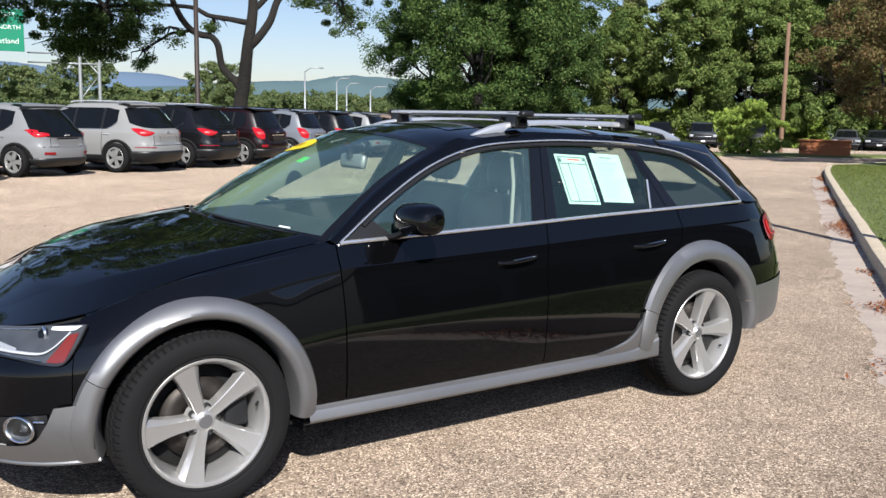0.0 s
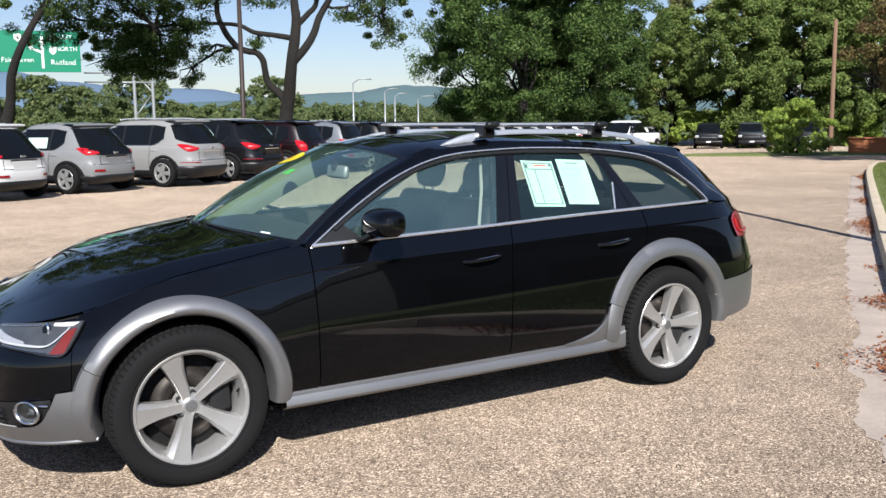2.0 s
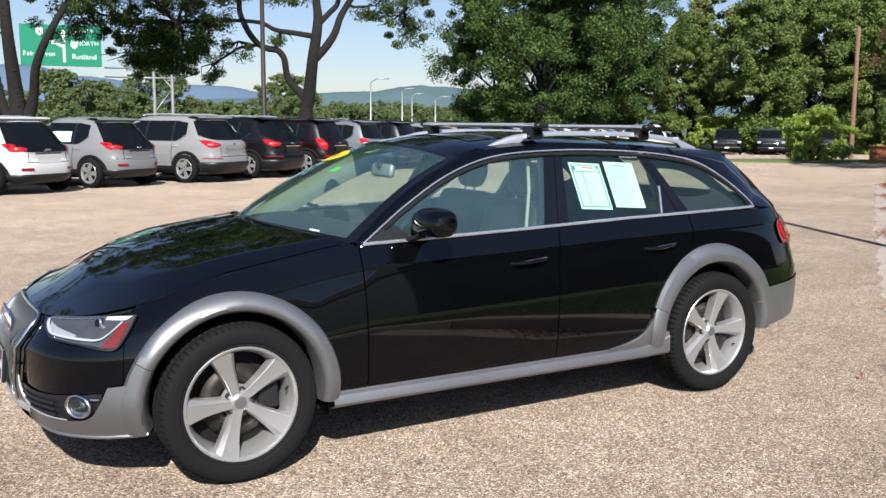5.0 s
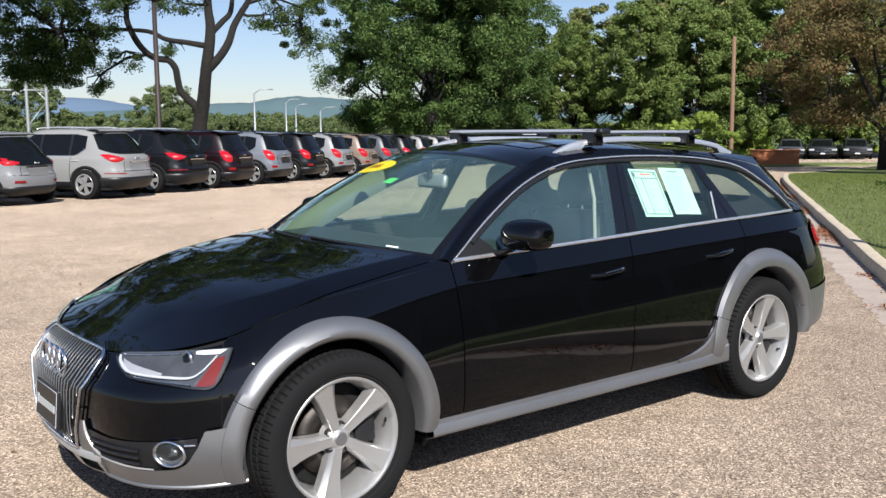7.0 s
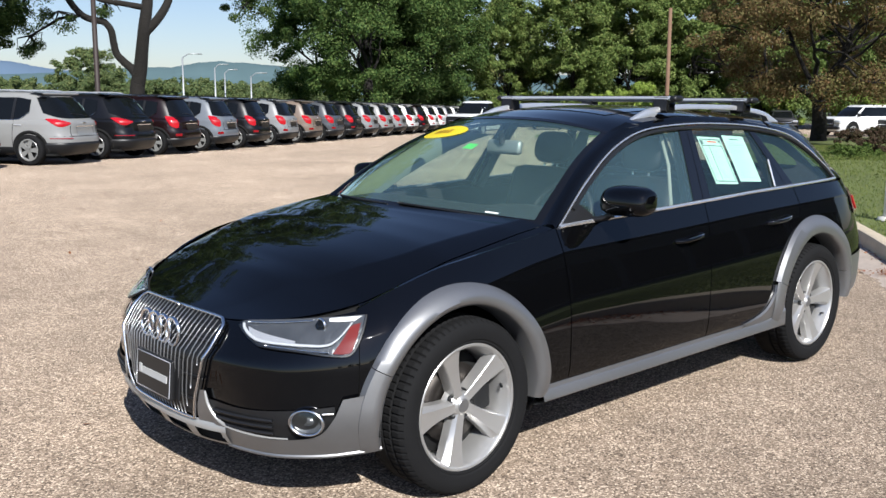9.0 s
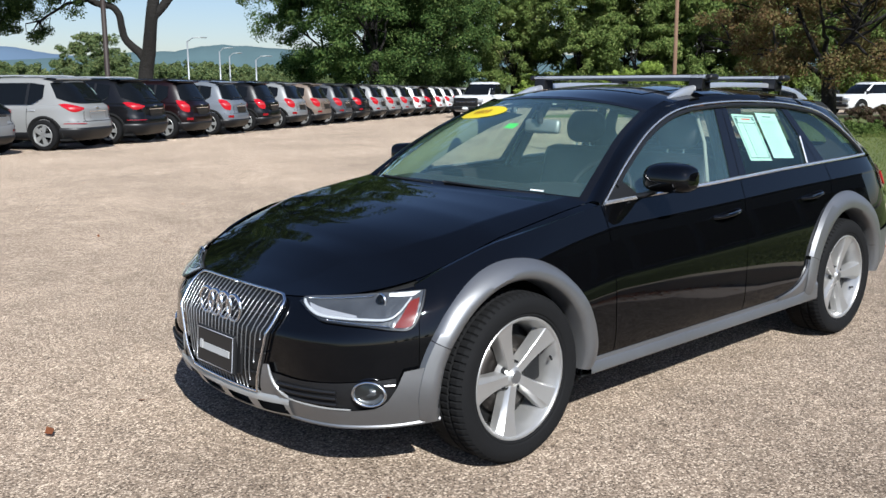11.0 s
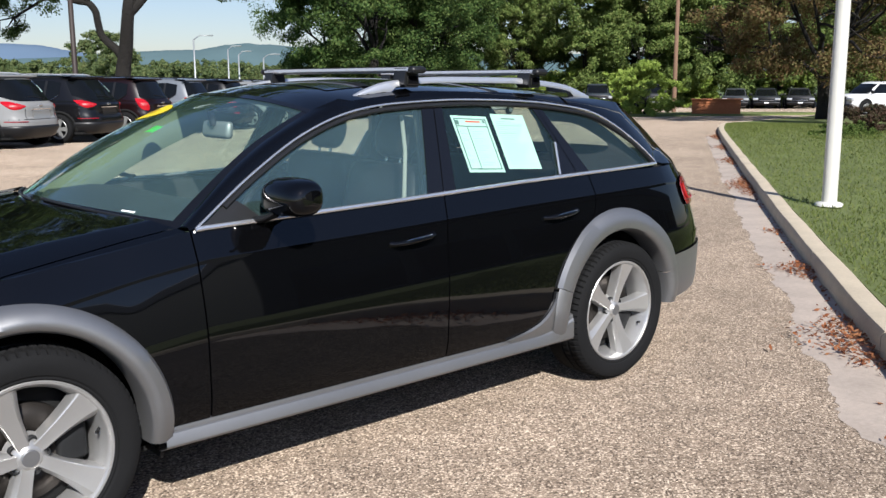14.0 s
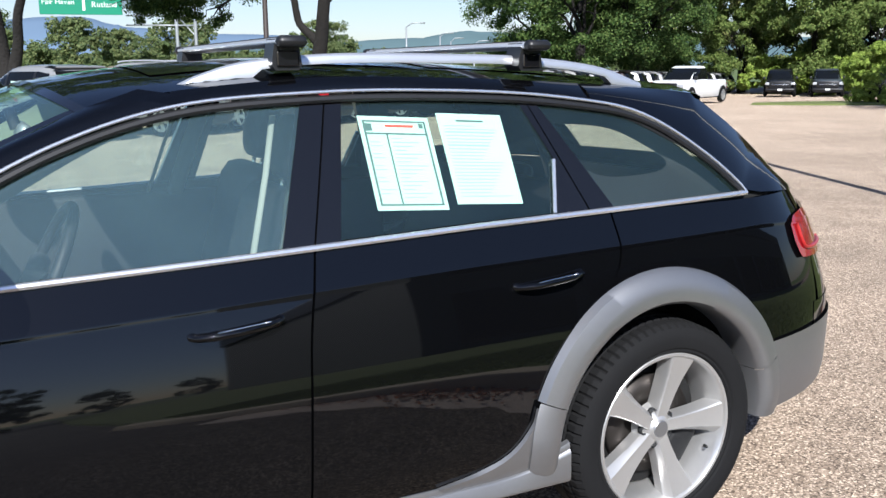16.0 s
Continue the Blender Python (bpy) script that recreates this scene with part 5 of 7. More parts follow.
Pile().box((-0.018, -0.115, -0.036), (0.018, 0.115, 0.036), pose(-0.30, 0.0, 1.232, 0, 8, 0), 0.016).make("inner_mirror", GALV, wagon, "pale-backed rear-view mirror")
Pile().tube([(-0.315, 0, 1.25), (-0.33, 0, 1.31)], 0.016, 8).make("mirror_stem", CABIN, wagon)

# papers taped inside the rear door window, stickers on the windscreen
def sheet(x0, x1, name):
    """A paper sheet, its top edge further forward than its foot."""
    ob = thing(name, Matrix(), "pale green printed sheet taped inside the rear window", "paper", group="window sheets")
    q = lambda f, g, o: pane(x0 + (x1 - x0) * f + 0.0 * g, 1.052 + 0.236 * g - 0.012 * f, -0.020 + o)
    Pile().grid([[q(f, g, 0) for g in np.linspace(0, 1, 9)] for f in np.linspace(0, 1, 5)]).make("paper", PAPER, ob)
    return ob, q


def ink(ob, q, f0, f1, g0, g1, mat=INK):
    Pile().grid([[q(f, g, 0.0012) for g in (g0, g1)] for f in np.linspace(f0, f1, 4)]).make("print", mat, ob)


a, q = sheet(0.470, 0.672, "window_sheet")
for f0, f1, g0, g1 in ((0.055, 0.085, 0.06, 0.95), (0.915, 0.945, 0.06, 0.95), (0.055, 0.945, 0.05, 0.068), (0.055, 0.945, 0.805, 0.822), (0.055, 0.945, 0.938, 0.955), (0.35, 0.374, 0.06, 0.81), (0.08, 0.17, 0.84, 0.92), (0.84, 0.90, 0.88, 0.93)):
    ink(a, q, f0, f1, g0, g1)
ink(a, q, 0.36, 0.76, 0.885, 0.912, INKRED)
for k in range(16):
    g = 0.76 - k * 0.042
    ink(a, q, 0.42, 0.55 + 0.33 * ((k * 37) % 10) / 10, g, g + 0.008, INKPALE)
    if k % 3:
        ink(a, q, 0.10, 0.20 + 0.12 * ((k * 53) % 10) / 10, g, g + 0.008, INKPALE)
b, q = sheet(0.700, 0.900, "window_sheet")
ink(b, q, 0.28, 0.7, 0.91, 0.93)
for k in range(22):
    g = 0.86 - k * 0.037
    ink(b, q, 0.08, 0.55 + 0.36 * ((k * 29) % 10) / 10, g, g + (0.014 if k in (2, 6) else 0.007), INKPALE)
oval = thing("windscreen_sticker", Matrix(), "yellow oval sticker at the windscreen top", "sticker")
Pile().grid([[screen_at(0.455 + 0.31 * r * math.cos(t), 0.765 + 0.088 * r * math.sin(t), 0.003) for r in (0.01, 0.5, 1)] for t in np.linspace(0, 2 * math.pi, 33)]).make("film", YELLOW, oval)
for k in range(4):
    Pile().grid([[screen_at(0.345 + 0.06 * k + 0.035 * f, 0.74 + 0.05 * g, 0.0055) for g in (0, 1)] for f in (0, 1)]).make("mark", OCHRE, oval)
tag = thing("inspection_sticker", Matrix(), "small lime green sticker on the windscreen", "sticker")
Pile().grid([[screen_at(-0.17 + 0.10 * f, 0.575 + 0.06 * g, -0.006) for g in (0, 1)] for f in (0, 1)]).make("film", LIME, tag)
Pile().grid([[screen_at(0.80 + 0.05 * f, 0.05 + 0.06 * g, -0.006) for g in (0, 1)] for f in (0, 1)]).make("film", YELLOW, tag)
num = thing("screen_label", Matrix(), "small white label at the foot of the windscreen", "label")
Pile().grid([[screen_at(-0.76 + 0.075 * f, 0.052 + 0.010 * g, 0.003) for g in (0, 1)] for f in (0, 1)]).make("film", SIGNWHITE, num)

# ---- parked vehicles ----
def ring_at(z, xr, xf, hw, n=4.0, tilt=0.0, count=64):
    """A rounded outline at height z, rear xr to front xf."""
    cx, hl = (xr + xf) / 2, (xf - xr) / 2
    out = []
    for a in np.linspace(0, 2 * math.pi, count, endpoint=False):
        c, s = math.cos(a), math.sin(a)
        x = cx + hl * math.copysign(abs(c) ** (2 / n), c)
        out.append((x, hw * math.copysign(abs(s) ** (2 / n), s), z + tilt * (x - cx)))
    return out


LOTALLOY = material("lot_car_alloy", (0.42, 0.42, 0.41), 0.3, 0.5, vary=0.05, scale=9)


def lot_wheel(parent, x, y, r, spokes=5, dark=False, s=0):
    w = new("wheel")
    w.parent = parent
    w.matrix_basis = pose(x, y, r, 0, 0, 0 if (s or y) < 0 else 180)
    Pile().lathe([(r * 0.66, -0.09), (r * 0.72, -0.11), (r * 0.95, -0.105), (r, -0.07), (r, 0.08), (r * 0.7, 0.1)], 36, "y").make("tyre", RUBBER, w)
    Pile().lathe([(r * 0.62, -0.06), (r * 0.58, -0.03), (r * 0.2, -0.02), (0, -0.02)], 30, "y").make("barrel", WELL, w)
    Pile().lathe([(r * 0.70, -0.08), (r * 0.71, -0.108), (r * 0.63, -0.105), (r * 0.60, -0.05)], 30, "y").make("rim", LOTALLOY, w)
    sp = Pile()
    for k in range(spokes):
        m = Matrix.Rotation(2 * math.pi * k / spokes, 4, "Y")
        sp.prism([(0.02, -0.034), (r * 0.66, -0.058), (r * 0.66, 0.058), (0.02, 0.034)], -0.104, -0.08)
        c, q = math.cos(2 * math.pi * k / spokes), math.sin(2 * math.pi * k / spokes)
        for n in range(len(sp.v) - 8, len(sp.v)):
            x, y, z = sp.v[n]
            sp.v[n] = (x * c - z * q, y, x * q + z * c)
    sp.lathe([(0.0, -0.1), (0.05, -0.1), (0.07, -0.07)], 16, "y")
    sp.make("spokes", LOTALLOY if not dark else GLOSSBLK, w, smooth=False)
    return w


def build_suv(name, label, L, W, H, colour, style, category="car"):
    """A parked car seen from behind; the rear axle's left wheel foot is its origin. x forward, y left is positive."""
    car = new(name)
    tagged(car, label, category, "parked cars")
    h = W / 2
    over = {"hatch": 0.72, "suv": 0.88, "small": 0.73}[style]
    rear, front = -over, L - over
    r = 0.335 if style == "hatch" else 0.355
    belt = H * 0.605
    slope = {"suv": 0.52, "small": 0.34, "hatch": 0.58}[style]
    oy = -(h - 0.05)
    gl = H - belt
    levels = [(0.24, rear + 0.14, front - 0.12, h - 0.12), (0.30, rear + 0.05, front - 0.04, h - 0.05), (0.46, rear, front, h - 0.02), (0.60, rear - 0.005, front, h - 0.005), (0.68, rear + 0.02, front, h), (0.72, rear + 0.05, front - 0.01, h), (0.84, rear + 0.06, front - 0.03, h - 0.012),
              (belt - 0.10, rear + 0.05, front - 0.08, h - 0.022), (belt - 0.03, rear + 0.07, front - 0.26, h - 0.038), (belt, rear + 0.10, front - 0.45, h - 0.060), (belt + 0.02, rear + 0.125, front - 1.02, h - 0.085), (belt + gl * 0.25, rear + 0.13 + slope * 0.24, front - 1.23, h - 0.125), (belt + gl * 0.5, rear + 0.13 + slope * 0.5, front - 1.46, h - 0.17),
              (H - 0.16, rear + 0.13 + slope * 0.80, front - 1.76, h - 0.225), (H - 0.09, rear + 0.14 + slope * 0.94, front - 1.92, h - 0.255), (H - 0.045, rear + 0.19 + slope, front - 2.05, h - 0.30), (H - 0.015, rear + 0.32 + slope, front - 2.3, h - 0.39), (H, rear + 0.6 + slope, front - 2.6, h - 0.55)]
    power = lambda z: 4.6 if z < belt + 0.01 else 4.0
    rows = [[(x, y + oy, z) for x, y, z in ring_at(z, a, b, hw, power(z), 0.0, 96)] for z, a, b, hw in levels]
    shell = Pile().grid(rows, closed_v=True)
    base = len(shell.v) - 96
    shell.f.append(tuple(base + k for k in range(96)))
    body = shell.make("body", AUTO, car, angle=30)
    body.color = (*colour, 1)

    def at(z):
        zs = [l[0] for l in levels]
        return [float(np.interp(z, zs, [l[k] for l in levels])) for k in (1, 2, 3)]

    def on_side(x, z, s, off):
        a, b, hw = at(z)
        n = power(z)
        cx, hl = (a + b) / 2, (b - a) / 2
        t = min(1, abs((x - cx) / hl))
        return (x, oy + s * (hw * (1 - t**n) ** (1 / n) + off), z)

    def on_ring(z, a, off):
        """A point of the shell by its bearing, pushed outwards; 180 degrees is the tail, positive bearings the left."""
        p0, b, hw = at(z)
        n = power(z)
        cx, hl = (p0 + b) / 2, (b - p0) / 2
        c, q = math.cos(radians(a)), math.sin(radians(a))
        x, y = hl * math.copysign(abs(c) ** (2 / n), c), hw * math.copysign(abs(q) ** (2 / n), q)
        nx, ny = math.copysign(abs(c) ** (2 - 2 / n), c), math.copysign(abs(q) ** (2 - 2 / n), q)
        k = off / math.hypot(nx, ny)
        return (cx + x + nx * k, oy + y + ny * k, z)

    def on_rear(y, z, off):
        a, b, hw = at(z)
        n = power(z)
        cx, hl = (a + b) / 2, (b - a) / 2
        t = min(0.999, abs(y) / hw)
        return (cx - hl * (1 - t**n) ** (1 / n) - off, oy + y, z)

    z0, z1 = belt + 0.03, H - 0.14
    first = {"suv": 0.92, "small": 0.72, "hatch": 0.86}[style]
    for s in (-1, 1):
        g = []
        for x in np.linspace(rear + first, front - 1.25, 30):
            lo = z0 + 0.17 * max(0, (rear + first + 0.30 - x) / 0.30) ** 1.4
            hi = min(z1, belt + 0.03 + max(0, (front - 1.12 - x)) * 1.25, z1 - 0.05 * max(0, (rear + first + 0.3 - x) / 0.3))
            g.append([on_side(x, lo + (max(hi, lo + 0.01) - lo) * k / 6, s, 0.006) for k in range(7)])
        Pile().grid(g).make("side_window", DARKGLASS, car)
        Pile().tube([on_side(x, z0 - 0.012 + 0.17 * max(0, (rear + first + 0.30 - x) / 0.30) ** 1.4, s, 0.008) for x in np.linspace(rear + first, front - 1.3, 20)], 0.011, 6).make("window_trim", CHROME if style == "suv" else BLACKPL, car)
        for xb in (rear + first + 0.42, rear + first + 1.28):
            Pile().grid([[on_side(xb + dx - 0.04 * k / 6, z0 + (z1 - z0) * k / 6, s, 0.011) for k in range(7)] for dx in (-0.035, 0.035)]).make("window_post", BLACKPL, car)
        for xb in (rear + first + 0.15, rear + first + 1.1):
            Pile().box((xb, on_side(xb, belt - 0.1, s, 0)[1] - 0.02, belt - 0.115), (xb + 0.2, on_side(xb, belt - 0.1, s, 0)[1] + 0.02, belt - 0.085), bevel=0.008).make("door_handle", SATIN if style == "suv" else AUTO, car).color = (*colour, 1)
        for xb, lean in ((rear + first + 0.40, 0.06), (rear + first + 1.30, 0.0)):
            Pile().tube([on_side(xb - lean * (z - 0.4), z, s, 0.002) for z in np.linspace(0.42, belt, 8)], 0.006, 5).make("door_seam", WELL, car)
        lens = []
        if style == "suv":
            edge = [(126, 0.03, 0.04), (132, -0.035, 0.05), (140, -0.11, 0.045), (147, -0.14, 0.025), (154, -0.135, 0.005), (160, -0.115, -0.02), (166, -0.08, -0.04)]
        elif style == "small":
            edge = [(128, 0.03, 0.085), (134, -0.11, 0.085), (140, -0.20, 0.07), (147, -0.24, 0.04), (153, -0.25, -0.02), (157, -0.235, -0.11)]
        else:
            edge = [(123, 0.045, 0.055), (130, -0.01, 0.07), (138, -0.085, 0.07), (145, -0.10, 0.05), (154, -0.09, 0.01), (164, -0.07, -0.02)]
        for a, lo, hi in curve(edge, 18):
            lens.append([on_ring(belt + lo + (hi - lo) * q, a * s, 0.006 + 0.014 * math.sin(math.pi * q)) for q in np.linspace(0, 1, 7)])
        lamp = Pile().grid(lens).make("tail_lamp", LOTRED, car)
        lo, hi = curve(edge, 18)[9][1:]
        Pile().grid([[on_ring(belt + lo + (hi - lo) * q, a * s, 0.022) for q in (0.42, 0.66)] for a in np.linspace(edge[2][0], edge[-2][0], 8)]).make("lamp_strip", INNERRED, lamp)
        ry = {"suv": (0.50, 0.82, 0.605, 0.625), "small": (0.56, 0.70, 0.53, 0.60), "hatch": (0.42, 0.64, 0.50, 0.55)}[style]
        Pile().grid([[on_rear(s * y, z, 0.02) for z in np.linspace(ry[2], ry[3], 3)] for y in np.linspace(ry[0], min(ry[1], h - 0.07), 6)]).make("reflector", REDLENS, car)
        for x in (0.0, front - rear - over * 2):
            # dark disc on the uncut body stands in for the shaded wheel opening
            rows = []
            for a in np.linspace(-0.28, math.pi + 0.28, 30):
                rows.append([on_side(x + q * math.cos(a), max(0.25, r + q * math.sin(a)), s, o) for q, o in ((r * 0.2, 0.004), (r * 1.10, 0.004), (r * 1.12, 0.024), (r * 1.22, 0.022), (r * 1.25, 0.0))])
            Pile().grid(rows).make("wheel_arch", WELL if style == "hatch" or sum(colour) > 0.5 else BLACKPL, car)
            lot_wheel(car, x, oy + s * (h - 0.075), r, 5, False, s)
        Pile().grid([[on_side(x, z, s, o) for z, o in ((0.24, 0.01), (0.29, 0.022), (0.40, 0.022), (0.42, 0.004))] for x in np.linspace(r * 1.2, front - rear - over * 2 - r * 1.2, 12)]).make("sill_cladding", BLACKPL, car)
        if style == "hatch":
            Pile().grid([[on_side(x, belt + 0.06 + (0.24) * k / 4, s, 0.012) for k in range(5)] for x in np.linspace(rear + 1.35, rear + 1.95, 5)]).make("window_sheet", PAPER, car, "pale green price sheet in the window")
        if style != "hatch":
            Pile().tube([(x, oy + s * (h - 0.34), H - 0.01 + 0.035 * math.sin(math.pi * f) ** 0.4) for f, x in zip(np.linspace(0, 1, 16), np.linspace(rear + 0.45 + slope, front - 2.2, 16))], 0.018, 6).make("roof_rail", SATIN if style == "suv" else BLACKPL, car)
        Pile().box((front - 1.62, oy + s * (h + 0.02) - 0.09, belt - 0.02), (front - 1.48, oy + s * (h + 0.02) + 0.09, belt + 0.12), bevel=0.03).make("door_mirror", BLACKPL, car)
    top = H - 0.125
    lowz, a0 = {"suv": (belt + 0.045, 127), "small": (belt + 0.06, 138), "hatch": (belt - 0.10, 131)}[style]
    rows = []
    for a in np.linspace(a0, 360 - a0, 40):
        q = abs(a - 180) / (180 - a0)
        rise = {"suv": 0.13, "small": 0.05, "hatch": 0.12}[style] * q**3
        rows.append([on_ring(lowz + rise + (top - 0.02 * q - lowz - rise) * k / 8, a, 0.008) for k in range(9)])
    Pile().grid(rows).make("rear_window", DARKGLASS, car)
    if style == "suv":
        Pile().grid([[on_rear(y, belt + 0.24 + 0.16 * k / 3, 0.030) for k in range(4)] for y in np.linspace(-0.60, -0.42, 4)]).make("window_sheet", PAPER, car, "small printed sheet in the rear window")
    if style != "hatch":
        Pile().tube([on_rear(y, belt + 0.10 + 0.05 * math.sin((y + 0.3) * 3), 0.018) for y in np.linspace(-0.3, 0.25, 8)], 0.008, 6).make("rear_wiper", BLACKPL, car)
    sp = [[(rear + 0.17 + slope * 0.90 + dx - 0.05 * (1 - (y / h) ** 2), oy + y, H - 0.05 + dz) for dx, dz in ((0.36, 0.03), (0.12, 0.022), (0.0, 0.008), (-0.02, -0.022), (0.14, -0.05))] for y in np.linspace(-(h - 0.25), h - 0.25, 12)]
    spo = Pile().grid(sp).make("spoiler", AUTO, car)
    spo.color = (*colour, 1)
    hi = {"suv": 0.52, "small": 0.47, "hatch": 0.42}[style]
    rows = [[on_ring(z, a, o) for z, o in ((0.22, -0.04), (0.28, 0.025), (hi - 0.06, 0.03), (hi - 0.02, 0.022), (hi, 0.003))] for a in np.linspace(124, 236, 40)]
    Pile().grid(rows).make("lower_bumper", BLACKPL, car)
    Pile().grid([[on_rear(y, z, 0.004) for z in (0.655, 0.668)] for y in np.linspace(-(h - 0.14), h - 0.14, 14)]).make("gate_seam", WELL, car)
    for s in (-1, 1):
        Pile().tube([on_ring(z, s * (166 - 10 * max(0, z - belt) / gl), 0.002) for z in np.linspace(0.66, belt - 0.12, 6)], 0.006, 5).make("gate_seam", WELL, car)
    Pile().grid([[on_rear(y, z, o) for z, o in ((belt - 0.33, 0.004), (belt - 0.32, 0.010), (belt - 0.18, 0.010), (belt - 0.165, 0.022), (belt - 0.15, 0.004))] for y in np.linspace(-0.29, 0.29, 6)]).make("plate_recess", {"suv": GALV, "hatch": AUTO, "small": BLACKPL}[style], car).color = (*colour, 1)
    Pile().grid([[on_rear(y, belt - 0.145 + dz, 0.02) for dz in (0, 0.022)] for y in np.linspace(-0.33, 0.33, 8)]).make("gate_trim", CHROME if style != "hatch" else GLOSSBLK, car)
    Pile().box((rear + 0.04, oy - 0.06, belt - 0.075), (rear + 0.085, oy + 0.06, belt - 0.035), bevel=0.008).make("badge", CHROME, car, smooth=False)
    Pile().box((rear + 0.3, oy - h + 0.12, 0.22), (front - 0.3, oy + h - 0.12, 0.27)).make("underside", WELL, car, smooth=False)
    return car


def build_front_car(name, label, L, W, H, colour, pickup, category):
    """A vehicle that faces us: nose at x = 0, tail at -L."""
    car = new(name)
    tagged(car, label, category, "parked cars")
    h, hood = W / 2, H * (0.62 if pickup else 0.62)
    fl = 0.9 if pickup else 0.7
    lower = [(0.30, -L + 0.1, -0.12, h - 0.08), (0.42, -L, -0.02, h - 0.01), (hood - 0.30, -L, 0.0, h), (hood - 0.06, -L, -0.05, h - 0.02), (hood, -L + 0.02, -0.16, h - 0.07), (hood + 0.02, -L + 0.1, -0.4, h - 0.2)]
    shell = Pile().grid([ring_at(*l, 5.0) for l in lower], closed_v=True)
    base = len(shell.v) - 64
    shell.f.append(tuple(base + k for k in range(64)))
    body = shell.make("body", AUTO, car, angle=38)
    body.color = (*colour, 1)
    back = -L * 0.60 if pickup else -L + 0.15
    cab = [(hood - 0.02, back, -1.15, h - 0.10), (hood + (H - hood) * 0.5, back + 0.04, -1.55, h - 0.16), (H - 0.10, back + 0.12, -1.95, h - 0.24), (H - 0.02, back + 0.25, -2.15, h - 0.32), (H, back + 0.5, -2.4, h - 0.45)]
    c = Pile().grid([ring_at(*l, 4.2) for l in cab], closed_v=True)
    base = len(c.v) - 64
    c.f.append(tuple(base + k for k in range(64)))
    cb = c.make("cab", AUTO, car, angle=38)
    cb.color = (*colour, 1)

    def lv(z):
        zs = [l[0] for l in cab]
        return [float(np.interp(z, zs, [l[k] for l in cab])) for k in (1, 2, 3)]

    rows = []
    for z in np.linspace(hood + 0.03, H - 0.11, 8):
        a, b, hw = lv(z)
        rows.append([(((a + b) / 2) + (b - a) / 2 * (1 - min(0.999, abs(y)) ** 4.2) ** (1 / 4.2) + 0.012, y * hw, z) for y in np.linspace(-0.9, 0.9, 15)])
    Pile().grid(rows).make("windscreen", DARKGLASS, car)
    for s in (-1, 1):
        rows = []
        for z in np.linspace(hood + 0.04, H - 0.12, 7):
            a, b, hw = lv(z)
            cx, hl = (a + b) / 2, (b - a) / 2
            rows.append([(cx + hl * t, s * (hw * (1 - abs(t) ** 4.2) ** (1 / 4.2) + 0.01), z) for t in np.linspace(-0.85, 0.8, 14)])
        Pile().grid(rows).make("side_window", DARKGLASS, car)
        Pile().box((-0.16, s * (h - 0.22) - 0.17, hood - 0.34), (0.005, s * (h - 0.22) + 0.17, hood - 0.16), bevel=0.03).make("headlight", LENSBODY, car)
        Pile().box((-1.35, s * (h + 0.04) - 0.08, hood + 0.02), (-1.22, s * (h + 0.04) + 0.08, hood + 0.2), bevel=0.03).make("door_mirror", BLACKPL, car)
        Pile().box((-0.08, s * (h - 0.25) - 0.10, 0.42), (0.02, s * (h - 0.25) + 0.10, 0.52), bevel=0.02).make("fog_lamp", LENSBODY, car)
        for x in (-0.95, -L + 1.05):
            # here too a dark disc replaces the open, shaded wheel well
            rows = [[(x + q * math.cos(a), s * (h + o), 0.36 + q * math.sin(a)) for q, o in ((0.05, 0.004), (0.42, 0.005), (0.44, 0.02), (0.47, 0.0))] for a in np.linspace(-0.2, 3.34, 24)]
            Pile().grid(rows).make("wheel_arch", WELL, car)
            lot_wheel(car, x, s * (h - 0.07), 0.37 if pickup else 0.34, 6)
    wide = 0.30 if pickup else 0.42
    Pile().box((-0.05, -(h - wide), 0.58 if pickup else 0.55), (0.03, h - wide, hood - 0.10), bevel=0.03).make("grille", BLACKPL, car)
    for k in range(3):
        z = (0.66 if pickup else 0.58) + k * (hood - 0.86) / 2
        Pile().box((0.0, -(h - 0.45), z), (0.035, h - 0.45, z + 0.035), bevel=0.01).make("grille_bar", CHROME if k == 1 else GLOSSBLK, car)
    Pile().box((-0.10, -(h - 0.06), 0.40), (0.06, h - 0.06, 0.56), bevel=0.05).make("bumper", BLACKPL, car)
    Pile().box((0.055, -0.15, 0.43), (0.07, 0.15, 0.54), bevel=0.005).make("front_plate", SIGNWHITE, car, smooth=False)
    if pickup:
        Pile().box((-L + 0.15, -(h - 0.15), hood - 0.02), (back - 0.05, h - 0.15, hood + 0.025)).make("load_bed", WELL, car, smooth=False)
    Pile().box((-L + 0.3, -h + 0.15, 0.25), (-0.3, h - 0.15, 0.35)).make("underside", WELL, car, smooth=False)
    return car


LENSBODY = material("lamp_glass", (0.55, 0.56, 0.57), 0.15, 0.3, coat=0.8)
HEADING = math.degrees(math.atan2(ROWN[1], ROWN[0]))
COLOURS = {
    "white": (0.62, 0.62, 0.61), "silver": (0.22, 0.225, 0.23), "pearl": (0.26, 0.26, 0.255), "black": (0.006, 0.006, 0.007), "maroon": (0.009, 0.003, 0.0035),
    "steel": (0.15, 0.165, 0.19), "tan": (0.19, 0.145, 0.115), "grey": (0.07, 0.075, 0.085), "red": (0.28, 0.02, 0.02),
}
hatch = build_suv("hatchback", "silver hatchback parked in the row, seen from behind", 4.17, 1.77, 1.60, COLOURS["silver"], "hatch")
mid = build_suv("suv", "silver SUV parked in the row, seen from behind", 4.65, 1.84, 1.68, COLOURS["pearl"], "suv")
small = build_suv("compact_suv", "compact SUV parked in the row, seen from behind", 4.26, 1.78, 1.66, COLOURS["steel"], "small")
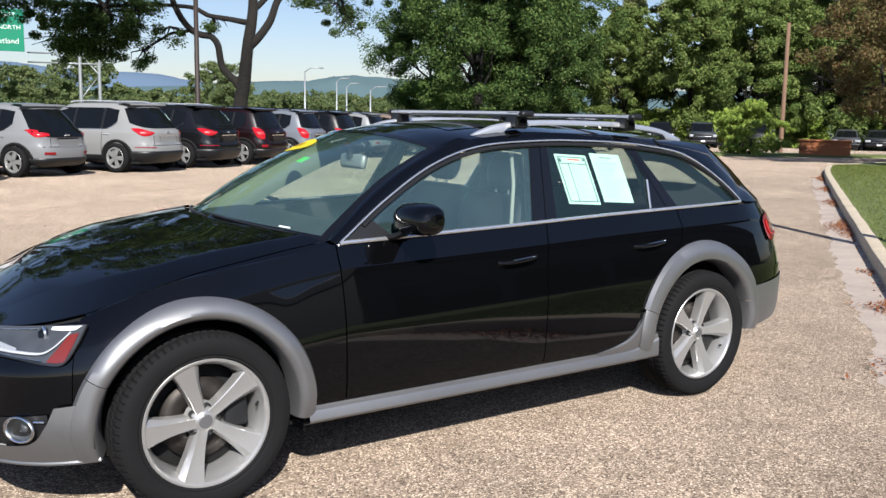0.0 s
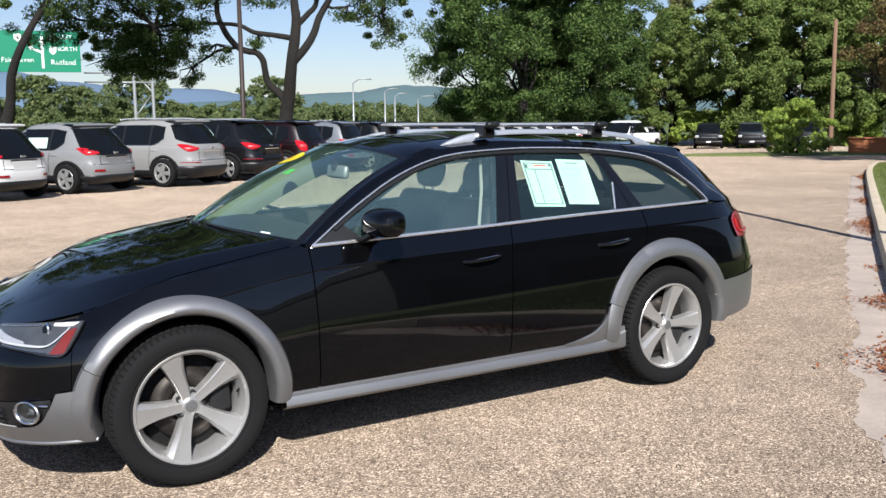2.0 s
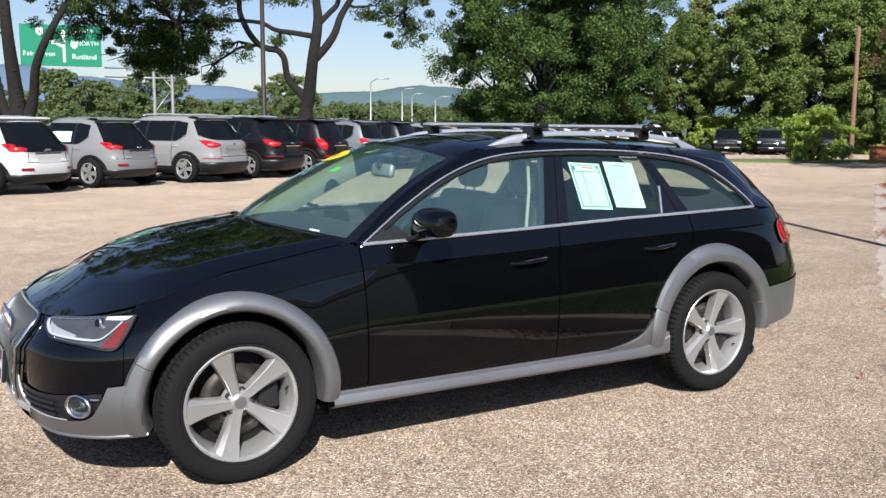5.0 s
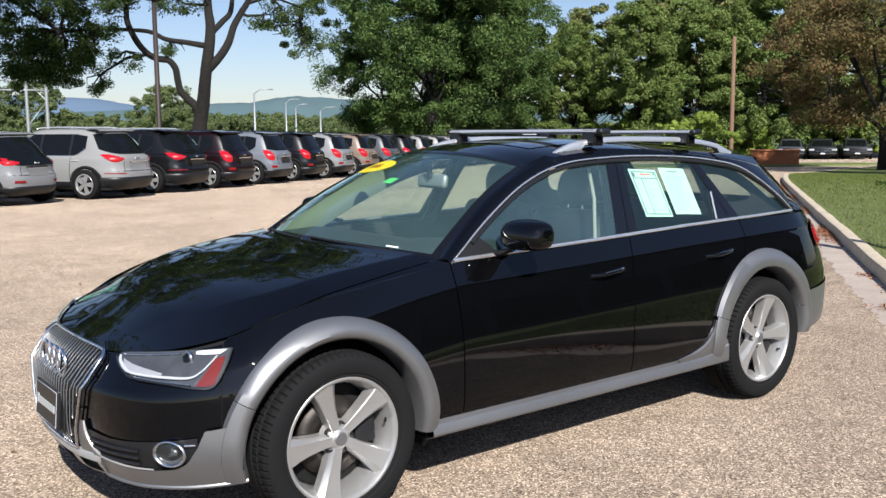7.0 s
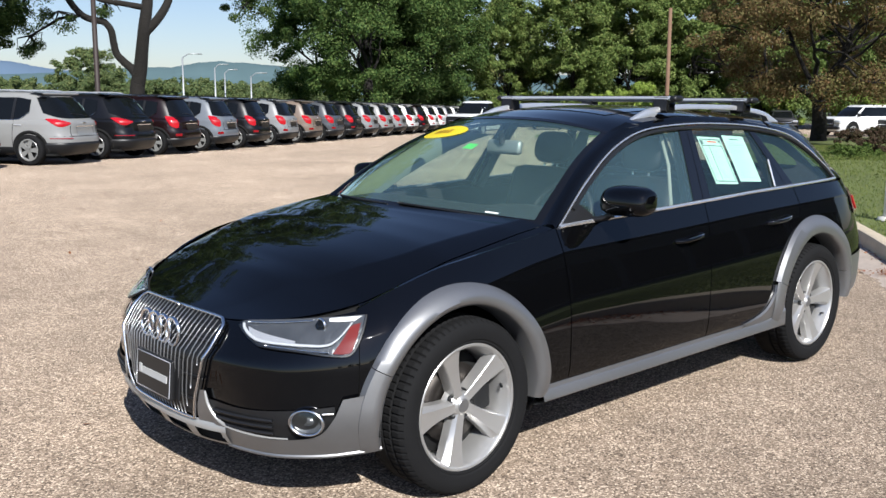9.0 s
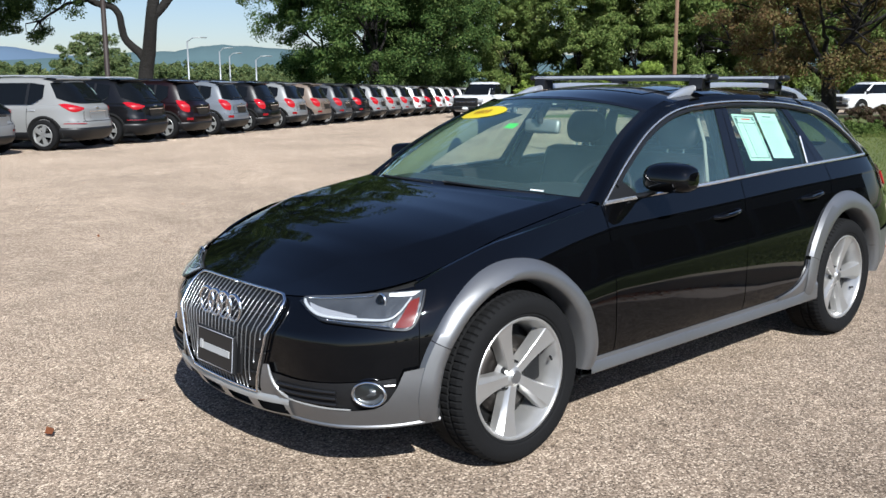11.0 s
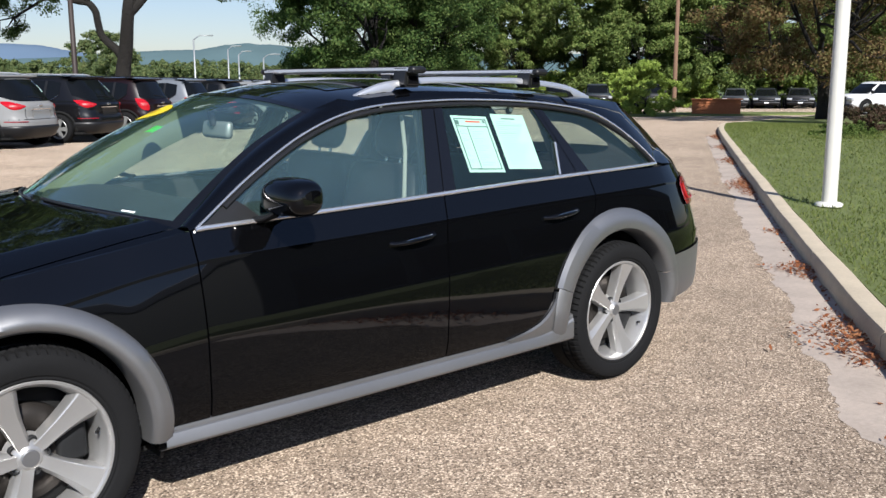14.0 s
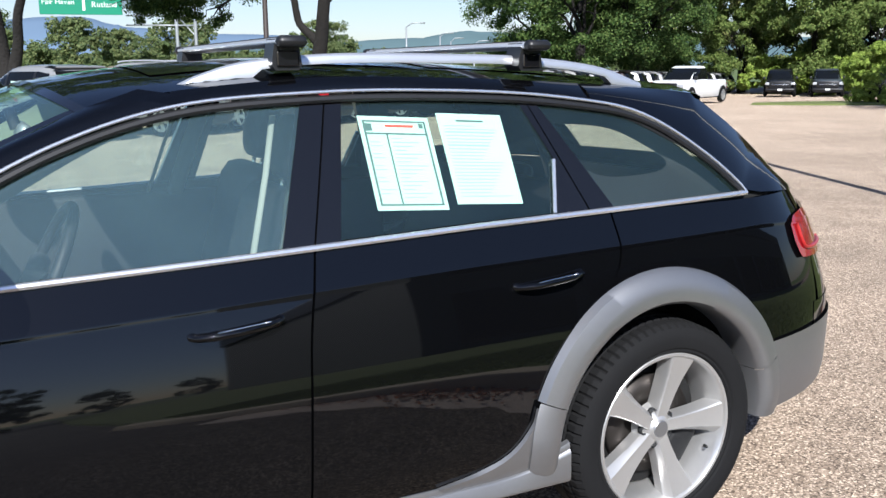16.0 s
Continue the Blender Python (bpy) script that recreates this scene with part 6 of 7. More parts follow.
PLAN_ROW = [(-2, hatch, "white"), (-1, hatch, "silver"), (0, mid, "pearl"), (1, mid, "black"), (2, small, "maroon"), (3, small, "steel"), (4, small, "black"), (5, small, "silver"), (6, small, "tan"), (7, small, "grey"), (8, small, "black"), (9, small, "silver"), (10, small, "pearl"), (11, small, "silver"), (12, small, "white"), (13, small, "maroon"), (14, small, "white"), (15, small, "white"), (16, small, "silver"), (17, small, "white"), (18, small, "white"), (19, small, "white"), (20, small, "silver"), (21, small, "black"), (22, small, "white"), (23, small, "silver"), (24, small, "grey")]
used = set()
jig = random.Random(4)
for i, model, colour in PLAN_ROW:
    p = ROW0 + ROWD * 2.623 * i + ROWN * {hatch: 0.5, mid: 0.0, small: -0.14}[model]
    m = pose(p[0], p[1], ground_z(*p), 0, 0, HEADING + jig.uniform(-0.8, 0.8))
    if model in used:
        car = copy_thing(model, m)
    else:
        used.add(model)
        model.matrix_basis = m
        car = model
    word = {"pearl": "pale silver", "steel": "steel grey", "tan": "tan metallic", "grey": "dark grey"}.get(colour, colour)
    kind = {"hatchback": "hatchback", "suv": "SUV", "compact_suv": "compact SUV"}[car.name.split(".")[0]]
    tagged(car, f"{word} {kind} in the row, tail towards the aisle", "car")
    for o in car.children:
        if o.name.split(".")[0] == "plate_recess" and colour == "black":
            o.data = o.data.copy()
            o.data.materials[0] = BLACKPL
    for o in car.children:
        if o.name.split(".")[0] in ("body", "spoiler", "plate_recess"):
            o.color = (*COLOURS[colour], 1)
pick = build_front_car("pickup_truck", "dark pickup truck parked nose out below the trees", 5.6, 1.95, 1.80, (0.02, 0.022, 0.026), True, "pickup truck")
PICKS = [((47.5, 41.4), -137, (0.012, 0.013, 0.015), "black"), ((49.5, 39.3), -137, (0.05, 0.06, 0.075), "dark blue-grey"), ((29.2, 31.5), -157, (0.78, 0.78, 0.77), "white"), ((52.4, 36.9), -139, (0.03, 0.032, 0.036), "black")]
for n, (p, turn, colour, word) in enumerate(PICKS):
    m = pose(p[0], p[1], ground_z(*p), 0, 0, turn)
    if n:
        t = copy_thing(pick, m)
    else:
        pick.matrix_basis, t = m, pick
    tagged(t, f"{word} pickup truck parked nose out before the trees", "pickup truck")
    for o in t.children:
        if o.name.split(".")[0] in ("body", "cab"):
            o.color = (*colour, 1)
cross = build_front_car("crossover", "white crossover parked beyond the lawn", 4.6, 1.85, 1.66, (0.78, 0.78, 0.77), False, "car")
cross.matrix_basis = pose(44.2, 19.3, ground_z(44.2, 19.3), 0, 0, 163)
for p, colour, word in (((46.6, 17.6), (0.78, 0.78, 0.77), "white"), ((48.6, 15.4), (0.05, 0.055, 0.06), "dark grey"), ((57.1, 33.2), (0.07, 0.075, 0.085), "dark grey"), ((58.2, 31.4), (0.03, 0.034, 0.04), "charcoal"), ((59.4, 29.5), (0.045, 0.045, 0.05), "charcoal")):
    t = copy_thing(cross, pose(*p, ground_z(*p), 0, 0, 163 if p[1] < 25 else -148) @ Matrix.Diagonal((1, 1.05, 0.86 if p[1] > 25 else 0.95, 1)))
    tagged(t, f"{word} crossover parked beyond the lawn", "car")
    for o in t.children:
        if o.name.split(".")[0] in ("body", "cab"):
            o.color = (*colour, 1)


# ---- trees ----
def leaf_cloud(r, centres, sizes, per, leaf, squash=0.8):
    """Verts and faces of small folded leaves on the outside of clumps, facing out and up."""
    n = len(centres) * per
    c = np.repeat(np.asarray(centres), per, 0)
    s = np.repeat(np.asarray(sizes), per)
    d = r.normal(size=(n, 3))
    d /= np.linalg.norm(d, axis=1)[:, None]
    p = c + d * (s * r.random(n) ** 0.4)[:, None] * (1, 1, squash)
    out = d + (0, 0, 0.35) + 0.55 * r.normal(size=(n, 3))
    u = np.cross(out, r.normal(size=(n, 3)))
    u /= np.linalg.norm(u, axis=1)[:, None] + 1e-9
    w = np.cross(u, out)
    w /= np.linalg.norm(w, axis=1)[:, None] + 1e-9
    k = (leaf * r.uniform(0.6, 1.3, n))[:, None]
    v = np.stack([p - u * k, p + w * k * 0.55 + u * k * 0.1, p + u * k, p - w * k * 0.55 + u * k * 0.1], 1).reshape(-1, 3)
    return v, np.arange(n * 4).reshape(-1, 4)


def cloud_object(name, v, f, mat, parent=None):
    me = bpy.data.meshes.new(name)
    me.vertices.add(len(v))
    me.vertices.foreach_set("co", v.astype(np.float32).ravel())
    me.loops.add(f.size)
    me.loops.foreach_set("vertex_index", f.astype(np.int32).ravel())
    me.polygons.add(len(f))
    me.polygons.foreach_set("loop_start", np.arange(len(f), dtype=np.int32) * 4)
    me.update(calc_edges=True)
    me.materials.append(mat)
    ob = new(name, me)
    ob.parent = parent
    return ob


def limbs(r, pile, root, way, size, reach, depth, ends):
    """Branches that fork and thin out; their ends carry the leaves."""
    path, p, d = [np.array(root)], np.array(root), np.array(way, float)
    for _ in range(4):
        d = d + r.normal(0, 0.22, 3) + (0, 0, 0.05)
        d /= np.linalg.norm(d)
        p = p + d * reach / 4
        path.append(p)
    pile.tube(path, list(np.linspace(size, size * 0.55, 5)), 6 if depth else 5, caps=False)
    ends.append(p)
    ends.append(path[2])
    if depth:
        for _ in range(r.integers(2, 4)):
            q = d + r.normal(0, 0.6, 3)
            limbs(r, pile, p, q / np.linalg.norm(q), size * 0.55, reach * 0.72, depth - 1, ends)


def build_tree(seed, name, label, height, spread, mat, leaf=0.16, per=60, low=0.12, trunk=0.28, clumps=240, category="tree", reach=0.15, forks=1):
    """A broad tree: trunk, limbs and a crown of many clumps with gaps."""
    r = np.random.default_rng(seed)
    tree = new(name)
    tagged(tree, label, category)
    wood, ends = Pile(), []
    fork = height * max(0.22, low)
    path = [np.array((0, 0, -0.3)), np.array((0.05, 0, fork * 0.5)), np.array((r.normal(0, 0.1), r.normal(0, 0.1), fork))]
    wood.tube(path, [trunk * 1.25, trunk, trunk * 0.85], 10, caps=False)
    top = path[-1]
    for k in range(7):
        a = 2 * math.pi * k / 7 + r.normal(0, 0.3)
        limbs(r, wood, top + (0, 0, r.uniform(-0.2, 0.35) * fork), (math.cos(a) * 0.7, math.sin(a) * 0.7, r.uniform(0.3, 1.2)), trunk * 0.4, height * reach, forks, ends)
    wood.make("trunk", BARK, tree)
    boughs = []
    for k in range(max(20, clumps // 4)):
        g = r.random() ** 0.85
        prof = spread * (math.sin(math.pi * min(1, (g * 0.86 + 0.12))) ** 0.7)
        a = r.random() * 2 * math.pi
        lump = 0.82 + 0.20 * math.sin(3 * a + seed) + 0.13 * math.sin(7 * a + 5 * g + seed)
        rad = prof * lump * r.uniform(0.55, 1.0) ** 0.5
        boughs.append((rad * math.cos(a), rad * math.sin(a), height * (low + (1 - low) * g), spread * r.uniform(0.13, 0.25)))
    cen, siz = [], []
    for k in range(clumps):
        x, y, z, b = boughs[k % len(boughs)]
        cen.append((x + r.normal(0, b * 0.60), y + r.normal(0, b * 0.60), z + r.normal(0, b * 0.28)))
        siz.append(b * r.uniform(0.40, 0.80))
    v, f = leaf_cloud(r, cen, siz, per, leaf)
    cloud_object("crown", v, f, mat, tree)
    return tree


def plant(tree, spots, label=None):
    for n, (x, y, s, turn) in enumerate(spots):
        m = pose(x, y, ground_z(x, y) - 0.05, 0, 0, turn)
        t = copy_thing(tree, m) if n else tree
        t.scale = (s, s, s)
        t.matrix_basis = m @ Matrix.Diagonal((s, s, s, 1))


maple = build_tree(11, "maple_tree", "tall dense green tree behind the parked cars", 19.0, 6.6, LEAF_DARK, 0.095, 250, 0.10, 0.36, 540)
plant(maple, [(36.6, 48.4, 1.0, 0), (43.8, 51.6, 0.95, 120), (47.0, 54.2, 0.8, 200), (40.5, 58.0, 1.0, 40)])
LEAF_ELM = leaf_material("elm_leaves", ((0.085, 0.135, 0.038), (0.14, 0.205, 0.056), (0.205, 0.27, 0.078), (0.27, 0.315, 0.105)))
elm = build_tree(23, "broadleaf_tree", "full green tree of the wood edge", 12.0, 4.3, LEAF_ELM, 0.10, 150, 0.03, 0.2, 400)
plant(elm, [(56.5, 46.5, 1.05, 150), (58.0, 42.0, 1.0, 230), (61.5, 38.5, 1.1, 310), (64.5, 34.0, 1.05, 20), (67.0, 29.5, 1.0, 100), (70.0, 24.5, 1.15, 180), (72.0, 19.5, 1.05, 260), (56.0, 53.5, 0.95, 12)])
back_elm = build_tree(29, "broadleaf_tree", "green tree deep in the wood", 12.0, 4.3, LEAF_ELM, 0.17, 130, 0.03, 0.2, 130)
plant(back_elm, [(58.5, 56.0, 0.9, 70), (73.0, 13.5, 1.1, 340), (74.0, 6.5, 1.1, 60), (62.0, 47.0, 1.1, 33), (66.0, 41.0, 1.1, 77), (70.0, 36.5, 1.15, 111), (73.5, 31.0, 1.2, 144), (76.5, 26.0, 1.2, 200), (78.5, 20.0, 1.2, 245), (80.0, 10.0, 1.25, 290), (81.0, 2.0, 1.2, 350), (69.0, 45.5, 1.2, 166)])
ash = build_tree(37, "ash_tree", "tall pale green tree at the back of the wood", 15.5, 4.6, leaf_material("ash_leaves", ((0.10, 0.145, 0.05), (0.17, 0.22, 0.072), (0.26, 0.285, 0.105), (0.33, 0.29, 0.135))), 0.15, 90, 0.12, 0.2, 280)
plant(ash, [(60.5, 50.5, 1.05, 0), (63.0, 47.5, 1.15, 50), (68.0, 42.0, 1.1, 100), (72.5, 36.5, 1.2, 160), (76.0, 30.0, 1.15, 220), (79.0, 22.5, 1.2, 280), (80.0, 14.0, 1.2, 30), (51.0, 60.0, 1.1, 95), (59.0, 56.0, 0.84, 140), (67.0, 50.0, 1.25, 300)])
brown = build_tree(41, "browning_tree", "small spreading tree with rust-brown and green leaves on the lawn", 8.2, 5.0, LEAF_BROWN, 0.06, 300, 0.20, 0.30, 300, "tree", 0.30, 2)
plant(brown, [(33.2, 14.4, 1.0, 0)])
bush = build_tree(53, "bush", "broad bright green bush on the grass island", 3.0, 1.95, LEAF_LIGHT, 0.06, 200, 0.02, 0.06, 190, "bush")
plant(bush, [(36.3, 25.4, 0.9, 0)])
shrub = build_tree(59, "shrub", "low brownish green shrub in the bed by the sign", 1.0, 1.0, LEAF_RED, 0.05, 60, 0.02, 0.03, 70, "shrub")
plant(shrub, [(23.3, 8.3, 0.78, 0), (24.3, 7.8, 0.85, 60), (24.9, 8.9, 0.9, 140), (25.2, 7.0, 0.85, 220), (26.4, 7.7, 0.9, 300)])
cover = build_tree(67, "ground_cover_plant", "low green plant at the edge of the shrub bed", 0.42, 0.62, LEAF_COVER, 0.03, 40, 0.02, 0.01, 60, "plant")
plant(cover, [(20.3, 7.6, 1.0, 0), (20.9, 7.2, 0.9, 80), (21.6, 7.7, 1.1, 170)])
under = build_tree(61, "undergrowth", "light green undergrowth at the foot of the wood", 2.6, 2.4, LEAF_LIGHT, 0.13, 60, 0.02, 0.05, 120, "bush")
plant(under, [(55.0, 45.5, 0.8, 80), (54.5, 40.5, 1.1, 160), (57.5, 47.5, 1.25, 20), (55.5, 50.0, 1.1, 130), (60.5, 38.5, 0.9, 240), (64.5, 33.5, 1.1, 320), (66.5, 27.5, 1.0, 40), (65.5, 21.0, 1.1, 10)])
# out-of-view trees behind the camera, added for the wagon's reflections
behind = build_tree(71, "broadleaf_tree", "tall green tree beyond the lot", 11.0, 4.6, LEAF_DARK, 0.3, 30, 0.05, 0.25, 200)
plant(behind, [(-60.0 + 9.5 * k, -78.0 - 9 * math.sin(k * 1.7), 0.58 + 0.2 * math.sin(k * 2.3), 40 * k) for k in range(13)] + [(-1.5, -36.0, 0.55, 15)])


# locust with an S-shaped limb, behind the row
def locust(seed, x, y, label, arms, tufts, high):
    """Arms: lists of (across, up, radius) in the plane that faces the aisle; tufts and the high crown: (across, up, size, count)."""
    r = np.random.default_rng(seed)
    tree = new("locust_tree")
    tree.matrix_basis = pose(x, y, ground_z(x, y), 0, 0, -28)
    tagged(tree, label, "tree")
    wood = Pile()
    for arm in arms:
        a = np.array([(p[0], 0.35 * math.sin(p[1] * 0.9 + p[0]), p[1]) for p in arm])
        n = 6 * len(arm)
        wood.tube(curve(a, n), list(np.interp(np.linspace(0, 1, n), np.linspace(0, 1, len(arm)), [0.86 * p[2] for p in arm])), 10, caps=False)
    cen, siz = [], []
    for across, up, size, count in tufts:
        for _ in range(int(count * 0.72)):
            cen.append((across + r.normal(0, size), r.normal(0, size * 0.8), up + r.normal(0, size * 0.45)))
            siz.append(r.uniform(0.2, 0.6))
        root = min((p for arm in arms for p in arm if p[1] > 2.0), key=lambda p: math.hypot(p[0] - across, 1.3 * (p[1] - up)))
        a = np.array((root[0], 0.35 * math.sin(root[1] * 0.9 + root[0]), root[1]))
        b = np.array((across, 0, up + 0.4))
        wood.tube([a, (a * 2 + b) / 3 + r.normal(0, 0.12, 3), (a + b * 2) / 3 + r.normal(0, 0.12, 3), b], [0.07, 0.06, 0.05, 0.035], 6, caps=False)
        for _ in range(6):
            e = np.array((across + r.normal(0, size * 0.8), r.normal(0, size * 0.5), up + r.normal(0, size * 0.3)))
            s0 = np.array((across, 0, up + 0.4))
            wood.tube([s0, (s0 + e) / 2 + r.normal(0, 0.15, 3), e], [0.035, 0.022, 0.01], 5, caps=False)
    wood.make("trunk", BARK, tree)
    v, f = leaf_cloud(r, cen, siz, 240, 0.05, 0.75)
    cloud_object("crown", v, f, LEAF_LOCUST, tree)
    # leaves above the view, added so that the hood mirrors a full crown
    cen, siz = [], []
    for across, up, size, count in high:
        for _ in range(count):
            cen.append((across + r.normal(0, size), r.normal(0, size), up + r.normal(0, size * 0.5)))
            siz.append(r.uniform(0.5, 1.0))
    v, f = leaf_cloud(r, cen, siz, 110, 0.10, 0.75)
    cloud_object("upper_crown", v, f, LEAF_LOCUST, tree)
    return tree


locust(3, 11.95, 31.3, "locust tree with a dark S-shaped limb and hanging leaves", [
    [(0.0, -0.3, 0.42), (0.0, 1.0, 0.37), (0.04, 2.0, 0.34), (0.22, 2.9, 0.31), (0.34, 3.7, 0.28), (0.45, 4.4, 0.27), (0.58, 5.2, 0.25), (0.62, 5.9, 0.22), (0.54, 6.7, 0.19), (0.5, 9.0, 0.13), (0.2, 12.5, 0.07)],
    [(0.10, 2.55, 0.24), (-0.12, 2.85, 0.20), (-0.40, 3.10, 0.18), (-0.64, 3.40, 0.165), (-0.72, 3.80, 0.16), (-0.78, 4.25, 0.155), (-1.02, 4.55, 0.15), (-1.42, 4.63, 0.15), (-1.80, 4.80, 0.15), (-2.15, 5.20, 0.145), (-2.38, 5.65, 0.14), (-2.52, 6.1, 0.13), (-2.55, 7.0, 0.11), (-3.3, 9.5, 0.07)],
    [(0.46, 4.15, 0.2), (0.95, 4.69, 0.19), (1.29, 5.25, 0.18), (1.50, 5.90, 0.165), (1.80, 6.45, 0.15), (2.2, 7.1, 0.13), (3.2, 9.0, 0.08)],
    [(0.66, 5.60, 0.14), (1.08, 6.08, 0.13), (1.38, 6.45, 0.12), (1.5, 7.2, 0.10)],
    [(0.40, 5.10, 0.14), (-0.32, 5.22, 0.12), (-1.06, 5.34, 0.11), (-1.58, 5.60, 0.10), (-2.2, 5.70, 0.09), (-3.5, 5.75, 0.08), (-5.0, 5.6, 0.05)],
    [(2.0, 6.8, 0.08), (3.0, 7.0, 0.06), (4.2, 6.6, 0.04)]],
    [(-3.9, 5.5, 0.5, 14), (-5.0, 5.0, 0.8, 30), (-6.0, 4.5, 0.9, 36), (-6.8, 5.2, 1.0, 44), (-6.4, 3.9, 0.5, 16), (-5.4, 4.0, 0.5, 16), (-4.4, 4.2, 0.5, 14), (-3.6, 3.6, 0.28, 6), (-3.9, 4.6, 0.5, 12), (-2.6, 4.5, 0.25, 4), (-0.9, 4.9, 0.2, 3), (-4.6, 6.4, 1.0, 40), (-6.6, 6.6, 1.1, 44), (-2.9, 6.8, 0.7, 18), (-0.8, 6.6, 0.5, 8), (0.2, 7.4, 0.5, 10), (3.3, 6.3, 0.5, 12), (3.9, 5.6, 0.5, 13), (4.3, 5.1, 0.35, 7), (2.7, 6.0, 0.3, 5), (4.8, 6.9, 0.6, 16), (-8.4, 5.6, 1.0, 36), (-8.2, 7.6, 1.2, 36),
     (-4.5, 8.5, 1.4, 44), (-1.5, 9.0, 1.4, 40), (1.6, 8.8, 1.2, 34), (4.4, 8.6, 1.2, 34), (-7.0, 10.0, 1.5, 40), (-3.5, 11.4, 1.6, 46), (0.3, 12.0, 1.6, 46), (3.6, 11.2, 1.5, 40), (-5.0, 13.8, 1.5, 40), (-1.5, 14.6, 1.6, 44), (2.0, 14.2, 1.5, 40), (-1.0, 16.8, 1.3, 34), (6.2, 9.6, 1.1, 26)],
    [(-6.0, 9.5, 1.5, 60), (-2.5, 10.0, 1.6, 70), (1.5, 10.0, 1.6, 70), (5.0, 9.8, 1.4, 60), (-7.0, 12.5, 1.5, 60), (-3.5, 13.2, 1.6, 70), (0.5, 13.4, 1.6, 70), (4.2, 12.6, 1.5, 60), (7.5, 11.5, 1.2, 40), (-4.5, 16.0, 1.4, 50), (-1.0, 16.8, 1.5, 60), (2.5, 15.6, 1.4, 50), (-0.8, 19.0, 1.1, 30)])
locust(9, 1.0, 28.1, "locust tree with several dark trunks from one foot", [
    [(0.0, -0.3, 0.42), (-0.15, 1.0, 0.36), (-0.25, 2.4, 0.27), (-0.2, 4.5, 0.2), (-0.3, 7.0, 0.12)],
    [(-0.1, 1.0, 0.30), (0.12, 1.7, 0.23), (0.36, 2.4, 0.18), (0.62, 3.3, 0.16), (1.2, 4.4, 0.13), (2.1, 6.2, 0.08)],
    [(-0.15, 0.8, 0.22), (-0.65, 2.0, 0.17), (-1.0, 3.6, 0.14), (-1.7, 5.6, 0.1)]],
    [(2.5, 6.0, 1.0, 24), (3.4, 6.4, 0.6, 12), (0.2, 6.8, 1.2, 24), (-2.5, 5.5, 1.2, 26), (-1.2, 4.6, 0.5, 8), (4.3, 6.9, 0.8, 22), (0, 9.2, 1.5, 40), (-2.6, 8.4, 1.4, 34), (2.8, 8.8, 1.3, 36), (0.3, 11.5, 1.2, 30)],
    [(-4.0, 9.5, 1.5, 50), (0.0, 10.0, 1.6, 60), (4.0, 9.8, 1.5, 50), (-2.5, 12.5, 1.5, 50), (2.0, 13.0, 1.5, 50), (0.0, 15.5, 1.3, 40)])

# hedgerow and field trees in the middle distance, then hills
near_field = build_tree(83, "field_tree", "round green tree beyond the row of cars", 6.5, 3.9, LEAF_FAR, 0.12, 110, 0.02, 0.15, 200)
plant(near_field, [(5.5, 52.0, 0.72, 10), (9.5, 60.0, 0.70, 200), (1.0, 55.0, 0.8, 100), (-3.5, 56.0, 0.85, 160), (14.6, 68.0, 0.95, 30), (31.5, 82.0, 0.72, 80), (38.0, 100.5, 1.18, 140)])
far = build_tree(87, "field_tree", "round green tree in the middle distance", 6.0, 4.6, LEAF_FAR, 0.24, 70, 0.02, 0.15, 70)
r = np.random.default_rng(19)
spots = []
for k in range(190):
    a = radians(-16 + 56 * k / 189 + r.normal(0, 0.8))
    d = r.uniform(95, 280)
    x, y = -2.5 + d * math.sin(a), -4.5 + d * math.cos(a)
    if (np.array((x, y)) - ROW0) @ ROWN < 22:
        continue
    spots.append((x, y, r.uniform(0.55, 1.0) * (0.36 + d / 260), r.random() * 360))
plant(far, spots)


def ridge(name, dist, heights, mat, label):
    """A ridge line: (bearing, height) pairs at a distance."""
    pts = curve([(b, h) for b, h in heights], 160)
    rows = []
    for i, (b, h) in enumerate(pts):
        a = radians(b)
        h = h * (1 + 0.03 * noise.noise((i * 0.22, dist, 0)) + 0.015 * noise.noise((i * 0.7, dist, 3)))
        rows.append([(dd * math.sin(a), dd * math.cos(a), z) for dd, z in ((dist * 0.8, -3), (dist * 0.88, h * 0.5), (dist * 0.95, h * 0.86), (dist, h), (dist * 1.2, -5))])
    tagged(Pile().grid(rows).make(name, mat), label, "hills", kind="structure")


def rise(dist, pairs):
    return [(b, 1.5 + dist * math.tan(radians(e))) for b, e in pairs]


ridge("hills_far", 2400, rise(2400, [(-40, 1.2), (-20, 1.8), (-5, 2.2), (2, 2.75), (6.5, 3.0), (8.6, 2.55), (10.7, 2.34), (13, 2.1), (17.4, 2.0), (19, 1.74), (21, 1.5), (26, 1.2), (34, 1.0), (50, 0.8)]), HAZED_HILL, "hazy blue mountain ridge on the horizon")
ridge("hills_near", 1900, rise(1900, [(-40, 0.8), (0, 0.9), (10, 1.0), (16, 1.2), (20, 1.4), (22.5, 1.62), (25, 1.76), (26.5, 1.8), (28.4, 2.12), (30.5, 2.1), (33, 1.9), (40, 1.7), (60, 1.3), (90, 1.0)]), HAZED_HILL_NEAR, "hazy wooded hills on the horizon")

# ---- poles and signs ----
def pole(name, x, y, height, r0, r1, mat, label, category):
    ob = thing(name, pose(x, y, ground_z(x, y)), label, category)
    Pile().lathe([(0.0, height), (r1, height), (r0, 0.0), (r0, -0.2)], 16, "z").make("shaft", mat, ob)
    return ob


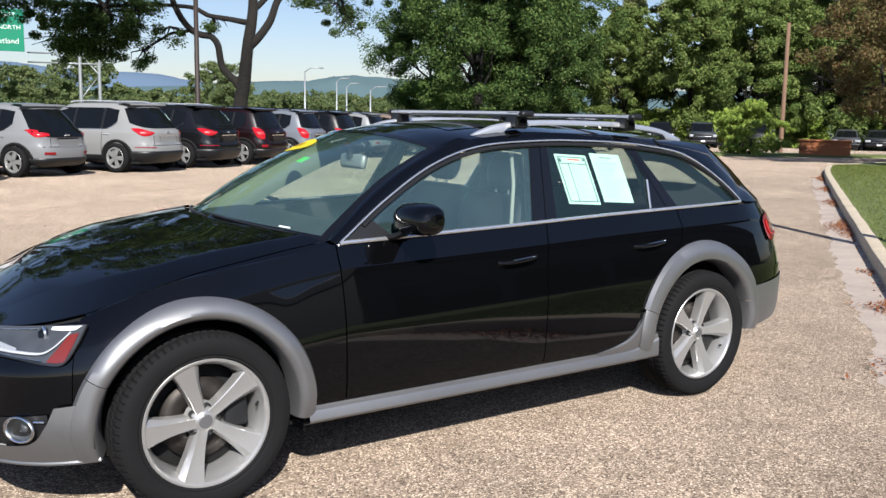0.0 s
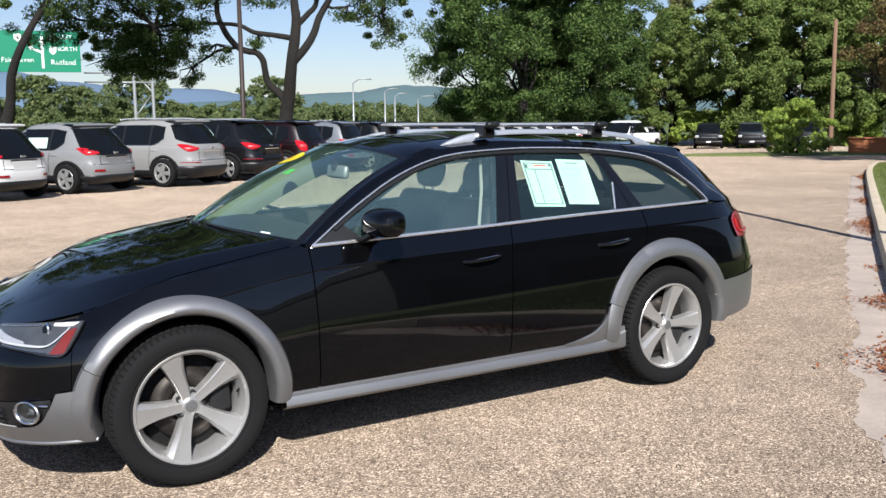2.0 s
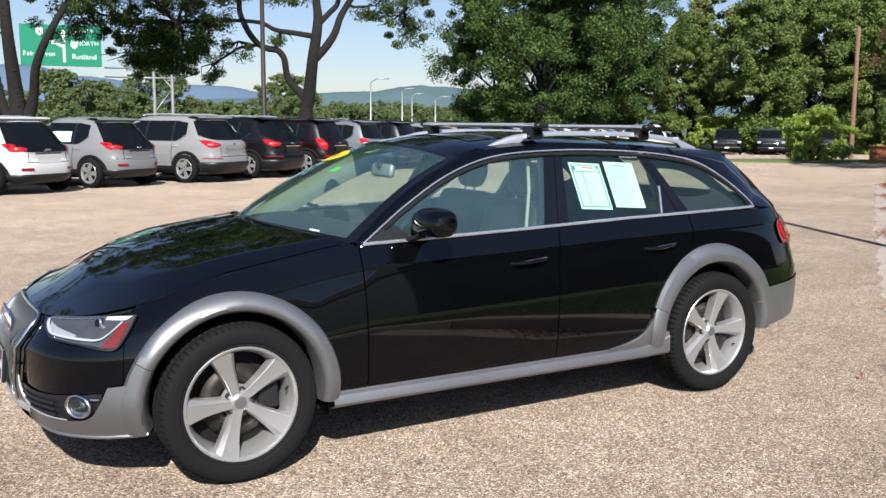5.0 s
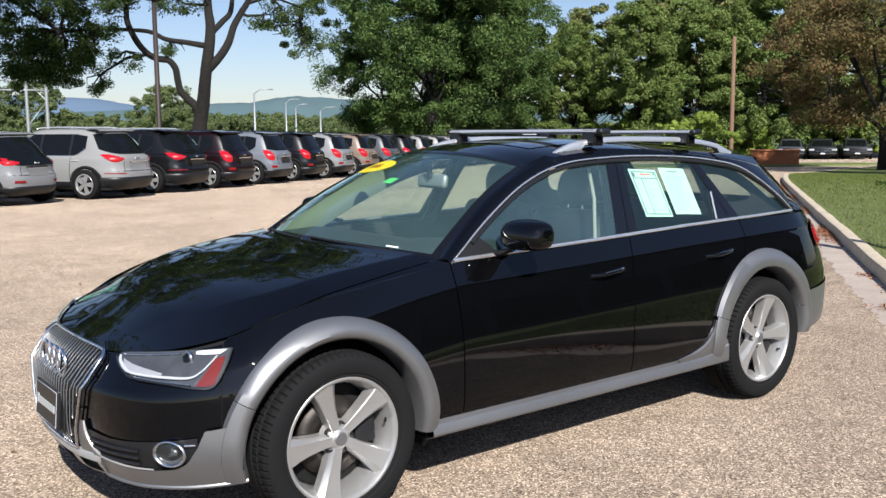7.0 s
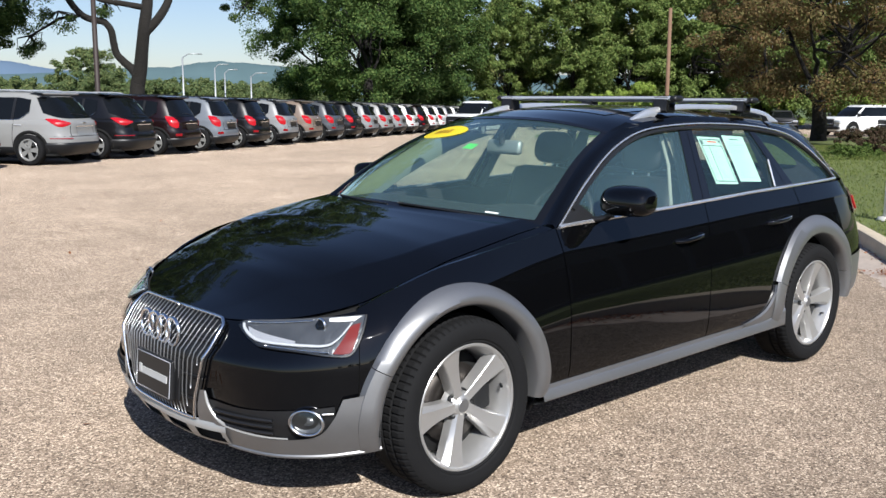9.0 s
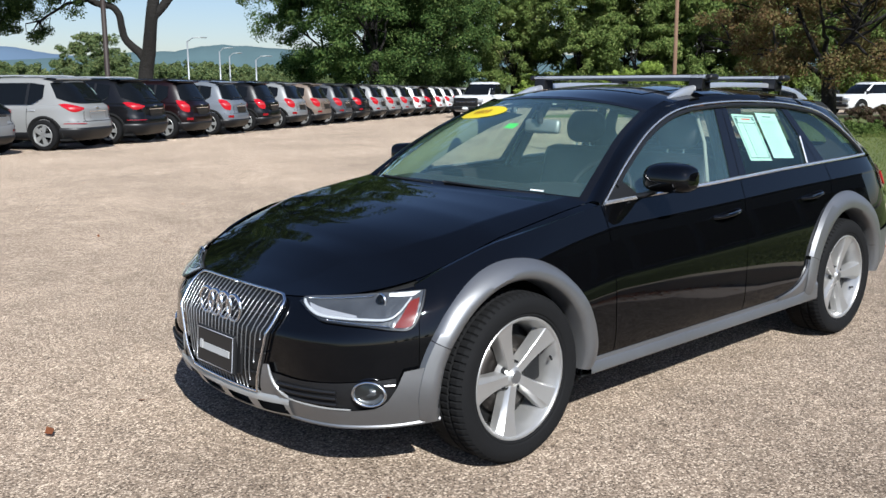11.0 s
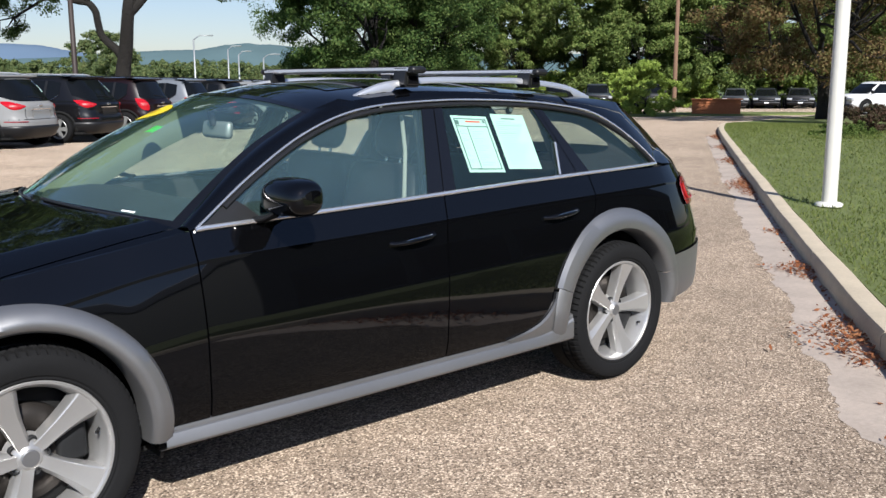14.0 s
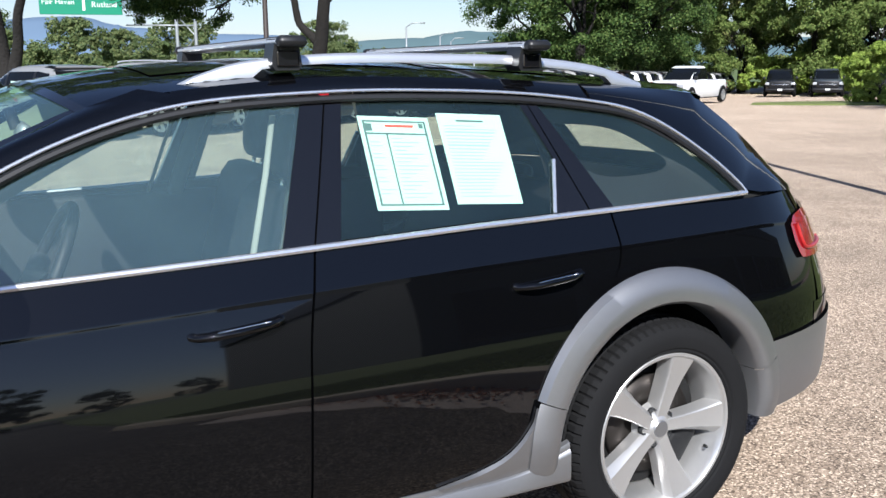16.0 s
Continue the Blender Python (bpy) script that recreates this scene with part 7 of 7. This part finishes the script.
lp = pole("lamp_post", 8.69, 26.94, 6.1, 0.088, 0.075, DARKPOST, "dark brown steel lamp post behind the parked cars", "lamp post")
Pile().box((-0.24, -0.16, 6.02), (0.24, 0.16, 6.20), bevel=0.03).make("lamp_head", BLACKPL, lp)
up = pole("utility_pole", 42.2, 27.8, 7.1, 0.125, 0.10, WOODPOLE, "weathered wooden utility pole before the wood", "utility pole")
for x, y, h, arm in ((39.2, 80.7, 6.2, 1.6), (47.2, 89.0, 5.6, 1.2), (48.0, 82.9, 4.6, 1.5), (50.6, 92.9, 5.2, 1.2)):
    st = pole("street_lamp", x, y, h, 0.11, 0.07, GALV, "galvanised street lamp by the far road", "street lamp")
    Pile().tube([(0, 0, h - 0.05), (arm * 0.4, 0, h + 0.35), (arm, 0, h + 0.4)], 0.05, 8).make("arm", GALV, st)
    Pile().box((arm - 0.1, -0.1, h + 0.33), (arm + 0.45, 0.1, h + 0.45), bevel=0.03).make("lamp_head", GALV, st)
gantry = thing("sign_gantry", pose(8.4, 61.2, ground_z(8, 61), 0, 0, -8.5), "galvanised steel gantry carrying a road sign", "sign gantry")
for dx in (4.65, 5.85):
    Pile().lathe([(0.10, 7.6), (0.13, -0.2)], 14, "z", (dx, 0.4, 0)).make("post", GALV, gantry)
for z in (4.9, 5.5):
    Pile().tube([(1.5, 0.35, z), (5.85, 0.35, z)], 0.05, 8).make("beam", GALV, gantry)
for z0, z1 in ((1.0, 2.6), (2.6, 1.0), (2.6, 4.2), (5.6, 4.2)):
    Pile().tube([(4.65, 0.4, z0), (5.85, 0.4, z1)], 0.04, 8).make("brace", GALV, gantry)
sign = thing("road_sign", pose(7.15, 60.7, 1.4, 0, 0, -8.5) @ Matrix.Diagonal((0.84, 0.84, 0.84, 1)), "large green overhead direction sign with white lettering", "road sign")
SX0, SX1, SZ0, SZ1 = -2.85, 2.95, 4.15, 7.25
Pile().box((SX0, -0.03, SZ0), (SX1, 0.03, SZ1), bevel=0.02).make("panel", SIGNGREEN, sign, smooth=False)


def words(text, x, z, size, mat=SIGNWHITE, y=-0.045):
    """A line of lettering, each letter a part of its own, centred on x."""
    pen, made = 0.0, []
    for ch in text:
        if ch == " ":
            pen += size * 0.28
            continue
        cu = bpy.data.curves.new("letter", "FONT")
        cu.body, cu.size, cu.extrude = ch, size, 0.004
        tmp = new("letter", cu)
        me = bpy.data.meshes.new_from_object(tmp.evaluated_get(bpy.context.evaluated_depsgraph_get()))
        bpy.data.objects.remove(tmp)
        me.materials.clear()
        me.materials.append(mat)
        xs = [v.co.x for v in me.vertices]
        ob = new("letter", me)
        ob.parent = sign
        made.append((ob, pen - min(xs)))
        pen += max(xs) - min(xs) + size * 0.10
    for ob, dx in made:
        ob.matrix_basis = pose(x - pen / 2 + dx, y, z, 90, 0, 0)


words("EAST", 1.92, 6.68, 0.44)
words("NORTH", 1.98, 5.77, 0.44)
words("Rutland", 1.72, 4.72, 0.56)
words("Fair Haven", -1.50, 4.90, 0.50)
for x, z, digit in ((0.99, 6.70, "4"), (0.99, 5.78, "7"), (-1.44, 6.72, "4")):
    sh = Pile().prism([(x + a, z + b) for a, b in ((-0.24, 0.26), (-0.12, 0.31), (0.0, 0.27), (0.12, 0.31), (0.24, 0.26), (0.25, -0.1), (0.0, -0.32), (-0.25, -0.1))], -0.05, -0.032)
    sh.make("shield", SIGNWHITE, sign, smooth=False)
    words(digit, x, z - 0.17, 0.48, BLACKPL, -0.056)
Pile().prism([(0.15, 4.45), (0.33, 4.45), (0.33, 6.45), (0.50, 6.40), (0.24, 7.0), (-0.02, 6.40), (0.15, 6.45)], -0.05, -0.032).make("arrow", SIGNWHITE, sign, smooth=False)
Pile().prism([(0.16, 5.55), (0.16, 5.75), (-0.45, 6.02), (-0.38, 6.15), (-0.75, 6.08), (-0.58, 5.76), (-0.52, 5.88)], -0.05, -0.032).make("arrow", SIGNWHITE, sign, smooth=False)

# grass island and timber planter in the far part of the lot
isl = Pile().lathe([(0.0, 0.10), (1.0, 0.10), (1.02, 0.0)], 40, "z")
isl.v = [(x * 7.5, y * 1.9, z) for x, y, z in isl.v]
ob = isl.make("grass_island", SOIL, smooth=False)
ob.matrix_basis = pose(38.3, 24.6, ground_z(38.3, 24.6), 0, 0, -32)
tagged(ob, "narrow grass island in the lot", "grass island", kind="structure")
box = thing("timber_planter", pose(39.3, 23.2, ground_z(39.3, 23.2) + 0.08, 0, 0, -58), "reddish brown timber planter box on the grass island", "planter")
for k in range(4):
    Pile().box((-1.15, -0.42, 0.02 + 0.17 * k), (1.15, -0.36, 0.18 + 0.17 * k), bevel=0.008).make("plank", CEDAR, box, smooth=False)
    Pile().box((-1.15, 0.36, 0.02 + 0.17 * k), (1.15, 0.42, 0.18 + 0.17 * k), bevel=0.008).make("plank", CEDAR, box, smooth=False)
    for s in (-1, 1):
        Pile().box((s * 1.15 - 0.03, -0.42, 0.02 + 0.17 * k), (s * 1.15 + 0.03, 0.42, 0.18 + 0.17 * k), bevel=0.008).make("plank", CEDAR, box, smooth=False)
Pile().box((-1.25, -0.5, 0.70), (1.25, 0.5, 0.76), bevel=0.01).make("cap", CEDAR, box, smooth=False)

# small grey board on two posts by the far road
board = thing("billboard", pose(31.5, 71.4, ground_z(31.5, 71.4), 0, 0, -24), "small grey billboard on two posts beyond the lot", "billboard")
for dx in (-0.7, 0.7):
    Pile().lathe([(0.05, 2.5), (0.05, -0.2)], 10, "z", (dx, 0, 0)).make("post", GALV, board)
for k in range(3):
    Pile().box((-0.95, -0.04, 1.75 + 0.27 * k), (0.95, 0.04, 1.98 + 0.27 * k), bevel=0.01).make("plank", GALV, board, smooth=False)

# pylon sign on the lawn: grey panel with a blue band along its foot
# shade on the sign's face is put into these two darkened colours
PYLONGREY = material("shaded_grey_panel", (0.045, 0.048, 0.052), 0.5, vary=0.06, scale=0.8, fine=0.03)
PYLONBLUE = material("shaded_blue_band", (0.003, 0.024, 0.10), 0.4, vary=0.04, scale=1.0)
pylon = thing("pylon_sign", pose(25.75, 8.5, ground_z(25.75, 8.5) + 0.12, 0, 0, -67.6), "tall grey pylon sign with a blue band along its lower edge", "sign")
base = 2.72 - ground_z(25.75, 8.5) - 0.12
Pile().box((0.0, 0.0, base + 0.38), (3.0, 0.4, base + 3.4), bevel=0.03).make("panel", PYLONGREY, pylon, smooth=False)
Pile().box((-0.03, -0.03, base), (3.03, 0.43, base + 0.38), bevel=0.03).make("band", PYLONBLUE, pylon, smooth=False)
Pile().lathe([(0.16, base), (0.17, 0.0), (0.17, -0.2)], 18, "z", (1.55, 0.2, 0)).make("post", GALV, pylon)
Pile().box((0.42, -0.10, base + 0.58), (0.56, -0.01, base + 0.66), bevel=0.02).make("floodlight", WHITEPOST, pylon)

# unseen showroom that closes the place behind the lawn, added for door reflections
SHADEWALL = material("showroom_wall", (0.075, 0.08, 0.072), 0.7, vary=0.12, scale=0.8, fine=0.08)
hall = thing("showroom", pose(6.4, -14.0, 0.1), "low dark showroom with dark glazing behind the lawn", "building")
Pile().box((0, -16, 0), (32, 0, 5.2)).make("wall", SHADEWALL, hall, smooth=False)
Pile().box((-0.1, -16.1, 5.2), (32.1, 0.1, 6.0), bevel=0.05).make("roof", BLACKPL, hall, smooth=False)
for k in range(10):
    Pile().box((0.8 + 3.1 * k, -0.02, 0.4), (3.5 + 3.1 * k, 0.03, 3.6), bevel=0.01).make("window", DARKGLASS, hall, smooth=False)
